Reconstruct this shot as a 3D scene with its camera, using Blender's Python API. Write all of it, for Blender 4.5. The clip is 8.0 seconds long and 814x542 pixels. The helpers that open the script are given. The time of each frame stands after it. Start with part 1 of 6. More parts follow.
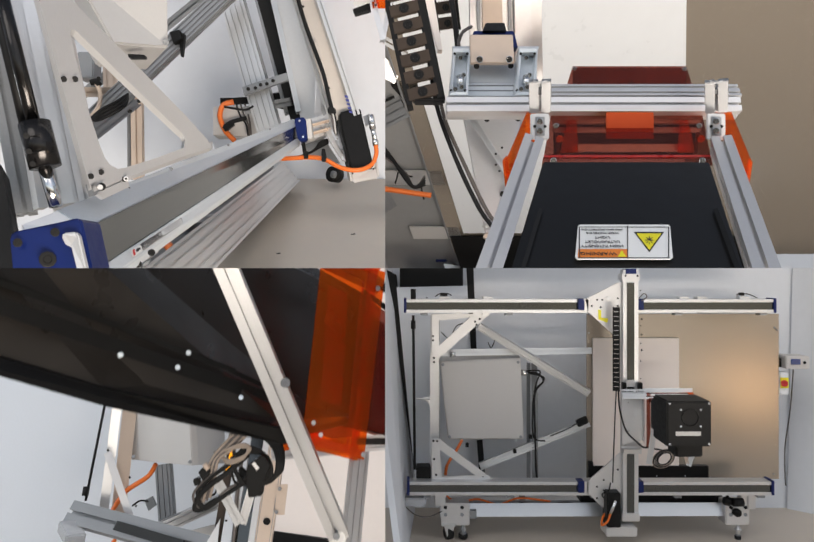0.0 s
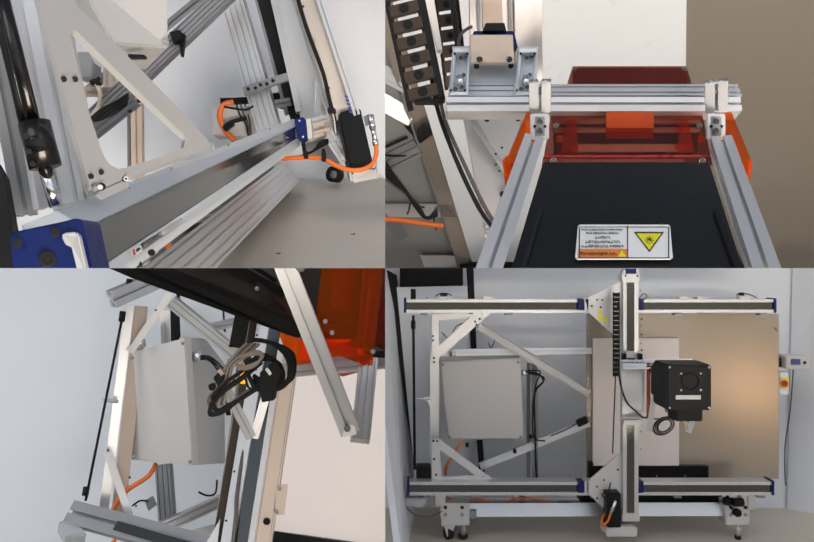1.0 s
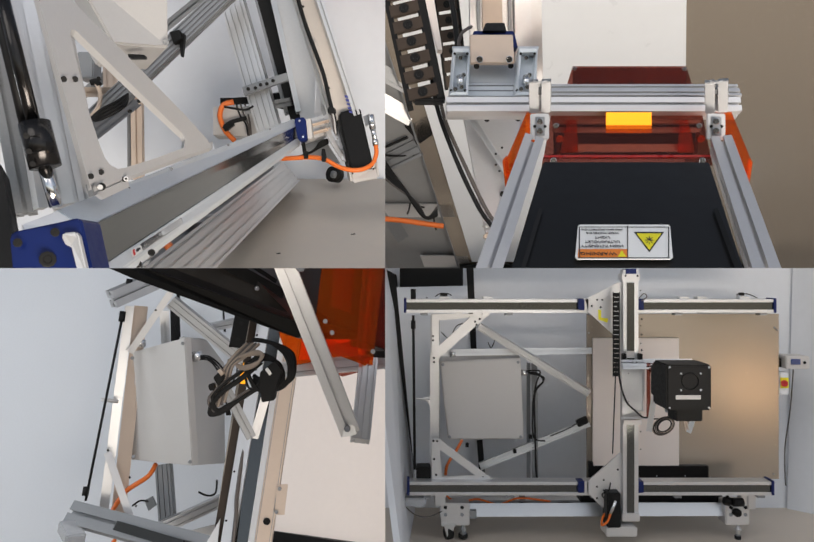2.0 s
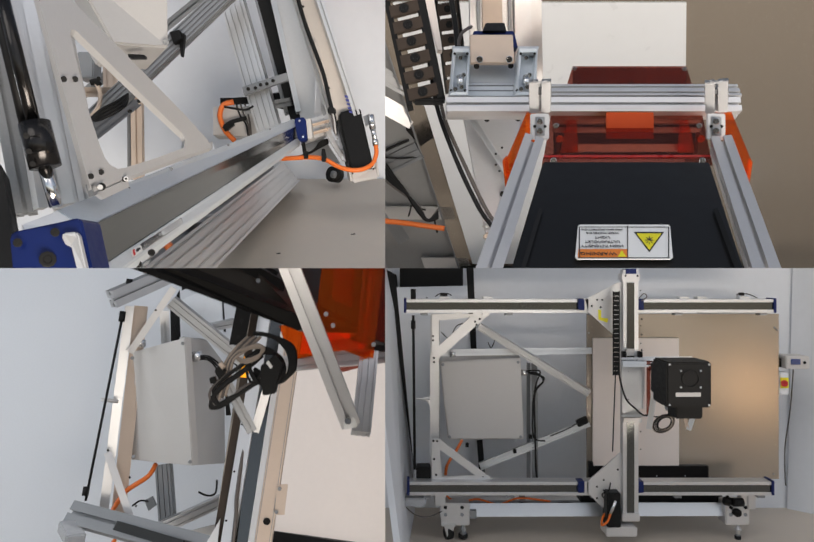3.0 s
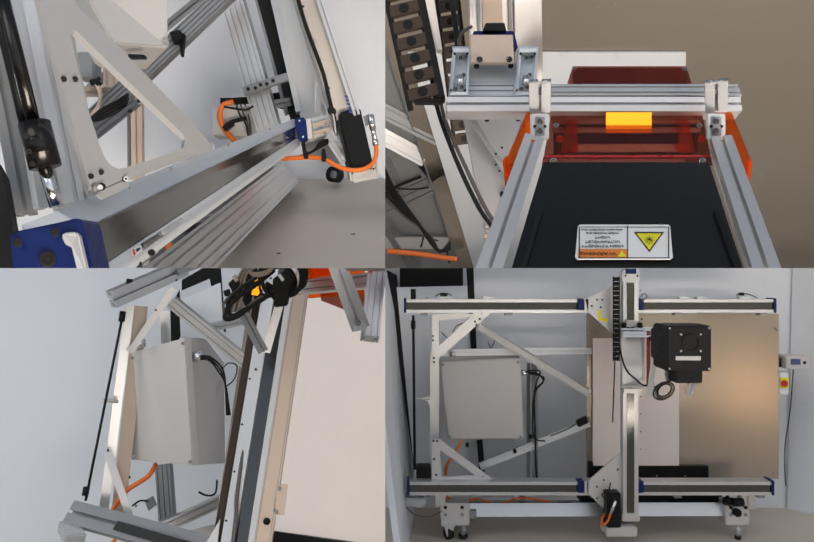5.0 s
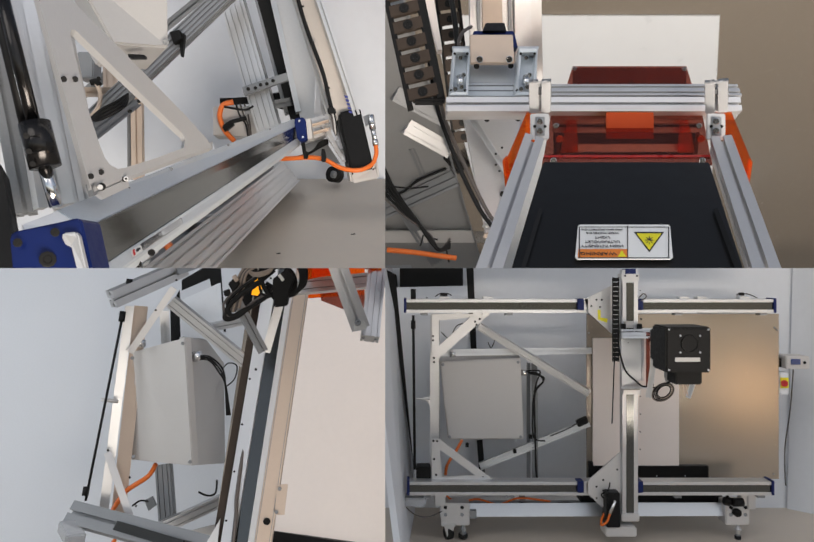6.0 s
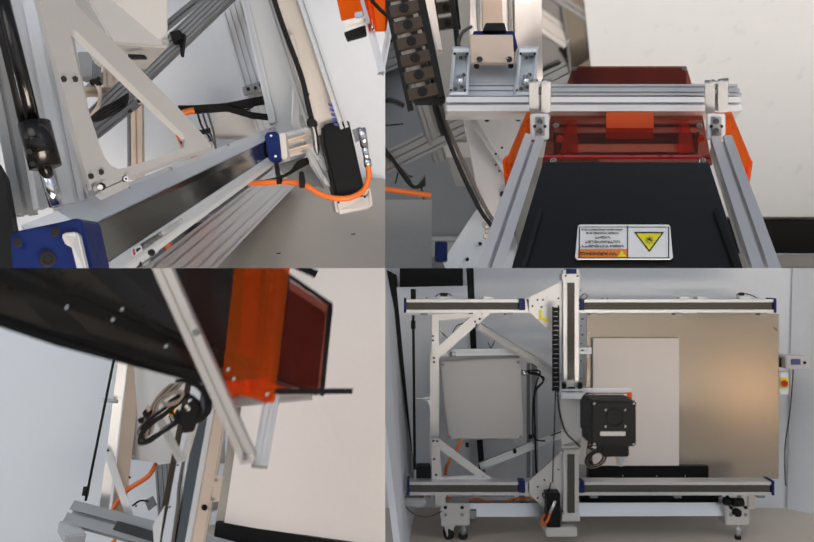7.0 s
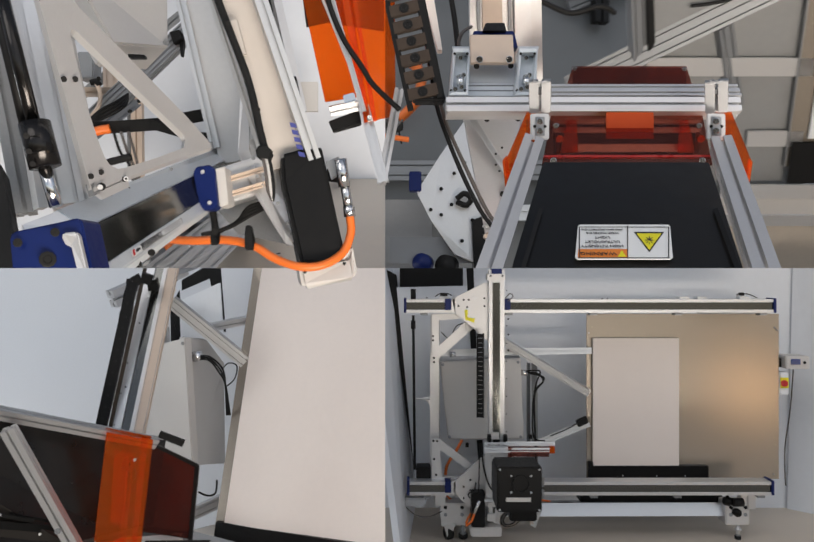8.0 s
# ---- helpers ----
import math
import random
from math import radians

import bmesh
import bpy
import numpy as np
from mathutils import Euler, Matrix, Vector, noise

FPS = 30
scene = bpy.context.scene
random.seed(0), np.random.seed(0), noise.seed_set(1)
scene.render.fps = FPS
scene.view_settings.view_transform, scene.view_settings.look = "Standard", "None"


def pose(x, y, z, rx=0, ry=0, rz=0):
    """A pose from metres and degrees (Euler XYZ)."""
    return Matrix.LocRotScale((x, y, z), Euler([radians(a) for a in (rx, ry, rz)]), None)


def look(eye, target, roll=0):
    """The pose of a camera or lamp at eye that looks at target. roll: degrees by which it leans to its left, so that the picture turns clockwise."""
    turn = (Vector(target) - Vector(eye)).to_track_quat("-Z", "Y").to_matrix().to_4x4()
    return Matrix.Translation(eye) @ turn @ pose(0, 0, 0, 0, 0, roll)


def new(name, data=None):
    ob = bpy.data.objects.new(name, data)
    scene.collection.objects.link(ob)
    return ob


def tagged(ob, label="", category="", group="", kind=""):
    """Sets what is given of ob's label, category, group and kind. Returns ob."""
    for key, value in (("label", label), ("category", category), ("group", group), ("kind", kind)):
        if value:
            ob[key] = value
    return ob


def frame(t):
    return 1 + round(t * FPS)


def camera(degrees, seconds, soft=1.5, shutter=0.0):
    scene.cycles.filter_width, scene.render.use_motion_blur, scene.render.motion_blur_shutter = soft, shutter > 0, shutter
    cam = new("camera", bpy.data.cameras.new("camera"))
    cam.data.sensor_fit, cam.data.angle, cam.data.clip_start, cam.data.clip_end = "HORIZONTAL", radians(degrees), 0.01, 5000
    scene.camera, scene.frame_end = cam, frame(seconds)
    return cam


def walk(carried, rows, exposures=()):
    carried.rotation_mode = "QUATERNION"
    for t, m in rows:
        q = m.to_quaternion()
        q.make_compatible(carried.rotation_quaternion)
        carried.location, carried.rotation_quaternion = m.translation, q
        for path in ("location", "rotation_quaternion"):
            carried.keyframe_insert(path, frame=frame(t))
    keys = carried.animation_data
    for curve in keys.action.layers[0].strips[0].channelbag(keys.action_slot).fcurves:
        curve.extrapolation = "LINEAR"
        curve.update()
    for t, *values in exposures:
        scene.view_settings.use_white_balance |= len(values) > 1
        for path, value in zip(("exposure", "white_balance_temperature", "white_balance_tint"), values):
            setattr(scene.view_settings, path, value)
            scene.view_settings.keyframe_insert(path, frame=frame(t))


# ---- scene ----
# Four bays, each a set of the same gantry machine, fitted to one quarter of the standing camera's view.
EYE = Vector((0.0, 0.0, 4.2))
cam = camera(58.49, 8.0, soft=1.5, shutter=0.4)
walk(cam, [(0.0, look(EYE, EYE + Vector((0, 1, 0)))), (8.0, look(EYE, EYE + Vector((0, 1, 0))))], exposures=[(0.0, 0.16), (1.0, 0.10), (1.7, 0.03), (3.0, -0.06), (6.2, -0.06), (8.0, -0.08)])

# ---- light ----
world = bpy.data.worlds.new("hall_daylight")
scene.world = world
world.use_nodes = True
wn = world.node_tree
sky = wn.nodes.new("ShaderNodeTexSky")
sky.sky_type, sky.sun_disc = "NISHITA", False
sky.sun_elevation, sky.sun_rotation = radians(48), radians(150)
bg = wn.nodes["Background"]
bg.inputs["Strength"].default_value = 0.11
pale = wn.nodes.new("ShaderNodeHueSaturation")
pale.inputs["Saturation"].default_value = 0.55
wn.links.new(sky.outputs[0], pale.inputs["Color"])
wn.links.new(pale.outputs[0], bg.inputs[0])


def lamp(name, eye, target, sx, sy, watts, colour):
    data = bpy.data.lights.new(name, "AREA")
    data.shape, data.size, data.size_y, data.energy, data.color = "RECTANGLE", sx, sy, watts, colour
    ob = new(name, data)
    ob.matrix_world = look(eye, target)
    return ob


sun = new("sun", bpy.data.lights.new("sun", "SUN"))
sun.data.energy, sun.data.angle, sun.data.color = 0.85, radians(40), (1.0, 0.95, 0.90)
sun.matrix_world = look((-3.0, -3.6, 8.6), (0, 0, 4.2))
# Added fill lamp, low behind the camera, to brighten the panels
lamp("added_fill_lamp", EYE + Vector((1.35, -1.6, -1.80)), EYE + Vector((0.60, 2.4, 0.30)), 2.2, 1.3, 186, (1.0, 0.89, 0.78))
lamp("window_daylight", (-8.7, 5.2, 3.0), (-3.0, 9.4, 2.4), 3.0, 2.6, 160, (0.95, 0.98, 1.0))
lamp("warm_lamp", EYE + Vector((2.58, -0.5, -0.88)), EYE + Vector((1.10, 2.47, -0.39)), 0.26, 0.30, 3.0, (1.0, 0.62, 0.32))


# ---- materials ----
def material(name, base, rough=0.5, metal=0.0, grain=60.0, var=0.12, bump=0.05, stretch=(1, 1, 1), spec=0.5, big=3.0):
    m = bpy.data.materials.new(name)
    m.use_nodes = True
    t = m.node_tree
    b = t.nodes["Principled BSDF"]
    tc = t.nodes.new("ShaderNodeTexCoord")
    mp = t.nodes.new("ShaderNodeMapping")
    mp.inputs["Scale"].default_value = stretch
    t.links.new(tc.outputs["Object"], mp.inputs[0])
    n1 = t.nodes.new("ShaderNodeTexNoise")
    n1.inputs["Scale"].default_value, n1.inputs["Detail"].default_value = grain, 5
    n2 = t.nodes.new("ShaderNodeTexNoise")
    n2.inputs["Scale"].default_value, n2.inputs["Detail"].default_value = big, 3
    t.links.new(mp.outputs[0], n1.inputs[0])
    t.links.new(tc.outputs["Object"], n2.inputs[0])
    add = t.nodes.new("ShaderNodeMath")
    add.operation = "ADD"
    t.links.new(n1.outputs[0], add.inputs[0])
    t.links.new(n2.outputs[0], add.inputs[1])
    ramp = t.nodes.new("ShaderNodeMapRange")
    ramp.inputs["From Min"].default_value, ramp.inputs["From Max"].default_value = 0.6, 1.4
    ramp.inputs["To Min"].default_value, ramp.inputs["To Max"].default_value = 1 - var, 1 + var
    t.links.new(add.outputs[0], ramp.inputs[0])
    mul = t.nodes.new("ShaderNodeVectorMath")
    mul.operation = "SCALE"
    mul.inputs[0].default_value = base
    t.links.new(ramp.outputs[0], mul.inputs["Scale"])
    t.links.new(mul.outputs[0], b.inputs["Base Color"])
    rr = t.nodes.new("ShaderNodeMapRange")
    rr.inputs["From Min"].default_value, rr.inputs["From Max"].default_value = 0.3, 0.7
    play = 0.025 if metal > 0.2 else 0.08
    rr.inputs["To Min"].default_value, rr.inputs["To Max"].default_value = max(rough - play, 0.03), min(rough + play, 1)
    t.links.new(n1.outputs[0], rr.inputs[0])
    t.links.new(rr.outputs[0], b.inputs["Roughness"])
    b.inputs["Metallic"].default_value = metal
    b.inputs["Specular IOR Level"].default_value = spec
    if bump:
        bp = t.nodes.new("ShaderNodeBump")
        bp.inputs["Strength"].default_value, bp.inputs["Distance"].default_value = bump, 0.002
        t.links.new(n1.outputs[0], bp.inputs["Height"])
        t.links.new(bp.outputs[0], b.inputs["Normal"])
    return m


def acrylic(name, colour, edge=0.12, tint=(0.9, 0.6, 0.5)):
    m = bpy.data.materials.new(name)
    m.use_nodes = True
    t = m.node_tree
    for n in list(t.nodes):
        t.nodes.remove(n)
    out = t.nodes.new("ShaderNodeOutputMaterial")
    tr = t.nodes.new("ShaderNodeBsdfTransparent")
    tr.inputs[0].default_value = (*colour, 1)
    body = t.nodes.new("ShaderNodeBsdfPrincipled")
    body.inputs["Base Color"].default_value = (colour[0] * tint[0], colour[1] * tint[1], colour[2] * tint[2], 1)
    body.inputs["Roughness"].default_value = 0.08
    mix = t.nodes.new("ShaderNodeMixShader")
    fac = t.nodes.new("ShaderNodeTexNoise")
    fac.inputs["Scale"].default_value = 9
    mr = t.nodes.new("ShaderNodeMapRange")
    mr.inputs["To Min"].default_value, mr.inputs["To Max"].default_value = edge, edge + 0.10
    t.links.new(fac.outputs[0], mr.inputs[0])
    t.links.new(mr.outputs[0], mix.inputs[0])
    t.links.new(tr.outputs[0], mix.inputs[1])
    t.links.new(body.outputs[0], mix.inputs[2])
    t.links.new(mix.outputs[0], out.inputs[0])
    return m


def glow(name, colour, strength):
    m = bpy.data.materials.new(name)
    m.use_nodes = True
    b = m.node_tree.nodes["Principled BSDF"]
    b.inputs["Base Color"].default_value = (*colour, 1)
    b.inputs["Emission Color"].default_value = (*colour, 1)
    b.inputs["Emission Strength"].default_value = strength
    return m


ALU = material("anodised_aluminium", (0.63, 0.635, 0.64), 0.36, 0.72, 160, 0.04, 0.0, (1, 1, 1))
ALU_PLATE = material("milled_aluminium_plate", (0.62, 0.615, 0.61), 0.40, 0.55, 160, 0.04, 0.0, (1, 6, 1))
BRUSHED = material("brushed_aluminium", (0.60, 0.61, 0.62), 0.42, 0.8, 700, 0.03, 0.0, (1, 1, 1))
# Paler, bluer copy of the aluminium: bright cool light put into the colour
LIT_ALU = material("lit_aluminium", (0.66, 0.70, 0.73), 0.42, 0.3, 300, 0.04, 0.0)
# Darker aluminium: shade put into the colour of profiles; also serves dark fittings
ALU_DARK = material("dark_shaded_aluminium", (0.26, 0.27, 0.28), 0.48, 0.5, 500, 0.08, 0.01)
CHROME = material("polished_steel", (0.75, 0.75, 0.75), 0.14, 1.0, 60, 0.05, 0.0)
GUNMETAL = material("black_polished_steel", (0.035, 0.033, 0.032), 0.2, 0.85, 60, 0.1, 0.0)
STRIP = material("steel_cover_strip", (0.12, 0.122, 0.116), 0.12, 0.92, 700, 0.03, 0.0, (1, 1, 8))
CABINET = material("light_grey_enamel", (0.53, 0.515, 0.495), 0.5, 0, 240, 0.03, 0.04)
BLACK = material("black_powder_coat", (0.010, 0.010, 0.010), 0.5, 0, 120, 0.2, 0.01, spec=0.15)
BLACK_GLOSS = material("black_acrylic", (0.007, 0.0068, 0.0066), 0.36, 0, 40, 0.2, 0.0, spec=0.22)
# Black acrylic again, browned: its warm reflection is put into the colour
HOUSING = material("warm_lit_black_acrylic", (0.020, 0.017, 0.0145), 0.33, 0.2, 6, 0.15, 0.0, spec=0.5)
RUBBER = material("black_rubber", (0.012, 0.012, 0.012), 0.55, 0, 80, 0.2, 0.02, spec=0.18)
BROWN = material("brown_chain_plastic", (0.050, 0.038, 0.030), 0.5, 0, 80, 0.2, 0.03, spec=0.12)
BLUE = material("blue_plastic_cap", (0.004, 0.013, 0.092), 0.42, 0, 120, 0.12, 0.05, spec=0.25)
ORANGE = material("orange_cable_jacket", (0.75, 0.16, 0.02), 0.45, 0, 60, 0.1, 0.03)
# White with the cool light on bay B's board tinted in
WHITE = material("cool_tinted_white", (0.74, 0.77, 0.80), 0.34, 0, 20, 0.02, 0.01)
# The same board's white, warm light of bays C and D tinted in
WARM_WHITE = material("warm_tinted_white_board", (0.78, 0.70, 0.64), 0.55, 0, 20, 0.02, 0.01)
TAN = material("brown_metal_panel", (0.36, 0.315, 0.26), 0.25, 0.5, 300, 0.012, 0.0)
WALL = material("white_wall_paint", (0.65, 0.675, 0.71), 0.8, 0, 40, 0.03, 0.05, big=0.8)
FLOOR = material("grey_lino_floor", (0.53, 0.475, 0.405), 0.5, 0, 30, 0.07, 0.03, big=1.5)
STICKER = material("white_label", (0.82, 0.82, 0.80), 0.45, 0, 50, 0.02, 0.0)
INK = material("black_print", (0.02, 0.02, 0.02), 0.5, 0, 50, 0.1, 0.0)
INK_ORANGE = material("orange_print", (0.75, 0.22, 0.03), 0.5, 0, 50, 0.05, 0.0)
INK_YELLOW = material("yellow_print", (0.80, 0.72, 0.02), 0.5, 0, 50, 0.05, 0.0)
INK_RED = material("red_print", (0.6, 0.03, 0.03), 0.5, 0, 50, 0.05, 0.0)
INK_BLUE = material("blue_print", (0.05, 0.06, 0.25), 0.5, 0, 50, 0.05, 0.0)
CABLE_GREY = material("grey_cable_jacket", (0.09, 0.078, 0.072), 0.5, 0, 50, 0.1, 0.0)
BEAM = material("cream_coated_metal", (0.52, 0.475, 0.43), 0.45, 0.1, 120, 0.03, 0.01)
TAUPE = material("taupe_cable_jacket", (0.30, 0.245, 0.20), 0.5, 0, 50, 0.1, 0.0)
# Beige metal, with the warm light on bay C's sheet cover added in
BEIGE = material("warm_tinted_beige_metal", (0.58, 0.47, 0.38), 0.45, 0.1, 90, 0.05, 0.02)
SHIELD = acrylic("orange_acrylic", (0.98, 0.36, 0.07), 0.13, (0.9, 0.68, 0.55))
SHIELD_DARK = acrylic("dark_red_acrylic", (0.54, 0.30, 0.255), 0.06, (0.5, 0.35, 0.35))
EDGE_RED = material("red_acrylic_edge", (0.42, 0.02, 0.014), 0.3, 0, 60, 0.1, 0.0)
# Lighter copy of the bed's grey; the difference in light is in the colour
PALE_SHEET = material("pale_grey_sheet", (0.29, 0.295, 0.295), 0.45, 0.2, 40, 0.06, 0.02)
# For the far wall and bed: their shade is put into this grey
SHADED_GREY = material("shaded_grey", (0.15, 0.157, 0.16), 0.45, 0.2, 40, 0.06, 0.02)
CLEAR = acrylic("clear_plastic", (0.8, 0.82, 0.84), 0.5, (0.8, 0.8, 0.8))
LAMP_WINDOW = glow("lit_exposure_window", (1.0, 0.40, 0.008), 0.9)
SCREEN = material("blue_lcd", (0.04, 0.07, 0.2), 0.2, 0, 50, 0.1, 0.0)

# ---- building helpers ----
UNIT = 1400.0
SPREAD = 1.0  # size of the set in hand
BAY = {"A": (-1, 1), "B": (1, 1), "C": (-1, -1), "D": (1, -1)}


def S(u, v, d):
    """A place d metres ahead, fitted to pixel u (right), v (down) of the camera's view; focal length 1400."""
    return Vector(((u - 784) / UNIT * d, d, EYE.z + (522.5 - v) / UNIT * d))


def trim_to_bay(bm, bay):
    """Cut a mesh off at the planes through the eye that quarter the camera's view."""
    sx, sz = BAY[bay]
    for n in (Vector((sx, sx * 42 / UNIT, 0)), Vector((0, -sz * 5.5 / UNIT, sz))):
        geom = bm.verts[:] + bm.edges[:] + bm.faces[:]
        bmesh.ops.bisect_plane(bm, geom=geom, plane_co=EYE, plane_no=-n.normalized(), clear_outer=True, dist=1e-6)
        rim = [e for e in bm.edges if e.is_boundary]
        if rim:
            bmesh.ops.holes_fill(bm, edges=rim)


def thing(name, base, label, category, group="", kind=""):
    ob = new(name)
    ob.empty_display_size = 0.05
    ob.location = base
    return tagged(ob, label, category, group, kind)


def origin_of(ob):
    p = Vector((0, 0, 0))
    while ob is not None:
        p += ob.location
        ob = ob.parent
    return p


def part(name, bm, mat, parent, label="", bay=None, smooth=False):
    if bay:
        trim_to_bay(bm, bay)
    if SPREAD != 1.0:
        bmesh.ops.scale(bm, vec=(SPREAD,) * 3, space=Matrix.Translation(-EYE), verts=bm.verts[:])
    if not bm.verts:
        bm.free()
        return None
    bmesh.ops.recalc_face_normals(bm, faces=bm.faces[:])
    if parent is not None:
        off = origin_of(parent)
        bmesh.ops.translate(bm, vec=-off, verts=bm.verts[:])
    me = bpy.data.meshes.new(name)
    bm.to_mesh(me)
    bm.free()
    me.materials.append(mat)
    if smooth:
        for p in me.polygons:
            p.use_smooth = True
    ob = new(name, me)
    if parent is not None:
        ob.parent = parent
    if label:
        ob["label"] = label
    return ob


def section(w, t, nw, nt):
    """Outline of a slotted profile, w wide and t thick, with nw and nt slots on its faces."""
    pts = []

    def side(length, count, place):
        if not count:
            pts.append(place(-length / 2, 0))
            return
        unit = length / count
        gap, deep = max(unit * 0.075, 0.0016), min(unit, w, t) * 0.36
        pts.append(place(-length / 2, 0))
        for i in range(count):
            c = -length / 2 + unit * (i + 0.5)
            pts.extend([place(c - gap, 0), place(c - gap, deep * 0.4), place(c - gap * 2, deep * 0.5), place(c - gap, deep),
                        place(c + gap, deep), place(c + gap * 2, deep * 0.5), place(c + gap, deep * 0.4), place(c + gap, 0)])

    side(w, nw, lambda s, q: (s, -t / 2 + q))
    side(t, nt, lambda s, q: (w / 2 - q, s))
    side(w, nw, lambda s, q: (-s, t / 2 - q))
    side(t, nt, lambda s, q: (-w / 2 + q, -s))
    return pts


def frame_of(a, b, turn=0.0, face=None):
    axis = (b - a).normalized()
    n = (face if face is not None else EYE - (a + b) / 2)
    n = (n - axis * n.dot(axis)).normalized()
    n = Matrix.Rotation(radians(turn), 3, axis) @ n
    return axis, axis.cross(n), n


def bar_mesh(a, b, w, t, nw=1, nt=1, turn=0.0, face=None):
    axis, side, n = frame_of(a, b, turn, face)
    bm = bmesh.new()
    sec = section(w, t, nw, nt)
    lo = [bm.verts.new(a + side * x + n * (-y - t / 2)) for x, y in sec]
    hi = [bm.verts.new(b + side * x + n * (-y - t / 2)) for x, y in sec]
    k = len(sec)
    for i in range(k):
        bm.faces.new((lo[i], lo[(i + 1) % k], hi[(i + 1) % k], hi[i]))
    bm.faces.new(lo[::-1])
    bm.faces.new(hi)
    return bm


def bar(name, a, b, w, t, parent, mat=None, nw=1, nt=1, turn=0.0, bay=None, label="", face=None):
    return part(name, bar_mesh(a, b, w, t, nw, nt, turn, face), mat or ALU, parent, label, bay)


def plate_mesh(pts, vec, holes=()):
    bm = bmesh.new()
    edges = []
    for loop in (pts, *holes):
        vs = [bm.verts.new(p) for p in loop]
        edges += [bm.edges.new((vs[i], vs[(i + 1) % len(vs)])) for i in range(len(vs))]
    if holes:
        bmesh.ops.triangle_fill(bm, use_beauty=True, edges=edges)
    else:
        bm.faces.new(bm.verts[:])
    bm.faces.ensure_lookup_table()
    r = bmesh.ops.extrude_face_region(bm, geom=bm.faces[:], use_keep_orig=True)
    bmesh.ops.translate(bm, vec=vec, verts=[g for g in r["geom"] if isinstance(g, bmesh.types.BMVert)])
    return bm


def soften(bm, r):
    sharp = [e for e in bm.edges if len(e.link_faces) == 2 and e.calc_face_angle(0) > 0.6]
    if r:
        bmesh.ops.bevel(bm, geom=sharp, offset=r, segments=2, affect="EDGES", clamp_overlap=True)
    return bm


def plate(name, pts, thick, parent, mat, bay=None, holes=(), label="", bevel=0.0, vec=None):
    mid = sum(pts, Vector()) / len(pts)
    if vec is None:
        n = (pts[1] - pts[0]).cross(pts[2] - pts[1]).normalized()
        if n.dot(mid - EYE) < 0:
            n = -n
        vec = n * thick
    return part(name, soften(plate_mesh(pts, vec, holes), bevel), mat, parent, label, bay)


def quad(u0, v0, u1, v1, d):
    return [S(u0, v0, d), S(u1, v0, d), S(u1, v1, d), S(u0, v1, d)]


def box(name, u0, v0, u1, v1, d, deep, parent, mat, bay=None, label="", bevel=0.002):
    return plate(name, quad(u0, v0, u1, v1, d), 0, parent, mat, bay, (), label, bevel, Vector((0, deep, 0)))


def smooth_line(pts, steps=8):
    out = []
    p = [pts[0]] + list(pts) + [pts[-1]]
    for i in range(1, len(p) - 2):
        for k in range(steps):
            s = k / steps
            out.append(0.5 * ((2 * p[i]) + (p[i + 1] - p[i - 1]) * s + (2 * p[i - 1] - 5 * p[i] + 4 * p[i + 1] - p[i + 2]) * s * s
                              + (3 * p[i] - p[i - 1] - 3 * p[i + 1] + p[i + 2]) * s ** 3))
    return out + [pts[-1]]


def tube(name, pts, r, parent, mat, bay=None, label="", sides=8, curved=True):
    line = smooth_line(pts) if curved and len(pts) > 2 else list(pts)
    bm = bmesh.new()
    rings = []
    up = Vector((0.31, 0.52, 0.79))
    for i, p in enumerate(line):
        ax = (line[min(i + 1, len(line) - 1)] - line[max(i - 1, 0)]).normalized()
        e1 = ax.cross(up).normalized()
        e2 = ax.cross(e1)
        rings.append([bm.verts.new(p + r * (math.cos(a) * e1 + math.sin(a) * e2)) for a in (2 * math.pi * k / sides for k in range(sides))])
    for r0, r1 in zip(rings, rings[1:]):
        for k in range(sides):
            bm.faces.new((r0[k], r0[(k + 1) % sides], r1[(k + 1) % sides], r1[k]))
    bm.faces.new(rings[0][::-1])
    bm.faces.new(rings[-1])
    return part(name, bm, mat, parent, label, bay, smooth=True)


def bolt(p, r, parent, mat=None, n=None, tall=None, name="bolt"):
    """A socket-head bolt whose head faces along n."""
    n = (n if n is not None else EYE - p).normalized()
    e1 = n.cross(Vector((0.2, 0.1, 0.97))).normalized()
    e2 = n.cross(e1)
    tall = tall or r * 0.7
    bm = bmesh.new()
    prev = None
    for rad, h in ((r, 0), (r, tall * 0.8), (r * 0.85, tall), (r * 0.5, tall), (r * 0.45, tall * 0.45)):
        ring = [bm.verts.new(p + n * h + rad * (math.cos(a) * e1 + math.sin(a) * e2)) for a in (math.pi * k / 5 for k in range(10))]
        if prev:
            for k in range(10):
                bm.faces.new((prev[k], prev[(k + 1) % 10], ring[(k + 1) % 10], ring[k]))
        prev = ring
    bm.faces.new(prev)
    return part(name, bm, mat or CHROME, parent)


def bored(p, r, parent, n=None):
    return bolt(p, r, parent, BLACK, n, r * 0.15, "screw_hole")


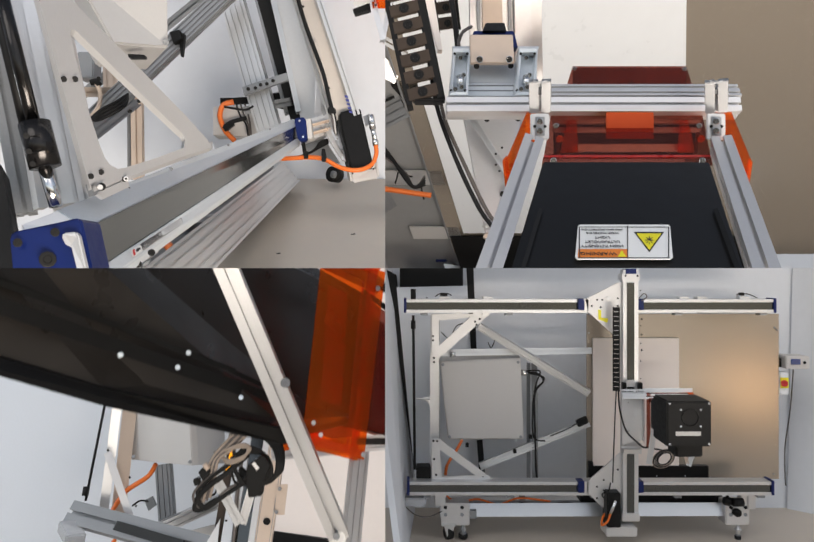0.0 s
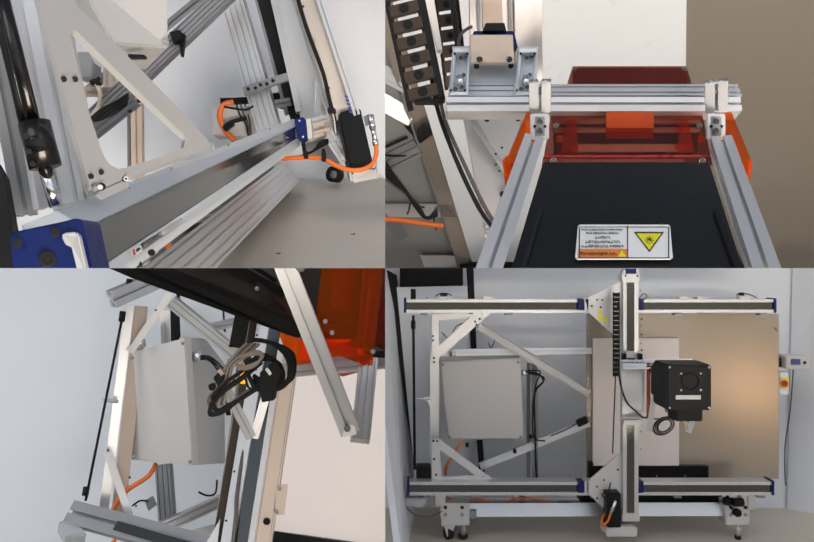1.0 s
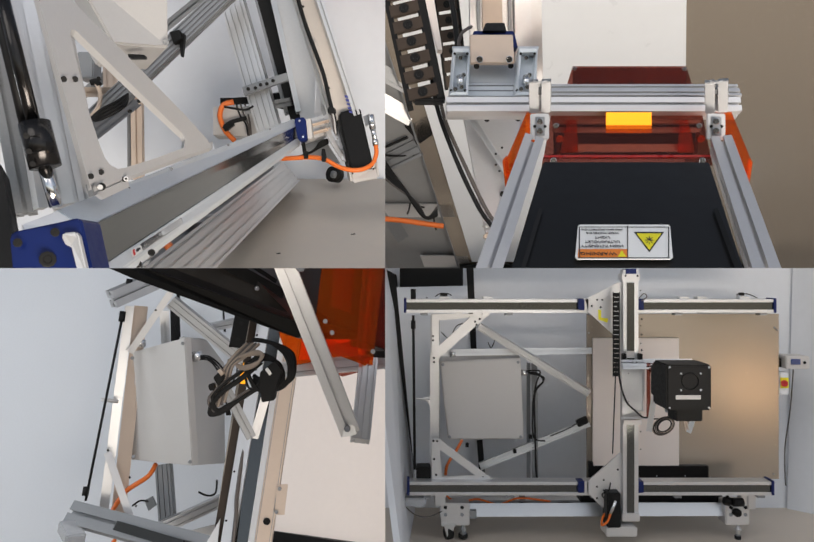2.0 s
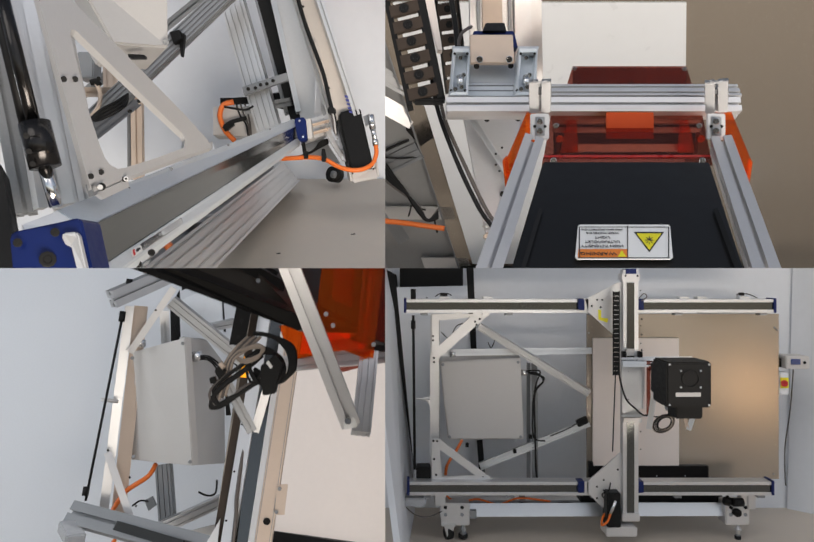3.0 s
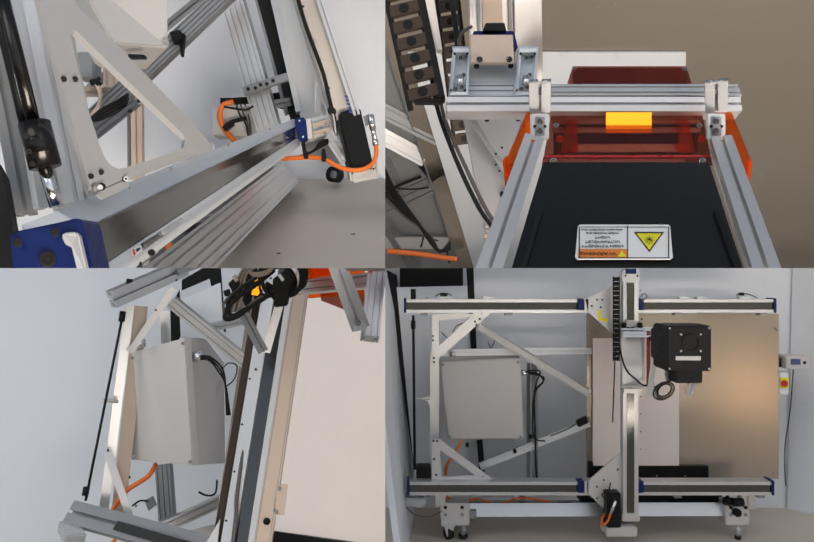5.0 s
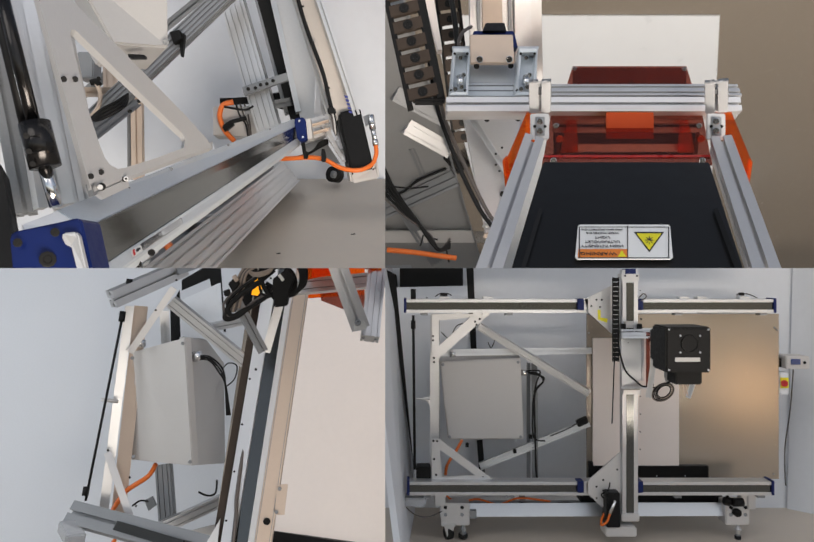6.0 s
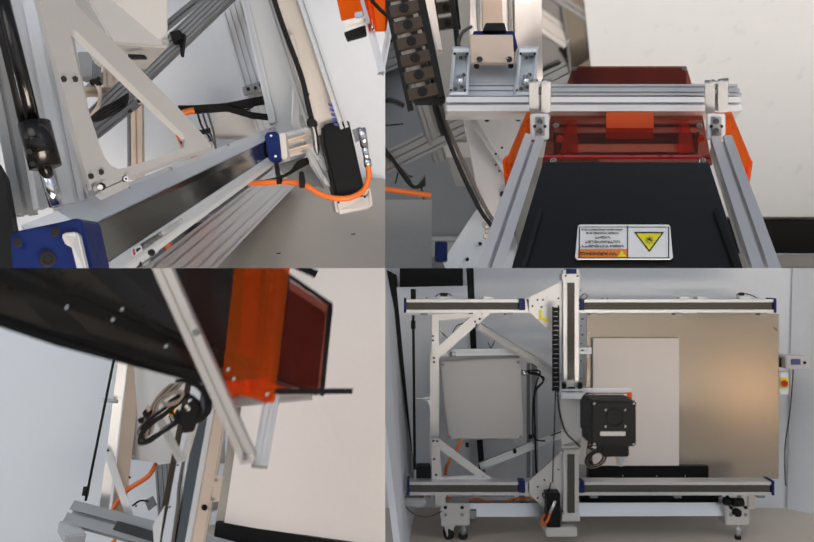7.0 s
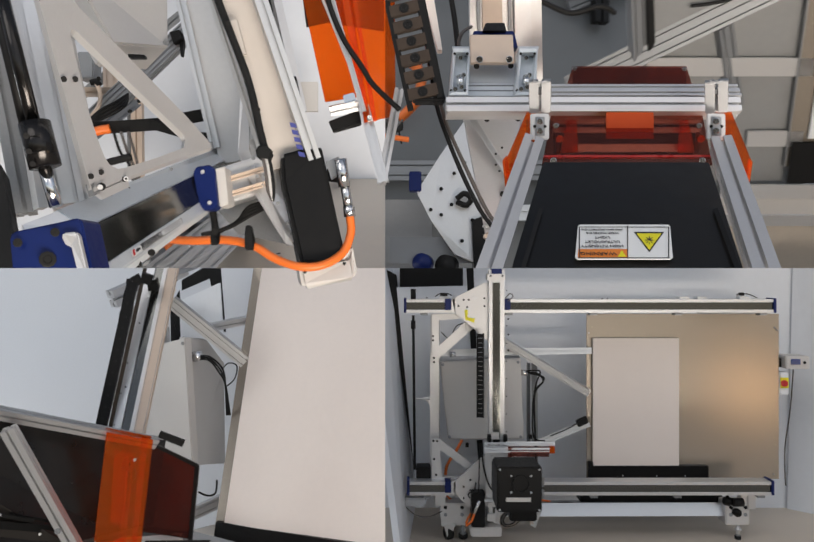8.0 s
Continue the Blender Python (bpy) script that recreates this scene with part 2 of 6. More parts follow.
def writing(name, text, p, right, down, size, parent, mat):
    """Lettering whose lines run along right, from the point p."""
    cu = bpy.data.curves.new(name, "FONT")
    cu.body, cu.size, cu.align_x, cu.align_y, cu.extrude = text, size, "CENTER", "CENTER", 0.0002
    cu.materials.append(mat)
    ob = new(name, cu)
    x, y = right.normalized(), -down.normalized()
    y = (y - x * x.dot(y)).normalized()
    z = x.cross(y)
    m = Matrix((x, y, z)).transposed().to_4x4()
    m.translation = p - origin_of(parent)
    ob.matrix_local = m
    ob.parent = parent
    return ob


def lerp(a, b, s):
    return a + (b - a) * s


# ---- large structure ----
def slab(name, pts, vec, mat, label, bay=None):
    ob = part(name, plate_mesh(pts, vec), mat, None, "", bay)
    return tagged(ob, label, "", "", "structure")


slab("floor", [Vector((-9, -5, 0)), Vector((12, -5, 0)), Vector((12, 16, 0)), Vector((-9, 16, 0))], Vector((0, 0, -0.1)), FLOOR, "grey hall floor")
slab("wall_north", [Vector((-9, 14.0, 0)), Vector((12, 14.0, 0)), Vector((12, 14.0, 12)), Vector((-9, 14.0, 12))], Vector((0, 0.1, 0)), WALL, "white painted hall wall")

# added south side, out of view: low sill and slender mullions, open for light
slab("wall_south", [Vector((-9, -5.2, 0)), Vector((12, -5.2, 0)), Vector((12, -5.2, 0.9)), Vector((-9, -5.2, 0.9))], Vector((0, -0.2, 0)), WALL, "unseen white sill wall added under the open south side")
for x in (-9, -5.5, -2, 1.5, 5, 8.5, 11.9):
    slab("added_mullion", [Vector((x, -5.2, 0.9)), Vector((x + 0.1, -5.2, 0.9)), Vector((x + 0.1, -5.2, 10)), Vector((x, -5.2, 10))], Vector((0, -0.15, 0)), ALU, "unseen slender aluminium mullion added on the open south side")
slab("wall_east", [Vector((12, -5, 0)), Vector((12, 14, 0)), Vector((12, 14, 10)), Vector((12, -5, 10))], Vector((0.2, 0, 0)), WALL, "white painted hall wall")
for y0, y1, z0, z1 in ((-5, 3.6, 0, 12), (6.8, 14, 0, 12), (3.6, 6.8, 0, 1.6), (3.6, 6.8, 4.4, 12)):
    slab("wall_west", [Vector((-9, y0, z0)), Vector((-9, y1, z0)), Vector((-9, y1, z1)), Vector((-9, y0, z1))], Vector((-0.25, 0, 0)), WALL, "white painted hall wall with a window opening")
# bay A: wall and floor behind the close-up of the lower rail
slab("wall_bay_a", quad(-60, -60, 800, 560, 1.87), Vector((0, 0.03, 0)), WALL, "white painted wall behind the rail", "A")
slab("floor_bay_a", [S(300, 620, 1.1), S(900, 640, 1.1), S(900, 345, 1.865), S(360, 345, 1.865)], Vector((0, 0, -0.02)), FLOOR, "grey floor under the machine", "A")
# bay B: grey sheet added only to hide bay C's head from the camera
slab("mask_sheet_bay_b", [S(738, 385, 3.3), S(832, 385, 3.3), S(832, 560, 3.3), S(738, 560, 3.3)], Vector((0, 0.01, 0)), PALE_SHEET, "grey sheet added to hide bay C's head from view", "B")
# bay C
slab("wall_bay_c", quad(-60, 460, 800, 1120, 10.2), Vector((0, 0.03, 0)), WALL, "white painted wall behind the machine", "C")
# bay D
DZ = EYE.z - 0.87
slab("floor_bay_d", [Vector((-0.2, 0.3, DZ)), Vector((2.2, 0.3, DZ)), Vector((2.2, 2.70, DZ)), Vector((-0.2, 2.70, DZ))], Vector((0, 0, -0.03)), FLOOR, "grey floor under the machine", "D")
slab("wall_bay_d", [S(700, 400, 2.67), S(1800, 400, 2.67), S(1800, 1000, 2.67), S(700, 1000, 2.67)], Vector((0, 0.02, 0)), WALL, "white painted wall behind the machine", "D")
slab("wall_bay_d_side", [S(700, 470, 2.45), S(752, 470, 2.66), S(802, 1003, 2.66), S(780, 1120, 2.1)], Vector((-0.02, 0, 0)), WALL, "white painted side wall", "D")
slab("wall_bay_d_corner", [S(1528, 460, 2.66), S(1660, 460, 2.5), S(1660, 1120, 2.5), S(1516, 985, 2.66)], Vector((0.02, 0, 0)), WALL, "white painted side wall", "D")


# ---- bay D: the whole machine from the front ----
def D(u, v, d=2.333):
    return S(u, v, d)


PX = 2.333 / UNIT


def rail_d(name, u0, u1, v, base_label):
    r = thing(name, D(u0, v), base_label, "linear axis", "linear axes of the gantry machine")
    h = 26
    box("rail_body", u0, v - h / 2, u1, v - 7, 2.30, 0.05, r, ALU, "D", "", 0.0015)
    box("rail_body", u0, v + 7, u1, v + h / 2, 2.30, 0.05, r, ALU, "D", "", 0.0015)
    box("cover_strip", u0 + 2, v - 7, u1 - 2, v + 7, 2.304, 0.04, r, STRIP, "D", "dark polished steel strip", 0)
    for u in (u0 - 2, u1 - 3):
        box("end_cap", u, v - 15, u + 5, v + 13, 2.297, 0.055, r, BLUE, "D", "dark blue plastic cap", 0.001)
    for k in range(5):
        u = u0 + 30 + k * (u1 - u0 - 60) / 4
        box("clamp", u, v + h / 2, u + 14, v + h / 2 + 5, 2.31, 0.03, r, ALU_DARK, "D", "", 0.0005)
    return r


rail_top = rail_d("linear_axis", 780, 1494, 590, "silver horizontal linear axis with dark steel strip and blue ends")
rail_d("linear_axis", 786, 1490, 942, "silver lower horizontal linear axis with dark steel strip and blue ends")
for u in (856, 940, 1318, 1352, 1434):
    box("sensor", u - 9, 572, u + 9, 578, 2.31, 0.03, rail_top, ALU, "D", "", 0.001)
tube("sensor_wire", [D(838, 572), D(848, 566), D(862, 566), D(870, 570)], 0.0016, rail_top, RUBBER, "D")
tube("sensor_wire", [D(1424, 575), D(1420, 567), D(1440, 567), D(1458, 574)], 0.0016, rail_top, RUBBER, "D")
box("limit_switch", 848, 565, 862, 571, 2.31, 0.015, rail_top, BLACK, "D", "", 0.001)
box("limit_switch", 1426, 564, 1434, 570, 2.31, 0.015, rail_top, BLACK, "D", "", 0.001)

mf = thing("machine_frame", D(850, 990), "bare aluminium profile frame of a gantry machine on castors", "machine frame")
bar("upright", D(837, 606, 2.36), D(837, 925, 2.36), 17 * PX, 17 * PX, mf, ALU, 2, 1, bay="D")
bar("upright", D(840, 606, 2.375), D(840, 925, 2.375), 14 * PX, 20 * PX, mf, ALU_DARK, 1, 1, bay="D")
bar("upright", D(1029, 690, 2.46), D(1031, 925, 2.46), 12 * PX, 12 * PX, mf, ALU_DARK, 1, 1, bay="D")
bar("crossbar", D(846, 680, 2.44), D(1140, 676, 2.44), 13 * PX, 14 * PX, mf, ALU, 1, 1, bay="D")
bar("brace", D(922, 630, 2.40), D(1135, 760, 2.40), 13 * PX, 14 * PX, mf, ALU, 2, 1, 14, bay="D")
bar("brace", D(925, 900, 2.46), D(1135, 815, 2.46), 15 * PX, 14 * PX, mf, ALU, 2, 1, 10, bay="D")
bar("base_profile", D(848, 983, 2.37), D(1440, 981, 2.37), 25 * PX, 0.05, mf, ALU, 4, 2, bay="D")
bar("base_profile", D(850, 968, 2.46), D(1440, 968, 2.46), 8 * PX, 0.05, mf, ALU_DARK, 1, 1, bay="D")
bar("post", D(924, 850, 2.5), D(930, 930, 2.5), 12 * PX, 12 * PX, mf, BLACK, 0, 0, bay="D")
# gussets
plate("gusset", [D(832, 605), D(944, 605), D(846, 690), D(832, 690)], 0.006, mf, ALU_PLATE, "D", [[D(844, 618), D(905, 612), D(846, 666)]], "", 0)
plate("gusset", [D(832, 846), D(846, 846), D(947, 922), D(944, 927), D(832, 927)], 0.006, mf, ALU_PLATE, "D", [[D(847, 866), D(915, 916), D(852, 919)]], "", 0)
for u, v in ((834, 648), (834, 656), (836, 690), (836, 698), (915, 620), (924, 615), (918, 626), (835, 850), (842, 850), (836, 885), (840, 915), (930, 920)):
    bored(D(u, v, 2.332), 2.2 * PX, mf)
# feet plates and castors
plate("foot_plate", quad(850, 970, 905, 1013, 2.345), 0.06, mf, ALU_PLATE, "D", (), "", 0.003)
plate("foot_plate", quad(1398, 968, 1444, 1012, 2.345), 0.06, mf, ALU_PLATE, "D", (), "", 0.003)
for u in (858, 890, 1408, 1436):
    bolt(D(u, 992, 2.344), 3.5 * PX, mf, ALU_DARK)
    bolt(D(u, 978, 2.344), 3.5 * PX, mf, BLACK)
for u in (850, 1440):
    plate("bracket", quad(u - 12, 950, u + 8, 975, 2.34), 0.03, mf, ALU, "D", (), "", 0.002)


def castor(u, v):
    c = thing("castor", D(u, 1042), "small black swivel castor with steel fork and rubber tyre", "castor", "castors of the machine")
    c0 = D(u, v, 2.36)
    wheel = tube("wheel", [c0 + Vector((-0.008, -0.004, 0)), c0 + Vector((0.008, 0.004, 0))], 13 * PX, c, RUBBER, None, "black rubber wheel", 20)
    plate("fork", [D(u - 9, 1012, 2.345), D(u + 12, 1012, 2.345), D(u + 8, 1030, 2.345), D(u - 3, 1034, 2.345)], 0.004, c, ALU, None, (), "", 0)
    box("top_plate", u - 14, 1010, u + 14, 1015, 2.34, 0.04, c, ALU, None)
    bolt(c0 + Vector((0, -0.012, 0)), 3 * PX, wheel, ALU, None, None, "hub")


def levelling_foot(u, v0, v1, w):
    f = thing("levelling_foot", D(u, v1), "threaded steel levelling foot with black rubber pad", "levelling foot", "levelling feet of the machine")
    tube("spindle", [D(u, v0, 2.36), D(u, v1 - 4, 2.36)], 3.4 * PX, f, ALU, None, "", 10, False)
    tube("nut", [D(u, v0 + 5, 2.36), D(u, v0 + 10, 2.36)], 6.5 * PX, f, ALU, None, "", 6, False)
    pad = tube("pad", [D(u, v1 - 8, 2.36), D(u, v1, 2.36)], w * PX, f, RUBBER, None, "black rubber pad", 16, False)
    tube("pad_rim", [D(u, v1 - 11, 2.36), D(u, v1 - 8, 2.36)], w * 0.7 * PX, pad, ALU_DARK, None, "", 16, False)


castor(864, 1026)
levelling_foot(892, 1012, 1036, 9)
levelling_foot(1421, 1012, 1040, 6)
# handwheel and clamp over the corner foot
hw = thing("handwheel", D(1401, 972, 2.33), "small black clamp knob on the corner foot", "knob")
tube("knob", [D(1401, 962, 2.345), D(1401, 970, 2.335)], 9 * PX, hw, RUBBER, None, "", 18, False)
tube("stem", [D(1401, 955, 2.36), D(1401, 962, 2.35)], 3 * PX, hw, BLACK, None, "", 10, False)
tube("base", [D(1419, 986, 2.345), D(1419, 990, 2.338)], 9 * PX, hw, BLACK, None, "", 18, False)
plate("lug", quad(1441, 950, 1456, 982, 2.335), 0.03, hw, ALU_PLATE, "D", (), "", 0.002)

tr = thing("drive_shaft", D(797, 925), "thin black vertical drive shaft with couplings", "drive shaft")
tube("shaft", [D(796, 608, 2.31), D(799, 905, 2.31)], 2.6 * PX, tr, RUBBER, "D", "", 10, False)
tube("coupling", [D(796, 557, 2.31), D(796, 577, 2.31)], 5 * PX, tr, BLACK, "D", "", 12, False)
tube("coupling", [D(796, 618, 2.31), D(796, 634, 2.31)], 4.5 * PX, tr, BLACK, "D", "", 12, False)
tube("guide_pin", [D(795, 768, 2.31), D(828, 770, 2.33)], 1.6 * PX, tr, ALU, "D", "", 8, False)
plate("guide_bracket", [D(816, 765, 2.33), D(829, 765, 2.33), D(829, 782, 2.33)], 0.005, tr, ALU, "D")
box("motor_mount", 802, 900, 830, 926, 2.34, 0.05, tr, BLACK, "D", "black motor block", 0.002)

cab = thing("control_cabinet", D(930, 846, 2.40), "light grey enamelled steel control cabinet on the frame", "control cabinet")
plate("body", [D(846, 697, 2.42), D(1003, 690, 2.40), D(1009, 846, 2.40), D(863, 847, 2.42)], 0.16, cab, CABINET, "D", (), "", 0.003)
cab_door = plate("door", [D(848, 699, 2.416), D(1001, 692, 2.396), D(1007, 844, 2.396), D(865, 845, 2.416)], 0.006, cab, CABINET, "D", (), "", 0.001)
for u, v in ((853, 703), (998, 698), (1003, 842), (866, 842)):
    bolt(D(u, v, 2.394), 3 * PX, cab_door, ALU_DARK)
tube("cable_gland", [D(1004, 718, 2.42), D(1016, 719, 2.42)], 6 * PX, cab, CHROME, "D", "", 12, False)
tube("cable_gland", [D(872, 688, 2.42), D(872, 678, 2.42)], 6 * PX, cab, CHROME, "D", "", 12, False)

wires = thing("cable_loom", D(1030, 900, 2.40), "black cable loom hanging from the control cabinet", "cable")
tube("cable", [D(1014, 718, 2.42), D(1035, 720, 2.41), D(1046, 735, 2.41), D(1030, 760, 2.41), D(1031, 845, 2.43), D(1034, 918, 2.43), D(1040, 926, 2.43)], 2.0 * PX, wires, RUBBER, "D")
tube("cable", [D(1014, 715, 2.41), D(1040, 716, 2.41), D(1032, 742, 2.42), D(1026, 790, 2.42), D(1028, 842, 2.42), D(1050, 850, 2.42)], 1.6 * PX, wires, RUBBER, "D")
tube("cable", [D(1020, 720, 2.40), D(1048, 728, 2.40), D(1036, 748, 2.40), D(1028, 756, 2.40)], 1.4 * PX, wires, RUBBER, "D")
tube("cable", [D(850, 640, 2.38), D(866, 652, 2.38), D(880, 628, 2.38), D(905, 622, 2.38)], 1.0 * PX, wires, RUBBER, "D")
tube("cable", [D(940, 660, 2.42), D(947, 670, 2.42), D(955, 645, 2.42), D(946, 640, 2.42)], 0.9 * PX, wires, RUBBER, "D")
plate("plug", [D(1110, 812, 2.42), D(1130, 803, 2.42), D(1135, 815, 2.42), D(1115, 824, 2.42)], 0.02, wires, BLACK, "D", (), "", 0.002)
tube("cable", [D(1112, 816, 2.42), D(1090, 828, 2.42), D(1060, 840, 2.43)], 1.2 * PX, wires, RUBBER, "D")
oc = thing("orange_cable", D(870, 900, 2.39), "thick orange motor cable below the cabinet", "cable")
tube("cable", [D(890, 848, 2.42), D(878, 870, 2.41), D(862, 895, 2.40), D(858, 915, 2.40)], 3 * PX, oc, ORANGE, "D")
tube("cable", [D(860, 955, 2.39), D(880, 968, 2.39), D(920, 962, 2.40), D(960, 972, 2.40), D(1000, 960, 2.40), D(1060, 966, 2.40)], 2 * PX, oc, ORANGE, "D")
tube("cable", [D(1120, 975, 2.39), D(1090, 968, 2.40), D(1040, 975, 2.40), D(1000, 968, 2.41)], 1.5 * PX, oc, RUBBER, "D")

pn = thing("back_panel", D(1315, 922, 2.47), "large brown metal build panel on the frame", "panel")
box("sheet_metal", 1130, 605, 1500, 923, 2.47, 0.006, pn, TAN, "D", "", 0)
for u, v in ((1134, 642), (1492, 632), (1496, 636), (1490, 914)):
    bolt(D(u, v, 2.468), 2 * PX, pn, ALU_DARK)
sh = thing("white_board", D(1225, 898, 2.455), "white rectangular test board on the brown panel", "board")
box("board", 1142, 652, 1308, 898, 2.455, 0.008, sh, WARM_WHITE, "D", "", 0)
ts = thing("black_shelf", D(1250, 923, 2.45), "black strip shelf under the white board", "shelf")
box("strip", 1135, 898, 1365, 924, 2.45, 0.03, ts, BLACK_GLOSS, "D", "", 0.001)
box("strip", 1135, 891, 1143, 924, 2.448, 0.03, ts, BLACK, "D", "", 0.001)
for u in (1200, 1265, 1320):
    bolt(D(u, 917, 2.449), 1.2 * PX, ts, ALU)
box("tray", 1118, 948, 1392, 968, 2.45, 0.06, ts, BLACK, "D", "dark drip tray", 0.002)

cu = thing("control_unit", D(1537, 713, 2.5), "small white control unit with blue display and red stop button", "control unit")
unit_box = box("housing", 1514, 687, 1560, 711, 2.45, 0.08, cu, CABINET, "D", "", 0.003)
box("display", 1524, 692, 1542, 703, 2.447, 0.004, unit_box, SCREEN, "D", "blue lit display", 0)
bolt(D(1550, 699, 2.449), 3 * PX, unit_box, BLACK, None, None, "knob")
box("arm", 1498, 690, 1514, 708, 2.48, 0.02, cu, BLACK, "D", "black bracket", 0.002)
stop_box = box("stop_box", 1502, 718, 1520, 761, 2.47, 0.06, cu, WHITE, "D", "", 0.003)
box("stop_plate", 1504, 728, 1519, 748, 2.467, 0.004, stop_box, INK_YELLOW, "D", "yellow plate", 0)
bolt(D(1511, 739, 2.466), 7 * PX, stop_box, INK_RED, None, 0.012, "stop_button")
tube("cable", [D(1528, 712, 2.5), D(1522, 790, 2.55), D(1512, 860, 2.58), D(1512, 915, 2.58), D(1514, 936, 2.58)], 1.3 * PX, cu, CABLE_GREY, "D")

bb = thing("white_backboard", D(830, 925, 2.55), "white board leaning behind the machine", "board")
plate("board", [D(764, 554, 2.56), D(900, 551, 2.56), D(906, 930, 2.56), D(820, 930, 2.56), D(800, 930, 2.56)], 0.01, bb, WALL, "D")
dk = thing("black_screen", D(830, 551, 2.6), "black stand behind the white board", "stand")
plate("cloth", [D(770, 490, 2.61), D(892, 490, 2.61), D(892, 560, 2.61), D(770, 560, 2.61)], 0.02, dk, BLACK, "D")
plate("pole", [D(897, 490, 2.6), D(911, 490, 2.6), D(918, 672, 2.6), D(907, 672, 2.6)], 0.01, dk, BLACK, "D")
plate("edge", [D(745, 520, 2.57), D(764, 530, 2.57), D(806, 924, 2.57), D(800, 926, 2.57)], 0.01, dk, BLACK, "D")
cl = thing("plastic_box", D(798, 975, 2.3), "clear plastic motor cover box at the rail's end", "plastic box")
plate("shell", [D(772, 961, 2.31), D(822, 961, 2.31), D(818, 978, 2.31), D(778, 976, 2.31)], 0.06, cl, CLEAR, "D", (), "", 0.004)
tube("cable", [D(782, 977, 2.33), D(800, 992, 2.33), D(825, 996, 2.33), D(852, 985, 2.33)], 1.2 * PX, cl, CABLE_GREY, "D")
box("motor", 905, 985, 918, 1000, 2.34, 0.02, cl, ALU_DARK, "D", "", 0.001)

# the travelling gantry of bay D
gd = thing("gantry", D(1216, 1030, 2.27), "silver vertical gantry axis with plates, motor and cable chain", "gantry")
box("beam", 1200, 520, 1230, 1005, 2.275, 0.03, gd, ALU, None, "", 0.001)
box("cover_strip", 1208, 545, 1222, 990, 2.272, 0.003, gd, STRIP, None, "dark polished steel strip", 0)
box("head_block", 1198, 528, 1233, 540, 2.265, 0.04, gd, ALU_PLATE, None, "", 0.001)
box("end_cap", 1206, 518, 1226, 529, 2.27, 0.04, gd, BLUE, None, "blue plastic cap", 0.001)
plate("top_plate", [D(1127, 577, 2.29), D(1190, 545, 2.29), D(1200, 545, 2.29), D(1200, 660, 2.29), D(1176, 640, 2.29), D(1132, 600, 2.29)], 0.008, gd, ALU_PLATE, None, (), "", 0.001)
plate("low_plate", [D(1200, 868, 2.29), D(1200, 975, 2.29), D(1160, 978, 2.29), D(1130, 948, 2.29), D(1130, 930, 2.29)], 0.008, gd, ALU_PLATE, None, (), "", 0.001)
plate("mark", [D(1152, 597, 2.288), D(1158, 597, 2.288), D(1158, 612, 2.288), D(1172, 614, 2.288), D(1170, 622, 2.288), D(1153, 616, 2.288)], 0.001, gd, INK_YELLOW, None, (), "yellow paint mark")
for v, d in ((588, 0), (940, 0)):
    box("slide_block", 1114, v - 12, 1126, v + 10, 2.29, 0.04, gd, BLUE, None, "blue plastic slide block", 0.001)
    box("slide_block", 1229, v - 12, 1240, v + 10, 2.29, 0.04, gd, BLUE, None, "blue plastic slide block", 0.001)
    box("carriage", 1126, v - 12, 1134, v + 10, 2.29, 0.04, gd, ALU, None, "", 0.001)
for u, v in ((1150, 578), (1160, 578), (1157, 592), (1190, 575), (1190, 590), (1140, 590), (1150, 938), (1163, 945), (1163, 925), (1190, 905), (1150, 960), (1185, 960), (1205, 532), (1228, 532), (1236, 615), (1236, 645), (1236, 675)):
    bored(D(u, v, 2.262 if v == 532 else 2.289), 1.9 * PX, gd)
box("foot_block", 1198, 990, 1233, 1005, 2.265, 0.05, gd, ALU_PLATE, None, "", 0.002)
gd_motor = box("motor", 1170, 950, 1196, 1018, 2.25, 0.06, gd, BLACK, None, "black servo motor", 0.003)
box("motor_foot", 1168, 1017, 1228, 1035, 2.25, 0.07, gd_motor, CABINET, None, "grey gear housing", 0.003)
tube("connector", [D(1186, 965, 2.24), D(1176, 990, 2.24)], 3 * PX, gd_motor, CHROME, None, "", 8, False)
tube("motor_cable", [D(1176, 990, 2.24), D(1170, 1005, 2.24), D(1160, 1012, 2.25), D(1160, 1000, 2.27), D(1168, 985, 2.29)], 2.2 * PX, gd, ORANGE)
tube("cable", [D(1176, 930, 2.27), D(1172, 945, 2.27), D(1160, 952, 2.28), D(1163, 960, 2.28)], 1.2 * PX, gd, RUBBER)

# the print head of bay D
hd = thing("print_head", D(1250, 860, 2.2), "black print head with red acrylic shield on an aluminium arm", "print head")
plate("carriage", [D(1197, 760, 2.235), D(1242, 760, 2.222), D(1238, 846, 2.222), D(1222, 858, 2.232), D(1199, 858, 2.235)], 0.008, hd, BRUSHED, None, (), "milled carriage plate", 0.001)
box("carriage_block", 1206, 733, 1222, 746, 2.26, 0.02, hd, CABINET, None, "", 0.001)
for u in (1200, 1231):
    box("buffer", u, 738, u + 7, 757, 2.258, 0.02, hd, BLACK, None, "", 0.001)
box("side_profile", 1238, 756, 1242, 850, 2.215, 0.05, hd, ALU, None, "", 0.001)
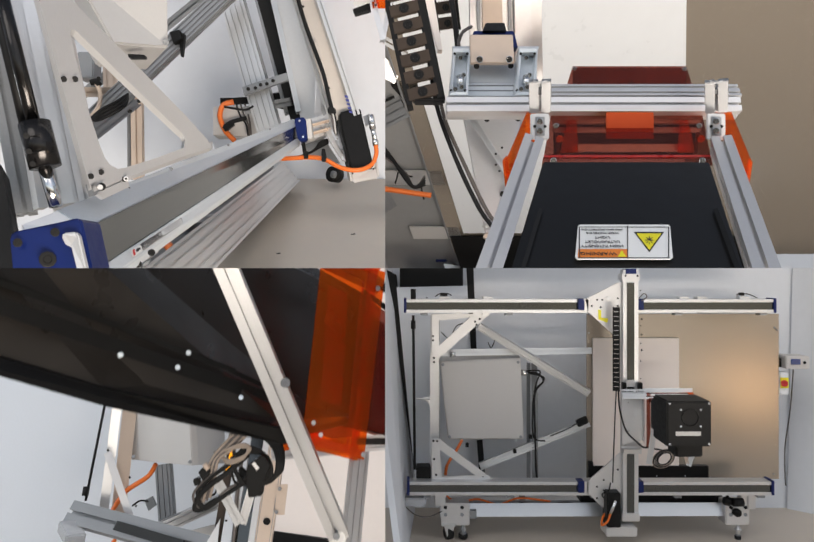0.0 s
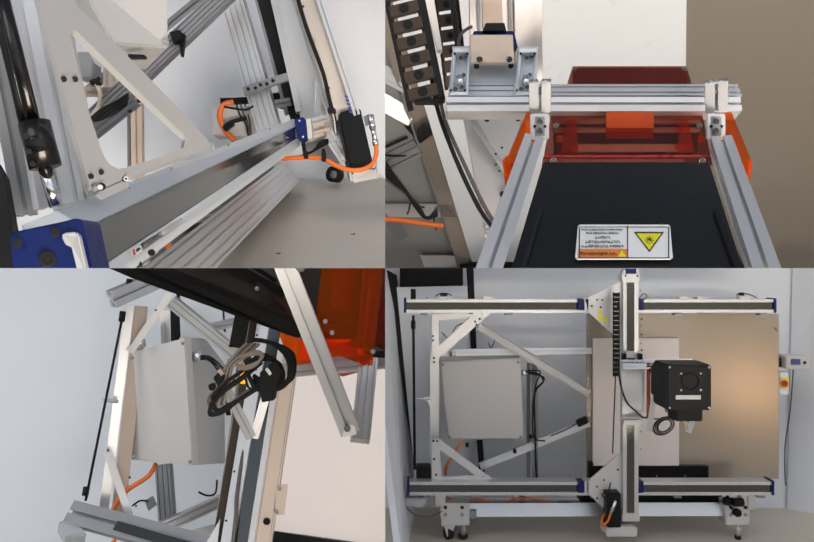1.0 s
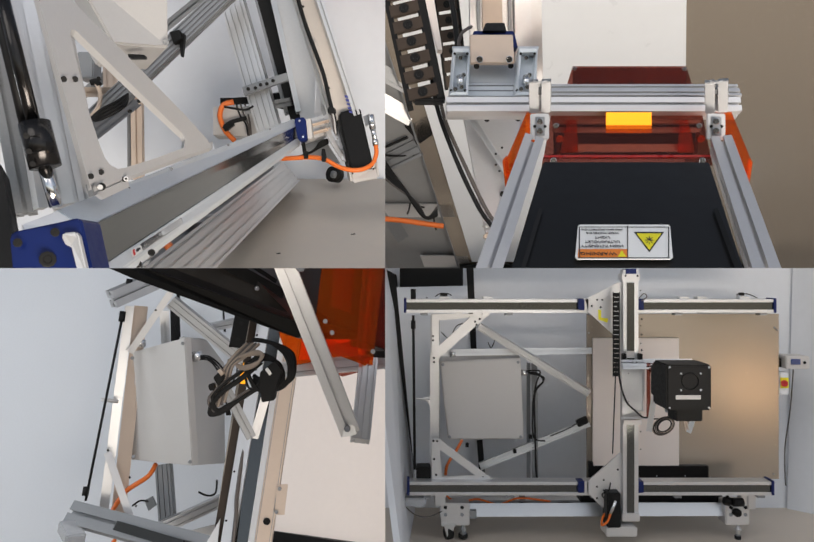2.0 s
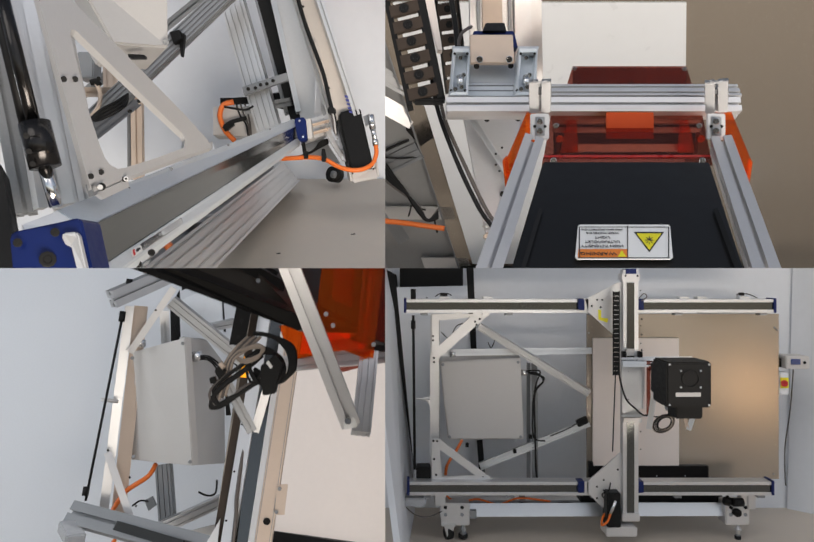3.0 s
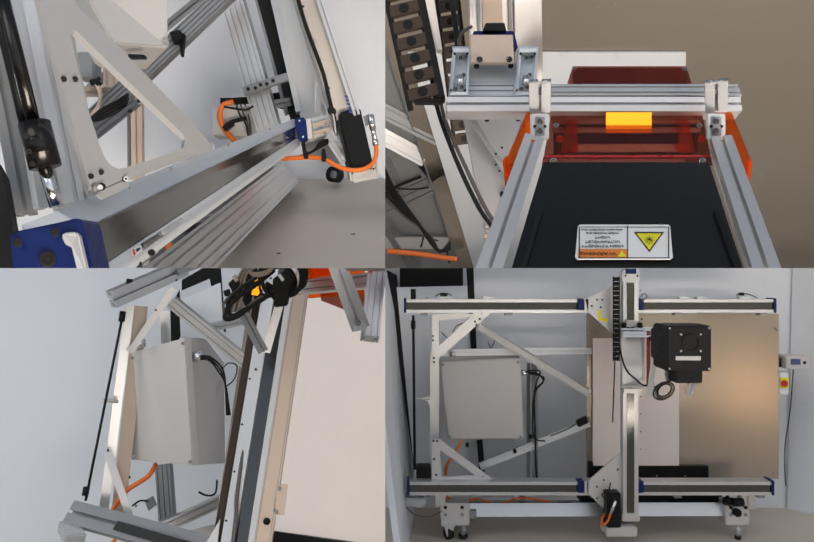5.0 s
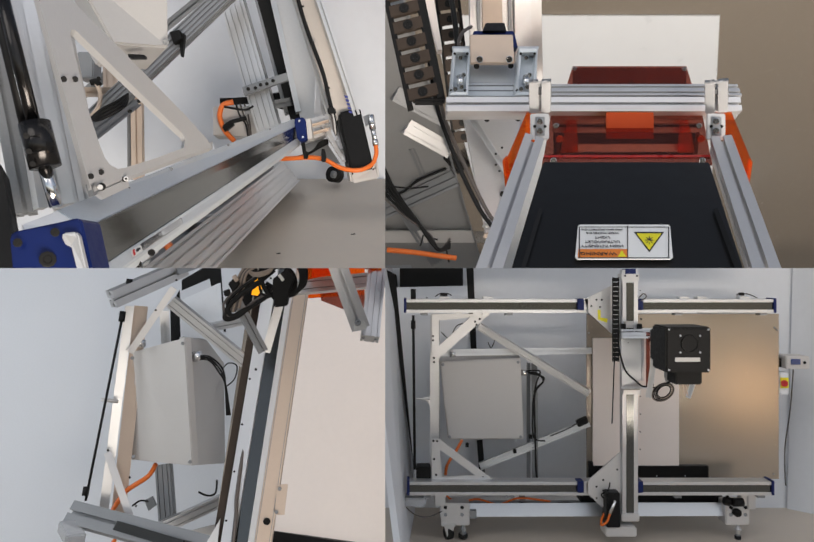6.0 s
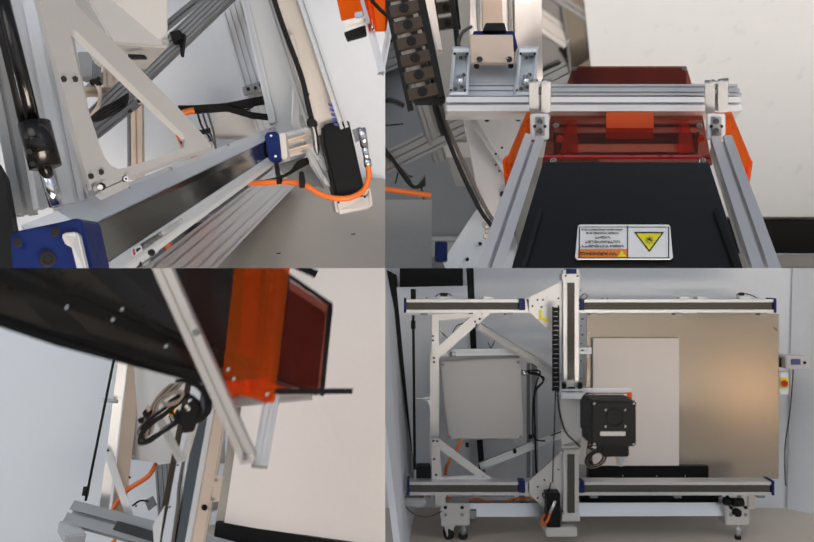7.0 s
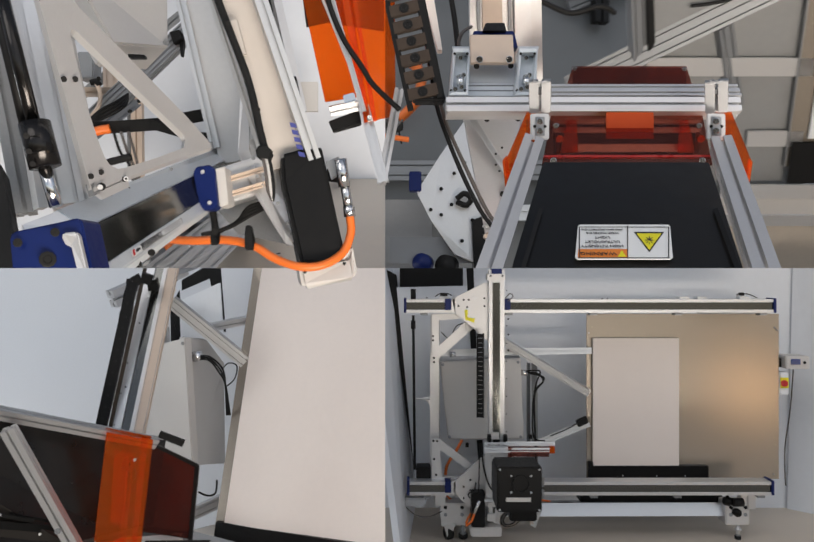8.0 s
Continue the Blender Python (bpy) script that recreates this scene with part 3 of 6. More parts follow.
for v in (855, 866):
    box("carriage_foot", 1202, v, 1236, v + 9, 2.24, 0.02, hd, ALU_PLATE, None, "", 0.001)
for v in (752, 758, 862):
    bar("carriage_rail", D(1197, v, 2.226), D(1258, v, 2.215), 4 * PX, 4 * PX, hd, ALU, 1, 1)
bar("arm", D(1200, 764, 2.20), D(1326, 764, 2.20), 9 * PX, 9 * PX, hd, ALU, 1, 1)
bar("arm", D(1240, 752, 2.22), D(1334, 752, 2.22), 7 * PX, 7 * PX, hd, ALU, 1, 1)
bar("strut", D(1268, 772, 1.98), D(1250, 895, 2.00), 9 * PX, 9 * PX, hd, ALU, 1, 1)
bar("strut", D(1318, 866, 1.96), D(1324, 894, 1.96), 5 * PX, 5 * PX, hd, BEIGE, 1, 1)
bar("strut", D(1338, 864, 1.96), D(1326, 898, 1.96), 8 * PX, 8 * PX, hd, ALU, 1, 1)
plate("shield", quad(1246, 757, 1253, 862, 2.20), 0.004, hd, SHIELD_DARK, None, (), "red acrylic shield", 0)
plate("shield", quad(1326, 757, 1336, 770, 2.20), 0.01, hd, SHIELD, None, (), "orange acrylic shield", 0)
plate("shield", [D(1250, 757, 2.21), D(1326, 757, 2.21), D(1326, 775, 2.19), D(1250, 775, 2.19)], 0.003, hd, SHIELD_DARK, None, (), "dark red acrylic shield")
bar("head_arm", D(1300, 815, 1.90), D(1300, 815, 2.20), 0.05, 0.06, hd, ALU_DARK, 2, 1, 0, None, "short profile arm", Vector((0, 0, 1)))
hd_box = box("housing", 1284, 773, 1371, 861, 1.80, 0.10, hd, BLACK, None, "black sheet housing", 0.004)
box("lower_housing", 1302, 855, 1354, 881, 1.84, 0.06, hd, BLACK, None, "black lower housing", 0.003)
box("side_box", 1268, 775, 1286, 835, 1.86, 0.06, hd, BLACK, None, "", 0.003)
box("light_slot", 1302, 832, 1350, 840, 1.798, 0.004, hd_box, CABINET, None, "pale label strip", 0)
tube("fan_ring", [D(1330 + 16 * math.cos(k * math.pi / 6), 805 + 16 * math.sin(k * math.pi / 6), 1.798) for k in range(13)], 0.0012, hd_box, BLACK_GLOSS)
for u, v in ((1290, 778), (1366, 778), (1366, 856), (1290, 856), (1312, 790), (1350, 790), (1312, 822), (1350, 822)):
    bolt(D(u, v, 1.799), 1.6 * PX, hd_box, ALU)
for u, v in ((1204, 755), (1226, 755), (1210, 775), (1220, 800), (1210, 830), (1225, 838)):
    bored(D(u, v, 2.232), 1.7 * PX, hd)
for k in range(6):
    # a loose coil that hangs under the head
    loop = []
    for q in range(15):
        g = q * math.tau / 12 + 0.7 * k
        loop.append(D(1280 + (13 + 1.6 * k) * math.cos(g) + 2 * math.sin(k), 884 + (11 + 1.2 * k) * math.sin(g) - 0.3 * (13 + k) * math.cos(g), 1.98 + 0.004 * k))
    tube("head_cable", loop, 1.1 * PX, hd, (RUBBER, TAUPE, RUBBER, CABLE_GREY, RUBBER, TAUPE)[k])
tube("head_cable", [D(1246, 862, 2.17), D(1266, 866, 2.16), D(1286, 868, 1.98), D(1300, 862, 1.97)], 1.4 * PX, hd, RUBBER)
tube("feed_cable", [D(1191, 752, 2.24), D(1194, 790, 2.23), D(1206, 830, 2.22), D(1225, 850, 2.2), D(1240, 862, 2.19), D(1260, 860, 2.17)], 1.6 * PX, hd, RUBBER)
tube("feed_cable", [D(1187, 752, 2.24), D(1184, 820, 2.25), D(1180, 930, 2.26)], 1.2 * PX, hd, RUBBER)


def chain(name, parent_label, pts, w, deep, mats, bay=None, base=None, gap=0.14):
    """An energy chain: link by link along a line."""
    c = thing(name, base or pts[0], parent_label, "cable chain")
    for a, b in zip(pts, pts[1:]):
        s, e = lerp(a, b, gap), lerp(a, b, 1 - gap)
        axis, side, n = frame_of(s, e)
        for sg in (-1, 1):
            o = side * (sg * w * 0.42)
            part("side_link", bar_mesh(lerp(a, b, -0.04) + o, lerp(a, b, 1.04) + o, w * 0.16, deep, 0, 0), mats[0], c, "", bay)
        part("cross_link", bar_mesh(s + n * 0.001, e + n * 0.001, w * 0.8, deep * 0.3, 0, 0), mats[1], c, "", bay)
        mid = lerp(a, b, 0.5) + n * 0.001
        bolt(mid, w * 0.14, c, mats[0], n, 0.001, "link_pin") if w > 0.02 else None
    return c


chain_d = chain("cable_chain", "black cable chain hanging beside the gantry axis", [D(1187, 592 + 9 * k, 2.24) for k in range(19)], 13 * PX, 0.012, (BLACK, RUBBER), None, None, 0.06)

# more of bay D: profile ends, clips and leads
for u, v in ((918, 606), (936, 606), (884, 604)):
    box("joint_block", u - 6, v - 3, u + 6, v + 3, 2.33, 0.02, mf, ALU, "D", "", 0.0005)
for u, v in ((930, 923), (850, 924)):
    box("joint_block", u - 8, v - 3, u + 8, v + 3, 2.33, 0.02, mf, ALU, "D", "", 0.0005)
bar("post", D(1018, 700, 2.5), D(1018, 925, 2.5), 8 * PX, 8 * PX, mf, ALU_DARK, 1, 1, bay="D")
bar("axis_post", D(1005, 955, 2.42), D(1008, 972, 2.42), 12 * PX, 12 * PX, mf, ALU_DARK, 2, 1, bay="D")
for u, v in ((1022, 842), (900, 858), (992, 870)):
    box("clip", u - 3, v - 4, u + 3, v + 4, 2.44, 0.01, mf, BLACK, "D", "", 0.0005)
box("tray_edge", 1345, 600, 1460, 604, 2.44, 0.02, pn, BLACK, "D", "", 0)
plate("switch_lever", [D(1166, 575, 2.285), D(1172, 571, 2.285), D(1180, 574, 2.285), D(1172, 578, 2.285)], 0.006, gd, ALU, None)
tube("gantry_lead", [D(1231, 575, 2.28), D(1240, 566, 2.28), D(1246, 572, 2.28), D(1236, 580, 2.28)], 1.0 * PX, gd, CABLE_GREY)
for v in range(560, 900, 34):
    bored(D(1234, v, 2.276), 1.2 * PX, gd)
tube("fitting", [D(1431, 968, 2.33), D(1412, 968, 2.33)], 8 * PX, mf, RUBBER, "D", "black rubber foot pad", 14, False)
tube("level_foot", [D(891, 1012, 2.35), D(892, 1034, 2.35)], 3 * PX, mf, ALU_DARK, "D", "", 10, False)
for u, v in ((812, 578), (822, 574), (1160, 576), (1170, 576)):
    bolt(D(u, v, 2.308), 1.8 * PX, rail_top, ALU_DARK)

# ---- bay A: close-up along the lower axis ----
ra = thing("linear_axis", S(100, 500, 0.52), "silver linear axis with dark steel strip seen along its length", "linear axis", "linear axes of the gantry machine")
RA = [S(162, 442, 0.512), S(574, 242, 1.53)]
LA = [S(190, 516, 0.517), S(575, 264, 1.53)]
LB = [S(205, 541, 0.517), S(579, 275, 1.53)]
plate("rail_top", [S(112, 404, 0.512), S(566, 229, 1.53), RA[1], RA[0]], 0, ra, LIT_ALU, "A", (), "", 0.001, Vector((-0.008, 0, -0.005)))
plate("cover_strip", [RA[0], RA[1], LA[1], LA[0]], 0, ra, STRIP, "A", (), "dark polished steel strip", 0, Vector((-0.004, 0.02, -0.004)))
plate("rail_lip", [LA[0], LA[1], LB[1], LB[0]], 0, ra, LIT_ALU, "A", (), "", 0.001, Vector((-0.004, 0.02, -0.004)))
plate("rail_foot", [S(38, 432, 0.50), S(112, 404, 0.512), S(162, 442, 0.512), S(60, 466, 0.50)], 0, ra, ALU, "A", (), "", 0.001, Vector((0, 0.01, -0.03)))
plate("end_cap", [S(18, 458, 0.488), S(30, 446, 0.488), S(150, 421, 0.488), S(158, 428, 0.488), S(182, 540, 0.484), S(26, 545, 0.484)], 0.03, ra, BLUE, "A", (), "dark blue plastic cap", 0.001)
plate("end_cap_top", [S(22, 452, 0.507), S(95, 428, 0.52), S(150, 421, 0.512), S(30, 447, 0.503)], 0.004, ra, BLUE, "A", (), "")
plate("lever", [S(117, 455, 0.480), S(122, 449, 0.480), S(146, 447, 0.480), S(151, 456, 0.480), S(168, 530, 0.476), S(150, 530, 0.476), S(136, 474, 0.480), S(126, 474, 0.48)], 0.006, ra, ALU_PLATE, "A", (), "pale steel lever", 0.001)
for u, v in ((34, 468), (106, 448), (92, 500)):
    bored(S(u, v, 0.4835), 0.003 if u != 92 else 0.0055, ra)
# label on the lip
lb = [p + (EYE - p) * 0.012 for p in (S(253, 482, 0.574), S(350, 419, 0.702), S(353, 431, 0.695), S(256, 496, 0.569))]
plate("warning_label", lb, 0.0006, ra, STICKER, "A", (), "white warning label with black print")
ax_r, ax_d = lb[1] - lb[0], lb[3] - lb[0]
warn = writing("warning_text", "WARNING!", lerp(lb[0], lb[1], 0.36) + ax_d * 0.5 + (EYE - lb[0]).normalized() * 0.002, ax_r, ax_d, 0.0062, ra, INK)
warn.scale = (1.55, 1, 1)
toward = (EYE - lb[1]).normalized() * 0.001
for s0, s1, q0, q1 in ((0.17, 0.99, 0.04, 0.12), (0.17, 0.99, 0.90, 0.98), (0.17, 0.185, 0.04, 0.98), (0.98, 0.99, 0.04, 0.98), (0.60, 0.94, 0.34, 0.42), (0.60, 0.94, 0.60, 0.68)):
    plate("label_bar", [lb[0] + ax_r * s0 + ax_d * q0, lb[0] + ax_r * s1 + ax_d * q0, lb[0] + ax_r * s1 + ax_d * q1, lb[0] + ax_r * s0 + ax_d * q1], 0.0003, ra, INK, "A", (), "", 0, toward)
plate("label_arrow", [lb[0] + ax_r * 0.06 + ax_d * 0.5, lb[0] + ax_r * 0.09 + ax_d * 0.25, lb[0] + ax_r * 0.14 + ax_d * 0.4, lb[0] + ax_r * 0.14 + ax_d * 0.6, lb[0] + ax_r * 0.09 + ax_d * 0.75], 0.0003, ra, INK, "A", (), "", 0, toward)
plate("label_arrow", [lb[0] + ax_d * 0.1 + ax_r * 0.02, lb[0] + ax_d * 0.1 + ax_r * 0.05, lb[0] + ax_d * 0.9 + ax_r * 0.05, lb[0] + ax_d * 0.9 + ax_r * 0.02], 0.0003, ra, INK_RED, "A", (), "", 0, (EYE - lb[0]).normalized() * 0.001)
plate("foot_plate", [S(240, 512, 0.60), S(300, 470, 0.66), S(306, 486, 0.66), S(262, 520, 0.60)], 0.004, ra, ALU_PLATE, "A")
for u, v in ((292, 487), (266, 509)):
    bored(S(u, v, 0.59), 0.003, ra)

up = thing("upright_axis", S(110, 395, 0.53), "silver upright profile with drive shaft and black coupling", "upright")
bar("upright", S(42, -60, 0.565), S(132, 392, 0.565), 0.024, 0.03, up, ALU, 2, 2, 0, "A")
bar("upright_cover", S(74, -60, 0.572), S(162, 388, 0.572), 0.014, 0.03, up, ALU_PLATE, 0, 0, 20, "A")
bar("guide", S(8, -60, 0.555), S(84, 400, 0.555), 0.007, 0.012, up, ALU_PLATE, 0, 0, -20, "A")
bar("guide", S(-38, -60, 0.575), S(50, 410, 0.575), 0.017, 0.02, up, ALU_DARK, 1, 1, 0, "A")
tube("shaft", [S(-4, -40, 0.515), S(67, 245, 0.515)], 0.0048, up, GUNMETAL, "A", "dark steel shaft", 14, False)
tube("shaft_sleeve", [S(-17, -40, 0.520), S(50, 245, 0.520)], 0.0042, up, BLACK, "A", "", 14, False)
tube("coupling", [S(66, 238, 0.510), S(88, 322, 0.510)], 0.0108, up, GUNMETAL, "A", "black clamp coupling", 24, False)
for k in range(2):
    bar("clamp_gap", lerp(S(44, 258, 0.4995), S(72, 342, 0.4995), k * 0.36 + 0.1), lerp(S(74, 251, 0.4985), S(100, 335, 0.4985), k * 0.36 + 0.1), 0.0006, 0.0006, up, BLACK, 0, 0)
tube("shaft", [S(86, 322, 0.512), S(108, 398, 0.512)], 0.0046, up, CHROME, "A", "polished steel shaft", 16, False)
for u, v in ((50, 262), (56, 292), (63, 316)):
    bored(S(u, v, 0.498), 0.002, up)
bx = thing("black_housing", S(10, 517, 0.5), "black sheet housing beside the axis", "housing")
plate("housing", [S(-40, 300, 0.53), S(2, 318, 0.53), S(38, 520, 0.50), S(40, 560, 0.50), S(-40, 560, 0.5)], 0.02, bx, BLACK, "A")

gs = thing("corner_gusset", S(300, 300, 0.7), "milled aluminium triangular gusset with rounded cutout", "gusset")
# the gusset stands in the upright plane of the axis
def G(u, v):
    # distance along the plate's plane
    return S(u, v, 1.0 / (1.98 - (u - 110) * 0.0022 + (v - 200) * 0.0003))
plate("gusset_plate", [G(66, -30), G(126, -30), G(150, 12), G(220, 82), G(355, 220), G(400, 270), G(408, 285), G(360, 300), G(250, 340), G(182, 370), G(174, 362)], 0, gs, ALU_PLATE, "A",
      [[G(135, 64), G(138, 57), G(146, 59), G(250, 160), G(352, 258), G(357, 267), G(354, 285), G(300, 305), G(240, 324), G(227, 326), G(212, 318), G(202, 304), G(192, 278), G(183, 252), G(168, 205), G(150, 130)]], "", 0, Vector((-0.0042, 0.004, -0.0034)))
for u, v in ((123, 153), (145, 153), (175, 340), (195, 332), (196, 360), (240, 346)):
    bored(G(u, v) + (EYE - G(u, v)) * 0.004, 0.0022 if v < 350 else 0.0030, gs)
plate("clip", [G(174, 355), G(186, 350), G(193, 372), G(181, 378)], 0.004, gs, ALU_DARK, "A")
plate("clip", [S(374, 284, 0.80), S(392, 280, 0.82), S(392, 296, 0.82), S(376, 300, 0.80)], 0.006, gs, BEIGE, "A", (), "", 0.0005)
plate("clip", [S(393, 280, 0.82), S(410, 273, 0.86), S(410, 288, 0.86), S(393, 296, 0.82)], 0.006, gs, ALU, "A", (), "", 0.0005)
plate("foot", [G(186, 372), G(246, 345), G(250, 360), G(200, 384)], 0.003, gs, ALU_PLATE, "A")

ca = thing("control_cabinet", S(260, 88, 1.2), "light grey enamelled control cabinet above the axis", "control cabinet")
plate("body", [S(130, -70, 1.12), S(322, -70, 1.2), S(324, 93, 1.2), S(218, 84, 1.12)], 0.15, ca, CABINET, "A", (), "", 0.003)
bolt(S(320, 82, 1.19), 0.005, ca, ALU_DARK)
plate("latch", [S(246, 104, 1.15), S(278, 106, 1.15), S(280, 112, 1.15), S(248, 112, 1.15)], 0.01, ca, BLACK, "A")

fa = thing("machine_frame", S(500, 330, 1.6), "grey aluminium profile frame of the machine behind the axis", "machine frame")
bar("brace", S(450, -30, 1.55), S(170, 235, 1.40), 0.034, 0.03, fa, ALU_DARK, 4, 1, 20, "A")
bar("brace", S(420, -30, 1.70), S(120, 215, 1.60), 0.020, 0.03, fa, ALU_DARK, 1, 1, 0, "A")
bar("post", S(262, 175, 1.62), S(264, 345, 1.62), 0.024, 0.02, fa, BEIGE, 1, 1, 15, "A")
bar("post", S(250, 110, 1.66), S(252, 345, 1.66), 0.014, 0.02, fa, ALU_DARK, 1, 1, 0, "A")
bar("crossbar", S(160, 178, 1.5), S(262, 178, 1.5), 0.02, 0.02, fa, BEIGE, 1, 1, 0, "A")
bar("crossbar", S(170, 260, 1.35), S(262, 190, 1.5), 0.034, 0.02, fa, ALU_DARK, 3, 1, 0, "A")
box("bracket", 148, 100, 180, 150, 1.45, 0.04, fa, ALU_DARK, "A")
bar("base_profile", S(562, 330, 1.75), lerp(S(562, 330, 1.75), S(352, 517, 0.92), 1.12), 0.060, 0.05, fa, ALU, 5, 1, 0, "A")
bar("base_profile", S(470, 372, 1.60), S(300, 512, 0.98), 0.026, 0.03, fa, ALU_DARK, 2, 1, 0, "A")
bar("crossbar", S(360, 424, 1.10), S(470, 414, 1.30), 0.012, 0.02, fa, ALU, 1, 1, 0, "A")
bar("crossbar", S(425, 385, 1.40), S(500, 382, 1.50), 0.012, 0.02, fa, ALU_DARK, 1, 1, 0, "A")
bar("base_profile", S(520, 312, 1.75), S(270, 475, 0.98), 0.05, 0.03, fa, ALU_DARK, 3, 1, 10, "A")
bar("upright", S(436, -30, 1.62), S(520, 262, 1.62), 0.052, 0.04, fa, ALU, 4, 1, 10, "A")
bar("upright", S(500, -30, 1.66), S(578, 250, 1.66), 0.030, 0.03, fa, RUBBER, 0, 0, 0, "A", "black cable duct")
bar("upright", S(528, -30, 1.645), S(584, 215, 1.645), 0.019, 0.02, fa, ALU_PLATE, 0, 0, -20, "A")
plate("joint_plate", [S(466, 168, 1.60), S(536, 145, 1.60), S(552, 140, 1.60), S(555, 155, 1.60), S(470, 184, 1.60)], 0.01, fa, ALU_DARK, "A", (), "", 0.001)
for u, v in ((478, 172), (492, 170), (502, 164), (514, 162), (526, 156)):
    bored(S(u, v, 1.595), 0.004, fa)
box("motor_box", 410, 205, 500, 262, 1.70, 0.05, fa, CABINET, "A", "grey terminal box", 0.003)
box("cover_sheet", 560, 158, 612, 215, 1.68, 0.01, fa, CABINET, "A", "grey sheet", 0)
plate("black_bracket", [S(562, 146, 1.63), S(570, 148, 1.63), S(582, 208, 1.63), S(576, 212, 1.63)], 0.02, fa, BLACK, "A")
plate("tie", [S(340, 60, 1.48), S(356, 66, 1.48), S(352, 108, 1.48), S(348, 108, 1.48), S(345, 75, 1.48)], 0.01, fa, BLACK, "A")
plate("cable_clamp", [S(326, 62, 1.47), S(345, 58, 1.47), S(350, 74, 1.47), S(334, 84, 1.47)], 0.02, fa, BLACK, "A")
tube("cable", [S(185, 160, 1.40), S(193, 180, 1.40), S(190, 205, 1.40), S(175, 225, 1.4)], 0.004, fa, BEIGE, "A")
tube("cable", [S(175, 160, 1.40), S(185, 158, 1.40), S(192, 165, 1.40)], 0.006, fa, BLACK, "A")
castor_a = thing("castor", S(646, 350, 1.78), "black swivel castor under the machine frame", "castor", "castors of the machine")
wheel_a = tube("wheel", [S(638, 336, 1.78), S(652, 338, 1.80)], 0.019, castor_a, RUBBER, "A", "", 18, False)
tube("hub", [S(640, 336, 1.765), S(645, 337, 1.77)], 0.009, wheel_a, ALU_DARK, "A", "", 12, False)
tube("orange_lead", [S(308, 468, 1.0), S(322, 472, 0.98), S(333, 486, 0.97)], 0.006, fa, ORANGE, "A")

# the travelling gantry of bay A; A8 lays out what is nearest at the end of its run
ALONG_A = Vector((0.002, -0.71, -0.2012))
def A8(u, v, d):
    return S(u, v, d) - ALONG_A - Vector((0.007, 0, 0))
ga = thing("gantry", S(640, 300, 1.5), "pale upright gantry axis with black motor and orange cable", "gantry")
bar("rear_cover", S(464, -420, 1.58), S(606, 228, 1.62), 0.062, 0.02, ga, ALU_PLATE, 0, 0, 8)
bar("cover_edge", S(432, -420, 1.575), S(575, 215, 1.615), 0.012, 0.03, ga, ALU, 1, 1, 0)
bar("beam", S(456, -420, 1.44), S(664, 228, 1.53), 0.043, 0.04, ga, BEAM, 0, 0, -8, None, "cream coated beam face")
bar("beam_edge", S(434, -420, 1.45), S(637, 228, 1.54), 0.012, 0.05, ga, ALU, 1, 1, 15)
bar("beam_edge", S(478, -420, 1.425), S(688, 222, 1.515), 0.014, 0.03, ga, ALU, 1, 1, -12)
block = plate("slide_block", [S(567, 234, 1.485), S(570, 228, 1.485), S(584, 226, 1.485), S(589, 231, 1.485), S(592, 266, 1.485), S(588, 271, 1.485), S(577, 272, 1.485), S(573, 267, 1.485)], 0.02, ga, BLUE, None, (), "blue plastic slide block", 0.001)
for u, v in ((577, 233), (584, 264)):
    bolt(S(u, v, 1.483), 0.0022, block, ALU)
plate("carriage", [S(586, 232, 1.52), S(634, 218, 1.54), S(640, 256, 1.54), S(592, 270, 1.52)], 0.05, ga, ALU_PLATE, None, (), "", 0.003)
plate("carriage_end", [S(588, 230, 1.49), S(598, 228, 1.49), S(602, 266, 1.49), S(593, 269, 1.49)], 0.03, ga, CABINET, None, (), "", 0.001)
bar("carriage_ridge", S(598, 243, 1.512), S(634, 233, 1.53), 0.006, 0.006, ga, BEIGE)
bar("carriage_ridge", S(601, 258, 1.512), S(637, 248, 1.53), 0.006, 0.006, ga, BEIGE)
plate("side_plate", [A8(478, 96, 0.86), A8(490, 96, 0.86), A8(492, 290, 0.83), A8(560, 446, 0.80), A8(575, 470, 0.80), A8(578, 474, 0.80), A8(562, 470, 0.80), A8(500, 370, 0.81), A8(470, 296, 0.84)], 0.006, ga, ALU_PLATE, None, (), "milled side plate", 0)
plate("side_face", [A8(492, 270, 0.835), A8(540, 262, 0.86), A8(556, 300, 0.85), A8(572, 400, 0.82), A8(582, 462, 0.81), A8(560, 440, 0.81), A8(500, 330, 0.825)], 0.006, ga, ALU, None, (), "", 0)
for u, v in ((500, 305), (508, 340), (520, 336), (516, 282), (548, 392), (566, 430), (574, 452)):
    bolt(A8(u, v, 0.812), 0.0022, ga, ALU_DARK)
ga_motor = plate("motor", [A8(553, 297, 0.80), A8(627, 277, 0.81), A8(634, 290, 0.81), A8(680, 500, 0.79), A8(640, 508, 0.785), A8(592, 509, 0.78), A8(556, 350, 0.795)], 0.05, ga, BLACK, None, (), "black servo motor", 0.004)
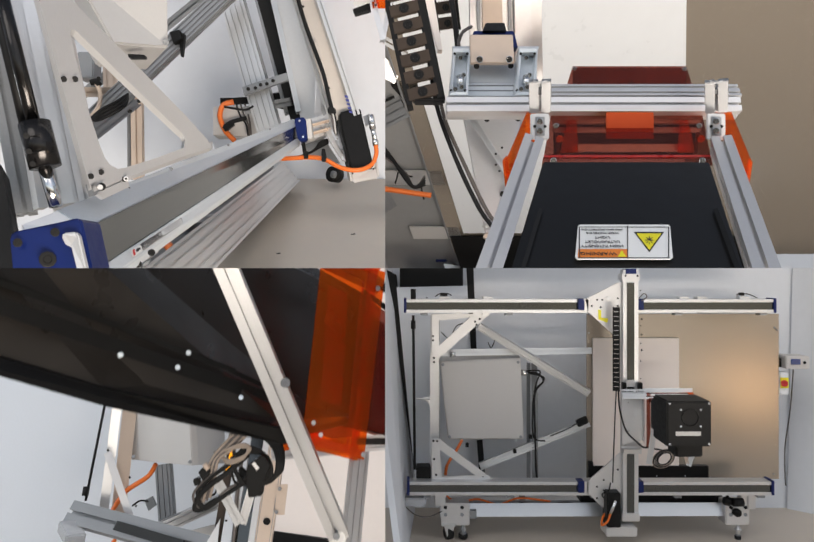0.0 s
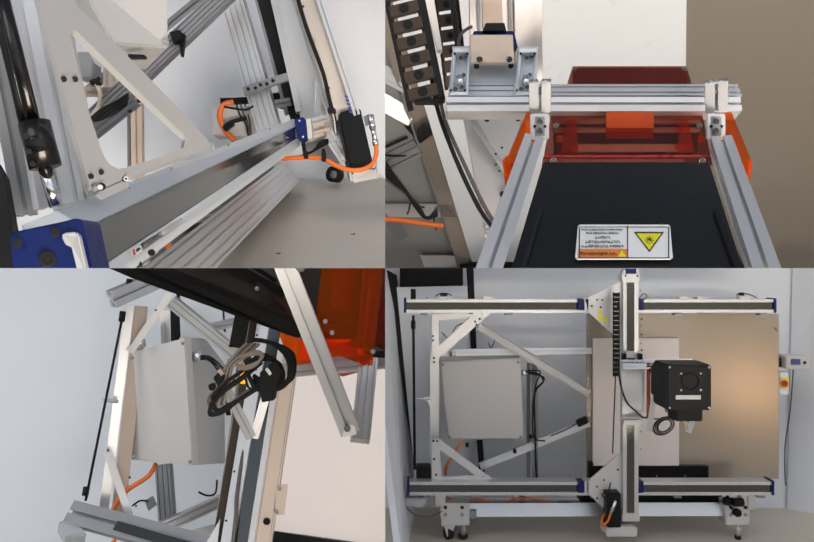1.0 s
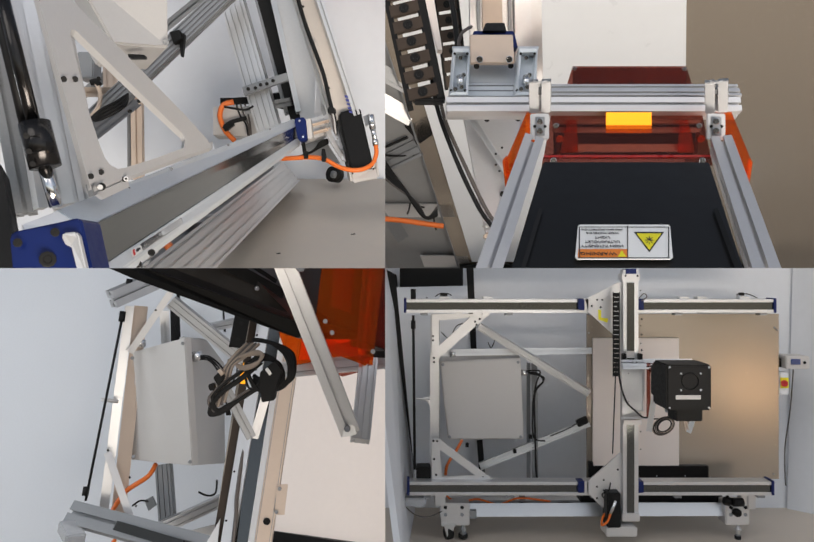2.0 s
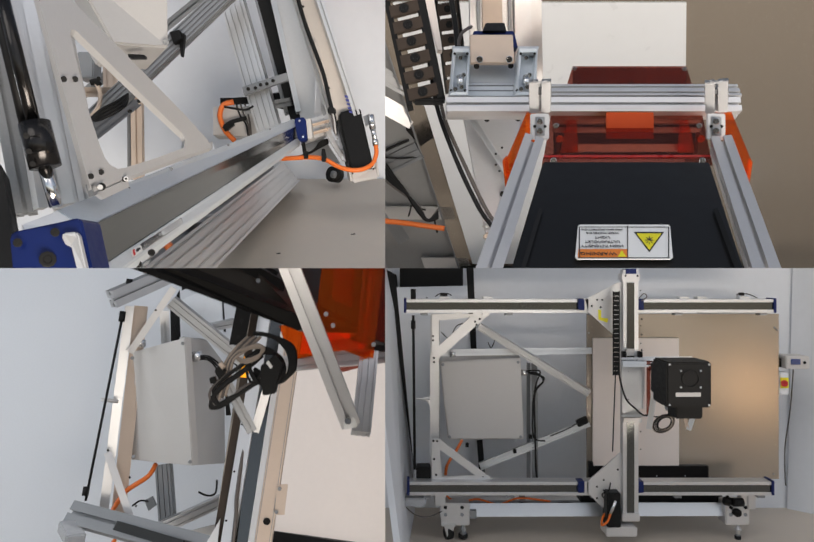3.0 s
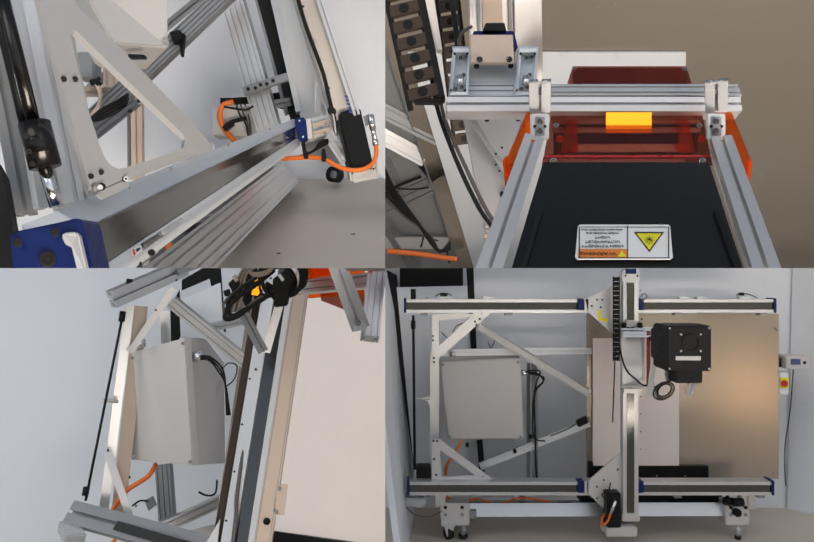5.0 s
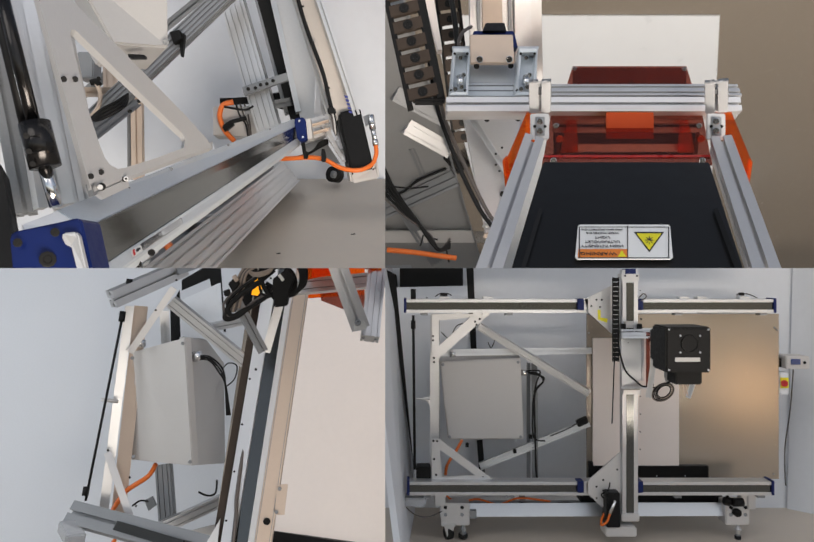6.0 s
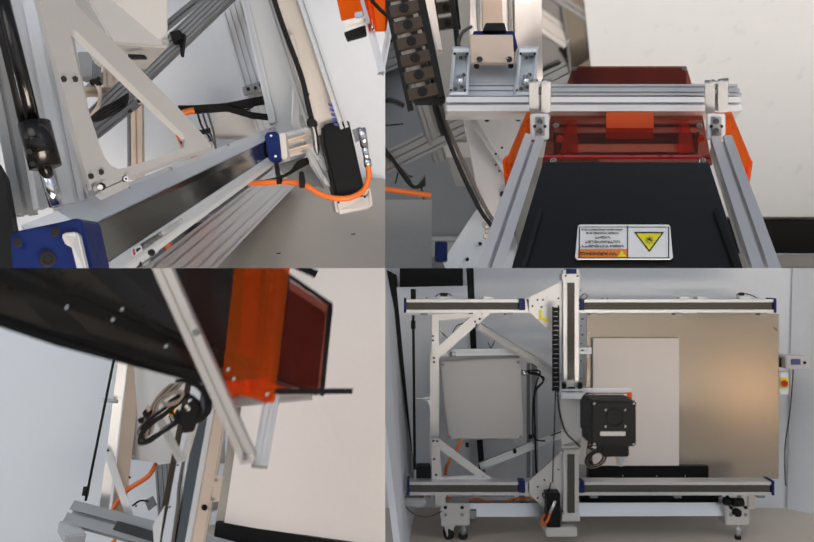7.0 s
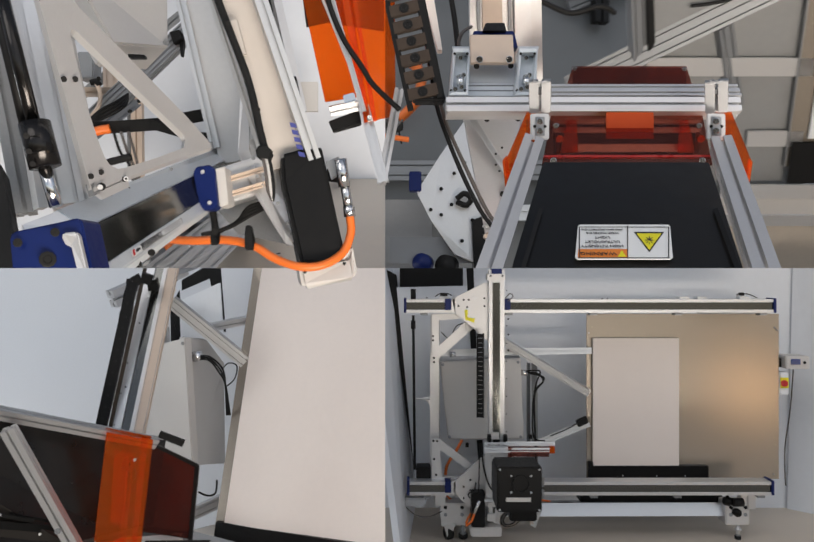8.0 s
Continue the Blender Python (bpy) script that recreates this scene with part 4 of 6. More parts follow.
plate("motor_foot", [A8(588, 512, 0.785), A8(680, 496, 0.80), A8(692, 470, 0.80), A8(702, 522, 0.80), A8(698, 540, 0.795), A8(600, 560, 0.785), A8(594, 548, 0.785)], 0.03, ga_motor, CABINET, None, (), "grey gear housing", 0.004)
for u, v in ((600, 524), (676, 508)):
    bored(A8(u, v, 0.782), 0.002, ga_motor)
tube("connector", [A8(668, 308, 0.80), A8(676, 360, 0.80)], 0.0068, ga_motor, CHROME, None, "", 14, False)
tube("connector", [A8(676, 356, 0.80), A8(684, 402, 0.80)], 0.0052, ga_motor, CHROME, None, "", 14, False)
tube("connector", [A8(684, 398, 0.80), A8(686, 418, 0.80)], 0.0064, ga_motor, CHROME, None, "", 14, False)
plate("connector_bracket", [A8(640, 312, 0.81), A8(664, 302, 0.81), A8(672, 330, 0.81), A8(650, 345, 0.81)], 0.01, ga, ALU_DARK, None)
tube("motor_cable", [A8(686, 416, 0.80), A8(688, 450, 0.80), A8(672, 488, 0.79), A8(634, 511, 0.775), A8(590, 514, 0.77), A8(545, 500, 0.775), A8(500, 474, 0.78), A8(450, 463, 0.79), A8(390, 464, 0.80), A8(345, 462, 0.82), A8(318, 456, 0.84)], 0.0047, ga, ORANGE)
for u, v, h in ((494, 468, 34), (428, 462, 4)):
    plate("cable_tie", [A8(u - 9, v - h, 0.775), A8(u + 3, v - h, 0.775), A8(u + 8, v - 8, 0.772), A8(u + 7, v + 12, 0.772), A8(u - 10, v + 12, 0.772), A8(u - 10, v - 8, 0.772)], 0.008, ga, BLACK, None, (), "", 0.001)
plate("under_plate", [A8(426, 400, 0.88), A8(500, 372, 0.87), A8(560, 470, 0.86), A8(470, 452, 0.88)], 0.01, ga, ALU_DARK, None)
for k in range(4):
    tube("black_lead", [A8(400 + 8 * k, 452, 0.85), A8(450 + 6 * k, 440 - 4 * k, 0.845), A8(490, 418 - 6 * k, 0.84), A8(520, 402 - 4 * k, 0.845)], 0.0022, ga, RUBBER)
tube("black_lead", [A8(420, 386, 0.80), A8(424, 420, 0.80), A8(430, 456, 0.80)], 0.004, ga, RUBBER)
# chain that trails the gantry in a flat loop
trail = [A8(182, 246, 0.99), A8(220, 246, 0.99), A8(310, 240, 0.99), A8(380, 226, 0.99), A8(440, 216, 0.99), A8(462, 222, 0.99), A8(468, 240, 0.99), A8(466, 262, 0.99)]
for a, b in zip(trail, trail[1:]):
    bar("chain_run", lerp(a, b, -0.08), lerp(a, b, 1.08), 0.0165, 0.012, ga, RUBBER, 0, 0, 0, None, "black cable chain")
for a, b in ((A8(466, 272, 0.985), A8(380, 262, 0.985)), (A8(384, 264, 0.985), A8(300, 240, 0.985))):
    bar("chain_run", a, b, 0.012, 0.012, ga, RUBBER, 0, 0, 0, None, "black cable chain")
for u, v in ((466, 226), (467, 250)):
    bolt(A8(u, v, 0.97), 0.0022, ga, ALU_DARK)
tube("orange_lead", [S(450, 197, 1.695), S(430, 203, 1.69), S(424, 226, 1.69), S(434, 252, 1.69), S(452, 272, 1.69)], 0.0062, ga, ORANGE)
tube("black_lead", [S(432, 246, 1.685), S(445, 236, 1.685), S(475, 228, 1.685)], 0.005, ga, RUBBER)
for k in range(3):
    tube("black_lead", [S(455 + 8 * k, 200, 1.688), S(462 + 8 * k, 222, 1.688), S(474 + 4 * k, 240, 1.688), S(478 + 3 * k, 262, 1.688)], 0.002, ga, CABLE_GREY if k else RUBBER)
plate("tie", [S(428, 246, 1.68), S(446, 234, 1.68), S(452, 240, 1.68), S(434, 254, 1.68)], 0.01, ga, BLACK, None)
tube("feed_cable", [S(500, -260, 1.40), S(566, -30, 1.46), S(583, 30, 1.475), S(598, 75, 1.48), S(622, 140, 1.485), S(634, 190, 1.485), S(640, 214, 1.485)], 0.0042, ga, RUBBER)
for k in range(3):
    tube("feed_cable", [S(636 + 3 * k, 210, 1.48), S(641 + 3 * k, 232, 1.475), S(643 + 3 * k, 250, 1.475), S(648, 262, 1.475)], 0.0018, ga, (CABLE_GREY, CABINET, RUBBER)[k])
plate("cable_clamp", [S(602, 82, 1.485), S(611, 80, 1.485), S(620, 114, 1.485), S(612, 117, 1.485)], 0.006, ga, BEAM, None)
plate("cable_knot", [S(630, 208, 1.475), S(640, 204, 1.475), S(648, 212, 1.475), S(644, 222, 1.475), S(632, 219, 1.475)], 0.012, ga, RUBBER, None, (), "", 0.002)
for u, v in ((584, 13), (604, 84), (634, 170)):
    bolt(S(u, v, 1.47), 0.0024, ga, RUBBER)
for k in range(5):
    c = A8(570 + 4 * k, 236 + 14 * k, 0.785)
    plate("brand_bar", [c, c + Vector((0.0068, 0, -0.0012)), c + Vector((0.0082, 0, -0.0062)), c + Vector((0.0014, 0, -0.005))], 0.0005, ga, INK_BLUE, None, (), "", 0, Vector((0, 0.0006, 0)))
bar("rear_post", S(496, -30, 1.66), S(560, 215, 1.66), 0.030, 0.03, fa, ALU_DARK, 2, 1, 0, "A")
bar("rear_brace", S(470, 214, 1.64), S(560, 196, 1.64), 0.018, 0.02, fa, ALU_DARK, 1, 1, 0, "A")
plate("end_clip", [S(378, 284, 1.262), S(412, 278, 1.275), S(414, 292, 1.275), S(380, 300, 1.262)], 0.008, fa, ALU, "A", (), "", 0.001)
for u, v in ((388, 291), (404, 287)):
    bolt(S(u, v, 1.25), 0.003, fa, ALU_DARK)
tube("cable", [S(488, 205, 1.6), S(470, 212, 1.6), S(432, 206, 1.6)], 0.0025, fa, RUBBER, "A")
# bundled leads under the brace
for k in range(4):
    tube("lead", [S(172 + 3 * k, 232, 1.33), S(195, 212 + 6 * k, 1.34), S(225 + 4 * k, 196 + 4 * k, 1.36), S(246, 182 + 3 * k, 1.4)], 0.0028, fa, RUBBER, "A")
bar("post", S(212, 130, 1.62), S(214, 200, 1.62), 0.03, 0.02, fa, BEIGE, 2, 1, 0, "A")
for u, v in ((250, 215), (268, 195), (190, 152)):
    bored(S(u, v, 1.34), 0.004, fa)
for u, v in ((462, 462), (532, 488), (676, 451)):
    plate("floor_speck", [S(u, v, 1.20), S(u + 8, v - 1, 1.20), S(u + 9, v + 1, 1.20), S(u + 1, v + 2, 1.20)], 0.001, fa, RUBBER, "A")
for u, v in ((193, 361), (243, 345)):
    bolt(G(u, v) + (EYE - G(u, v)) * 0.006, 0.0021, gs, ALU)
for u, v in ((212, 379), (247, 362), (330, 326), (440, 280), (520, 249)):
    s0 = S(u, v, 0.512 / (1 - 0.665 * (u - 112) / 454))
    bolt(s0 + (EYE - s0) * 0.012, 0.0018, ra, ALU_DARK)
# the print head of bay A, seen from below; H8 lays it out at the end of its run
UP_A = Vector((-0.11, 0.0, 1.0)) * 0.00197
def H8(u, v, d):
    return S(u, v, d) - ALONG_A + UP_A * 98
ha = thing("print_head", H8(700, 235, 0.88), "print head with orange acrylic shields on profile struts", "print head")
plate("shield", [H8(575, -40, 0.93), H8(668, -40, 0.91), H8(700, 168, 0.90), H8(686, 186, 0.90), H8(626, 196, 0.92)], 0.004, ha, SHIELD, None, (), "orange acrylic shield")
plate("shield", [H8(672, -40, 0.88), H8(760, -60, 0.94), H8(762, 224, 0.93), H8(706, 236, 0.87)], 0.004, ha, SHIELD, None, (), "orange acrylic shield")
plate("shield_back", [H8(600, -40, 1.02), H8(740, -40, 1.02), H8(740, 60, 1.02), H8(612, 40, 1.02)], 0.004, ha, SHIELD_DARK, None, (), "dark red acrylic", 0)
plate("inner_plate", [H8(578, -40, 1.0), H8(625, -40, 1.0), H8(640, 40, 1.0), H8(590, 52, 1.0)], 0.004, ha, BLACK, None, (), "dark inner plate", 0)
bar("shield_fold", H8(658, -40, 0.87), H8(708, 234, 0.87), 0.008, 0.006, ha, SHIELD, 0, 0, 0, None, "orange acrylic edge")
bar("shield_fold", H8(676, -40, 0.875), H8(722, 232, 0.875), 0.005, 0.006, ha, SHIELD, 0, 0, 0, None, "orange acrylic edge")
bar("strut", H8(628, -40, 0.86), H8(700, 214, 0.86), 0.006, 0.008, ha, ALU, 1, 1)
bar("strut", H8(606, -40, 0.865), H8(694, 180, 0.865), 0.003, 0.004, ha, ALU_PLATE, 0, 0)
bar("strut", H8(700, 205, 0.875), H8(738, 350, 0.86), 0.013, 0.012, ha, ALU, 2, 1)
bar("strut", H8(770, 170, 0.90), H8(736, 350, 0.87), 0.011, 0.012, ha, ALU, 1, 1)
bar("foot", H8(636, 216, 0.89), H8(694, 204, 0.89), 0.012, 0.010, ha, ALU, 1, 1)
plate("foot_block", [H8(632, 234, 0.895), H8(692, 212, 0.895), H8(695, 236, 0.895), H8(640, 252, 0.895)], 0.02, ha, RUBBER, None, (), "black sensor block", 0.001)
plate("clamp", [H8(660, 184, 0.87), H8(682, 178, 0.87), H8(686, 194, 0.87), H8(664, 200, 0.87)], 0.008, ha, CHROME, None, (), "", 0.001)
bolt(H8(712, 228, 0.865), 0.0035, ha, CHROME)
tube("head_cable", [H8(622, -40, 0.85), H8(638, 20, 0.85), H8(664, 80, 0.85), H8(696, 128, 0.85), H8(720, 165, 0.85), H8(770, 212, 0.85)], 0.0032, ha, RUBBER)

# ---- bay C: the machine from its end, print head close by ----
PC = 4.8 / UNIT
SPREAD = 1.6
fc = thing("machine_frame", S(220, 1000, 4.8), "aluminium profile frame with a diagonal brace and gussets", "machine frame")
bar("top_axis", S(222, 577, 4.7), S(360, 516, 5.1), 34 * PC, 0.09, fc, ALU, 1, 1, 12, "C")
bar("top_axis", S(340, 516, 5.0), S(480, 470, 5.3), 30 * PC, 0.06, fc, ALU_DARK, 1, 1, 0, "C")
# lower axis in the darker aluminium, its shade being in the colour
bar("bottom_axis", S(132, 984, 4.5), S(470, 1075, 4.0), 40 * PC, 0.1, fc, ALU_DARK, 1, 1, -10, "C")
bar("axis_strip", S(222, 1012, 4.33), S(350, 1050, 4.1), 16 * PC, 0.01, fc, STRIP, 0, 0, -10, "C", "dark steel strip")
bar("upright", S(272, 590, 4.97), S(228, 990, 4.85), 26 * PC, 0.06, fc, BEIGE, 4, 1, 0, "C", "ribbed profile")
bar("upright", S(250, 590, 4.90), S(200, 985, 4.75), 17 * PC, 0.02, fc, ALU, 0, 0, 0, "C", "pale cover plate")
bar("gusset", S(335, 555, 4.85), S(250, 680, 4.8), 13 * PC, 0.02, fc, ALU_PLATE, 0, 0, 0, "C")
bar("gusset", S(207, 872, 4.62), S(252, 1000, 4.55), 13 * PC, 0.02, fc, ALU_PLATE, 0, 0, 0, "C")
bar("brace", S(328, 582, 4.9), S(475, 702, 5.0), 24 * PC, 0.08, fc, ALU, 2, 1, 12, "C")
bar("crossbar", S(385, 637, 5.4), S(480, 618, 5.4), 16 * PC, 0.08, fc, ALU, 1, 1, 12, "C")
bar("post", S(312, 895, 5.2), S(320, 1010, 5.1), 30 * PC, 0.1, fc, ALU_DARK, 3, 1, 15, "C")
bar("brace", S(288, 1030, 4.9), S(440, 960, 5.2), 24 * PC, 0.08, fc, ALU, 2, 1, 10, "C")
bar("post", S(316, 600, 5.6), S(322, 700, 5.6), 20 * PC, 0.1, fc, ALU, 1, 1, 0, "C")
plate("bracket", [S(278, 965, 4.85), S(292, 958, 4.85), S(300, 975, 4.85), S(286, 985, 4.85)], 0.03, fc, ALU_DARK, "C")
plate("base_sheet", [S(330, 1045, 5.3), S(360, 1025, 5.3), S(440, 1005, 5.3), S(470, 1100, 5.3), S(330, 1100, 5.3)], 0.02, fc, CABINET, "C")
for u, d in ((150, 4.5), (300, 4.9), (420, 5.2)):
    top = S(u, 1062, d)
    bar("leg", top, Vector((top.x, top.y, EYE.z * (1 - 1 / 1.6))), 30 * PC, 0.08, fc, ALU, 2, 2, 0, None)
for u, v in ((208, 868), (250, 920), (262, 975), (340, 540), (300, 598)):
    bored(S(u, v, 4.5), 0.007, fc)
plug = thing("plastic_box", S(135, 1025, 4.4), "clear plastic motor cover at the axis end", "plastic box")
plate("shell", [S(112, 1003, 4.4), S(150, 1000, 4.45), S(168, 1030, 4.4), S(128, 1034, 4.35)], 0.12, plug, CLEAR, "C", (), "", 0.01)
rc = thing("drive_shaft", S(165, 965, 4.6), "thin black drive shaft with end couplings", "drive shaft")
tube("shaft", [S(238, 600, 4.8), S(165, 965, 4.55)], 0.0085, rc, RUBBER, "C", "", 10, False)
tube("coupling", [S(250, 538, 4.8), S(246, 560, 4.8)], 0.02, rc, RUBBER, "C", "", 12, False)
tube("coupling", [S(237, 600, 4.8), S(234, 620, 4.79)], 0.02, rc, RUBBER, "C", "", 12, False)
tube("coupling", [S(167, 938, 4.57), S(164, 955, 4.56)], 0.02, rc, RUBBER, "C", "", 12, False)
tube("guide_pin", [S(195, 770, 4.68), S(228, 774, 4.72)], 0.012, rc, ALU_PLATE, "C", "", 8, False)

cc = thing("control_cabinet", S(320, 895, 4.9), "light grey enamelled control cabinet with cable gland", "control cabinet")
cf = [S(249, 680, 4.95), S(356, 651, 4.75), S(371, 898, 4.75), S(252, 886, 4.95)]
cc_door = plate("door", cf, 0, cc, CABINET, "C", (), "", 0.006, Vector((0.03, 0.05, 0)))
plate("body", [S(358, 652, 4.76), S(398, 655, 5.1), S(432, 700, 5.4), S(434, 893, 5.4), S(373, 897, 4.76)], 0, cc, CABINET, "C", (), "", 0.004, Vector((-0.08, 0.12, 0)))
for u, v in ((255, 690), (352, 662), (366, 890), (257, 880)):
    bolt(S(u, v, 4.73), 0.012, cc_door, ALU_DARK)
tube("cable_gland", [S(372, 688, 4.84), S(388, 686, 4.84)], 0.034, cc, CHROME, "C", "", 14, False)
tube("cable_gland", [S(272, 668, 4.9), S(272, 655, 4.9)], 0.03, cc, CHROME, "C", "", 14, False)
lc = thing("cable_loom", S(430, 800, 4.9), "black cables from the cabinet gland", "cable")
for k in range(3):
    tube("cable", [S(385, 686 + 3 * k, 4.82), S(405, 688 + 4 * k, 4.8), S(428 - 3 * k, 710 + 4 * k, 4.8), S(434, 740, 4.8), S(437 + 3 * k, 800, 4.85)], 0.0062, lc, RUBBER, "C")
tube("cable", [S(436, 745, 4.8), S(452, 730, 4.8), S(456, 705, 4.8), S(440, 700, 4.8), S(428, 712, 4.8)], 0.0045, lc, RUBBER, "C")
tube("cable", [S(382, 948, 5.0), S(400, 955, 5.0), S(415, 950, 5.0), S(418, 925, 5.0)], 0.007, lc, RUBBER, "C")
tube("cable", [S(335, 620, 5.1), S(345, 648, 5.1), S(356, 650, 5.1)], 0.005, lc, RUBBER, "C")
tube("cable", [S(255, 975, 4.7), S(270, 965, 4.7), S(285, 966, 4.8)], 0.006, lc, RUBBER, "C")
lo = thing("orange_cable", S(260, 950, 4.9), "thick orange motor cable under the cabinet", "cable")
tube("cable", [S(300, 895, 4.95), S(285, 918, 4.85), S(245, 945, 4.85), S(222, 975, 4.85), S(215, 990, 4.85)], 0.016, lo, ORANGE, "C")
tube("cable", [S(222, 1040, 4.9), S(215, 1050, 4.9), S(212, 1065, 4.9)], 0.014, lo, ORANGE, "C")
bc = thing("white_backboard", S(380, 640, 5.7), "white board and black stand leaning behind the frame", "board")
plate("board", [S(345, 580, 5.8), S(424, 545, 5.8), S(430, 640, 5.8), S(350, 690, 5.8)], 0.02, bc, WHITE, "C")
plate("stand", [S(328, 590, 5.85), S(345, 560, 5.85), S(350, 720, 5.85), S(330, 720, 5.85)], 0.02, bc, BLACK, "C")
plate("stand", [S(400, 517, 5.85), S(424, 510, 5.85), S(434, 640, 5.85), S(424, 640, 5.85)], 0.02, bc, BLACK, "C")
plate("stand", [S(350, 540, 5.9), S(420, 500, 5.9), S(420, 530, 5.9), S(350, 560, 5.9)], 0.02, bc, BLACK, "C")

pc = thing("back_panel", S(560, 1000, 5.0), "brown metal panel with white test board, seen from its end", "panel")
plate("sheet_metal", [S(491, 500, 5.3), S(900, 470, 4.9), S(900, 1150, 4.0), S(412, 1030, 4.6)], 0, pc, TAN, "C", (), "", 0, Vector((0.02, 0.05, 0)))
plate("strip", [S(416, 1006, 4.58), S(760, 1060, 4.1), S(760, 1130, 4.05), S(405, 1090, 4.5)], 0, pc, BLACK_GLOSS, "C", (), "black strip", 0, Vector((0.01, 0.03, 0)))
wc = thing("white_board", S(560, 1000, 4.9), "white rectangular test board on the brown panel", "board")
plate("board", [S(507, 500, 5.24), S(900, 470, 4.85), S(900, 1092, 3.97), S(432, 1007, 4.55)], 0, wc, WARM_WHITE, "C", (), "", 0, Vector((0.01, 0.02, 0)))

# travelling gantry of bay C
SPREAD = 1.0
gc = thing("gantry", S(500, 1000, 4.1), "upright gantry axis with steel strip and sheet cover", "gantry")
def C3(u, v):
    # the leaning line of the axis: it recedes upward
    return S(u, v, 4.28 + (1003 - v) * 0.001)
UPC = Vector((0.078, 0.24, 0.749)).normalized()
def strip_c(name, u0, u1, mat, thick, off, label=""):
    a, b = C3(u0, 1003) - UPC * 0.5, C3(u1, 1003) - UPC * 0.5
    o = Vector((0, off, 0))
    return plate(name, [a + o, b + o, b + o + UPC * 2.9, a + o + UPC * 2.9], 0, gc, mat, None, (), label, 0, Vector((0, thick, 0)))
strip_c("side_cover", 412, 432, BROWN, 0.03, 0.06, "dark brown sheet edge")
strip_c("beam", 432, 458, ALU, 0.05, 0.0)
strip_c("cover_strip", 459, 483, STRIP, 0.03, 0.012, "dark polished steel strip")
strip_c("beam", 484, 496, ALU_PLATE, 0.05, 0.0)
strip_c("sheet_cover", 497, 529, BEIGE, 0.05, -0.01, "beige sheet cover")
for v0 in (0.9, 1.5):
    bored(C3(470, 1003) + UPC * v0 + Vector((-0.075, -0.004, 0)), 0.008, gc, Vector((0, -1, 0)))
strip_c("cover_groove", 499, 500, ALU_DARK, 0.004, -0.012)
strip_c("cover_groove", 525, 526, ALU_DARK, 0.004, -0.012)
clip = [C3(u, v) + Vector((0, -0.03, 0)) for u, v in ((535, 931), (556, 930), (549, 989), (531, 989))]
clip_plate = plate("clip_plate", clip, 0.01, gc, BEIGE, None, (), "small beige hinge plate", 0.001)
for u, v in ((541, 938), (535, 982)):
    bolt(C3(u, v) + Vector((0, -0.042, 0)), 0.012, clip_plate, ALU_DARK)
bored(C3(515, 1003) + Vector((0, -0.015, 0)), 0.022, gc, Vector((0, -1, 0)))
for k in range(5):
    bored(C3(436, 1003) + UPC * (0.28 * k) + Vector((0, -0.003, 0)), 0.007, gc, Vector((0, -1, 0)))
tube("cable", [C3(452, 1040) - UPC * 0.2, C3(455, 1003) + Vector((0, -0.02, 0)), C3(458, 950) + Vector((0, -0.02, 0)), C3(470, 860)], 0.012, gc, CABLE_GREY)
plate("corner_plate", [C3(424, 1045) - UPC * 0.3, C3(424, 1000), C3(398, 1045)], 0.02, gc, ALU_PLATE, None)

# the print head of bay C
hc = thing("print_head", S(600, 850, 3.0), "black print head with orange acrylic shield and hanging cables", "print head")
# the head is laid out where it stands while it runs down, then set back to its start
HEAD_OFF = Vector((-1.011, 1.208, -0.465))
def K(u, v, d):
    return S(u, v, d) - HEAD_OFF
plate("housing", [K(-420, 770, 2.95), K(0, 858, 3.55), K(230, 900, 3.95), K(300, 905, 4.30), K(405, 880, 4.78), K(430, 700, 4.90), K(345, 668, 4.65), K(62, 582, 3.85), K(-420, 440, 2.95)], 0, hc, HOUSING, None, (), "black acrylic housing", 0.004, Vector((0.04, 0.10, 0.02)))
plate("housing_edge", [K(-420, 766, 2.93), K(0, 856, 3.53), K(300, 903, 4.08), K(268, 918, 4.05), K(0, 880, 3.5), K(-420, 792, 2.90)], 0, hc, BLACK_GLOSS, None, (), "dark housing edge", 0.003, Vector((0.01, 0.06, -0.01)))
bar("top_profile", K(60, 570, 3.72), K(440, 688, 4.6), 0.072, 0.06, hc, ALU, 1, 1, 10, None, "slotted aluminium profile")
def T0(u, v, k=0.968):
    """On the housing's near face, as it stands at the start."""
    return S(u, v, (k - 0.02) / (0.427 - 0.00031 * (u - 200) + 0.00003 * (v - 753)))
for a, b in (((-60, 523), (228, 628)), ((385, 687), (505, 742))):
    bar("slot", T0(*a), T0(*b), 0.017, 0.004, hc, BLACK, 0, 0)
# black bar laid on as the shadow line where the housing folds
bar("fold_shadow", T0(-120, 548, 0.962), T0(520, 768, 0.962), 0.046, 0.003, hc, BLACK, 0, 0)
bar("recess", K(-300, 690, 3.06), K(190, 824, 3.86), 0.02, 0.006, hc, BLACK, 0, 0)
for u, v in ((232, 684), (342, 708), (363, 680), (464, 766)):
    bolt(T0(u, v, 0.96), 0.010, hc, CHROME)
bar("strut", S(385, 400, 2.50), S(655, 1042, 2.95), 0.082, 0.07, hc, ALU, 1, 1, 8, None, "slotted aluminium strut")
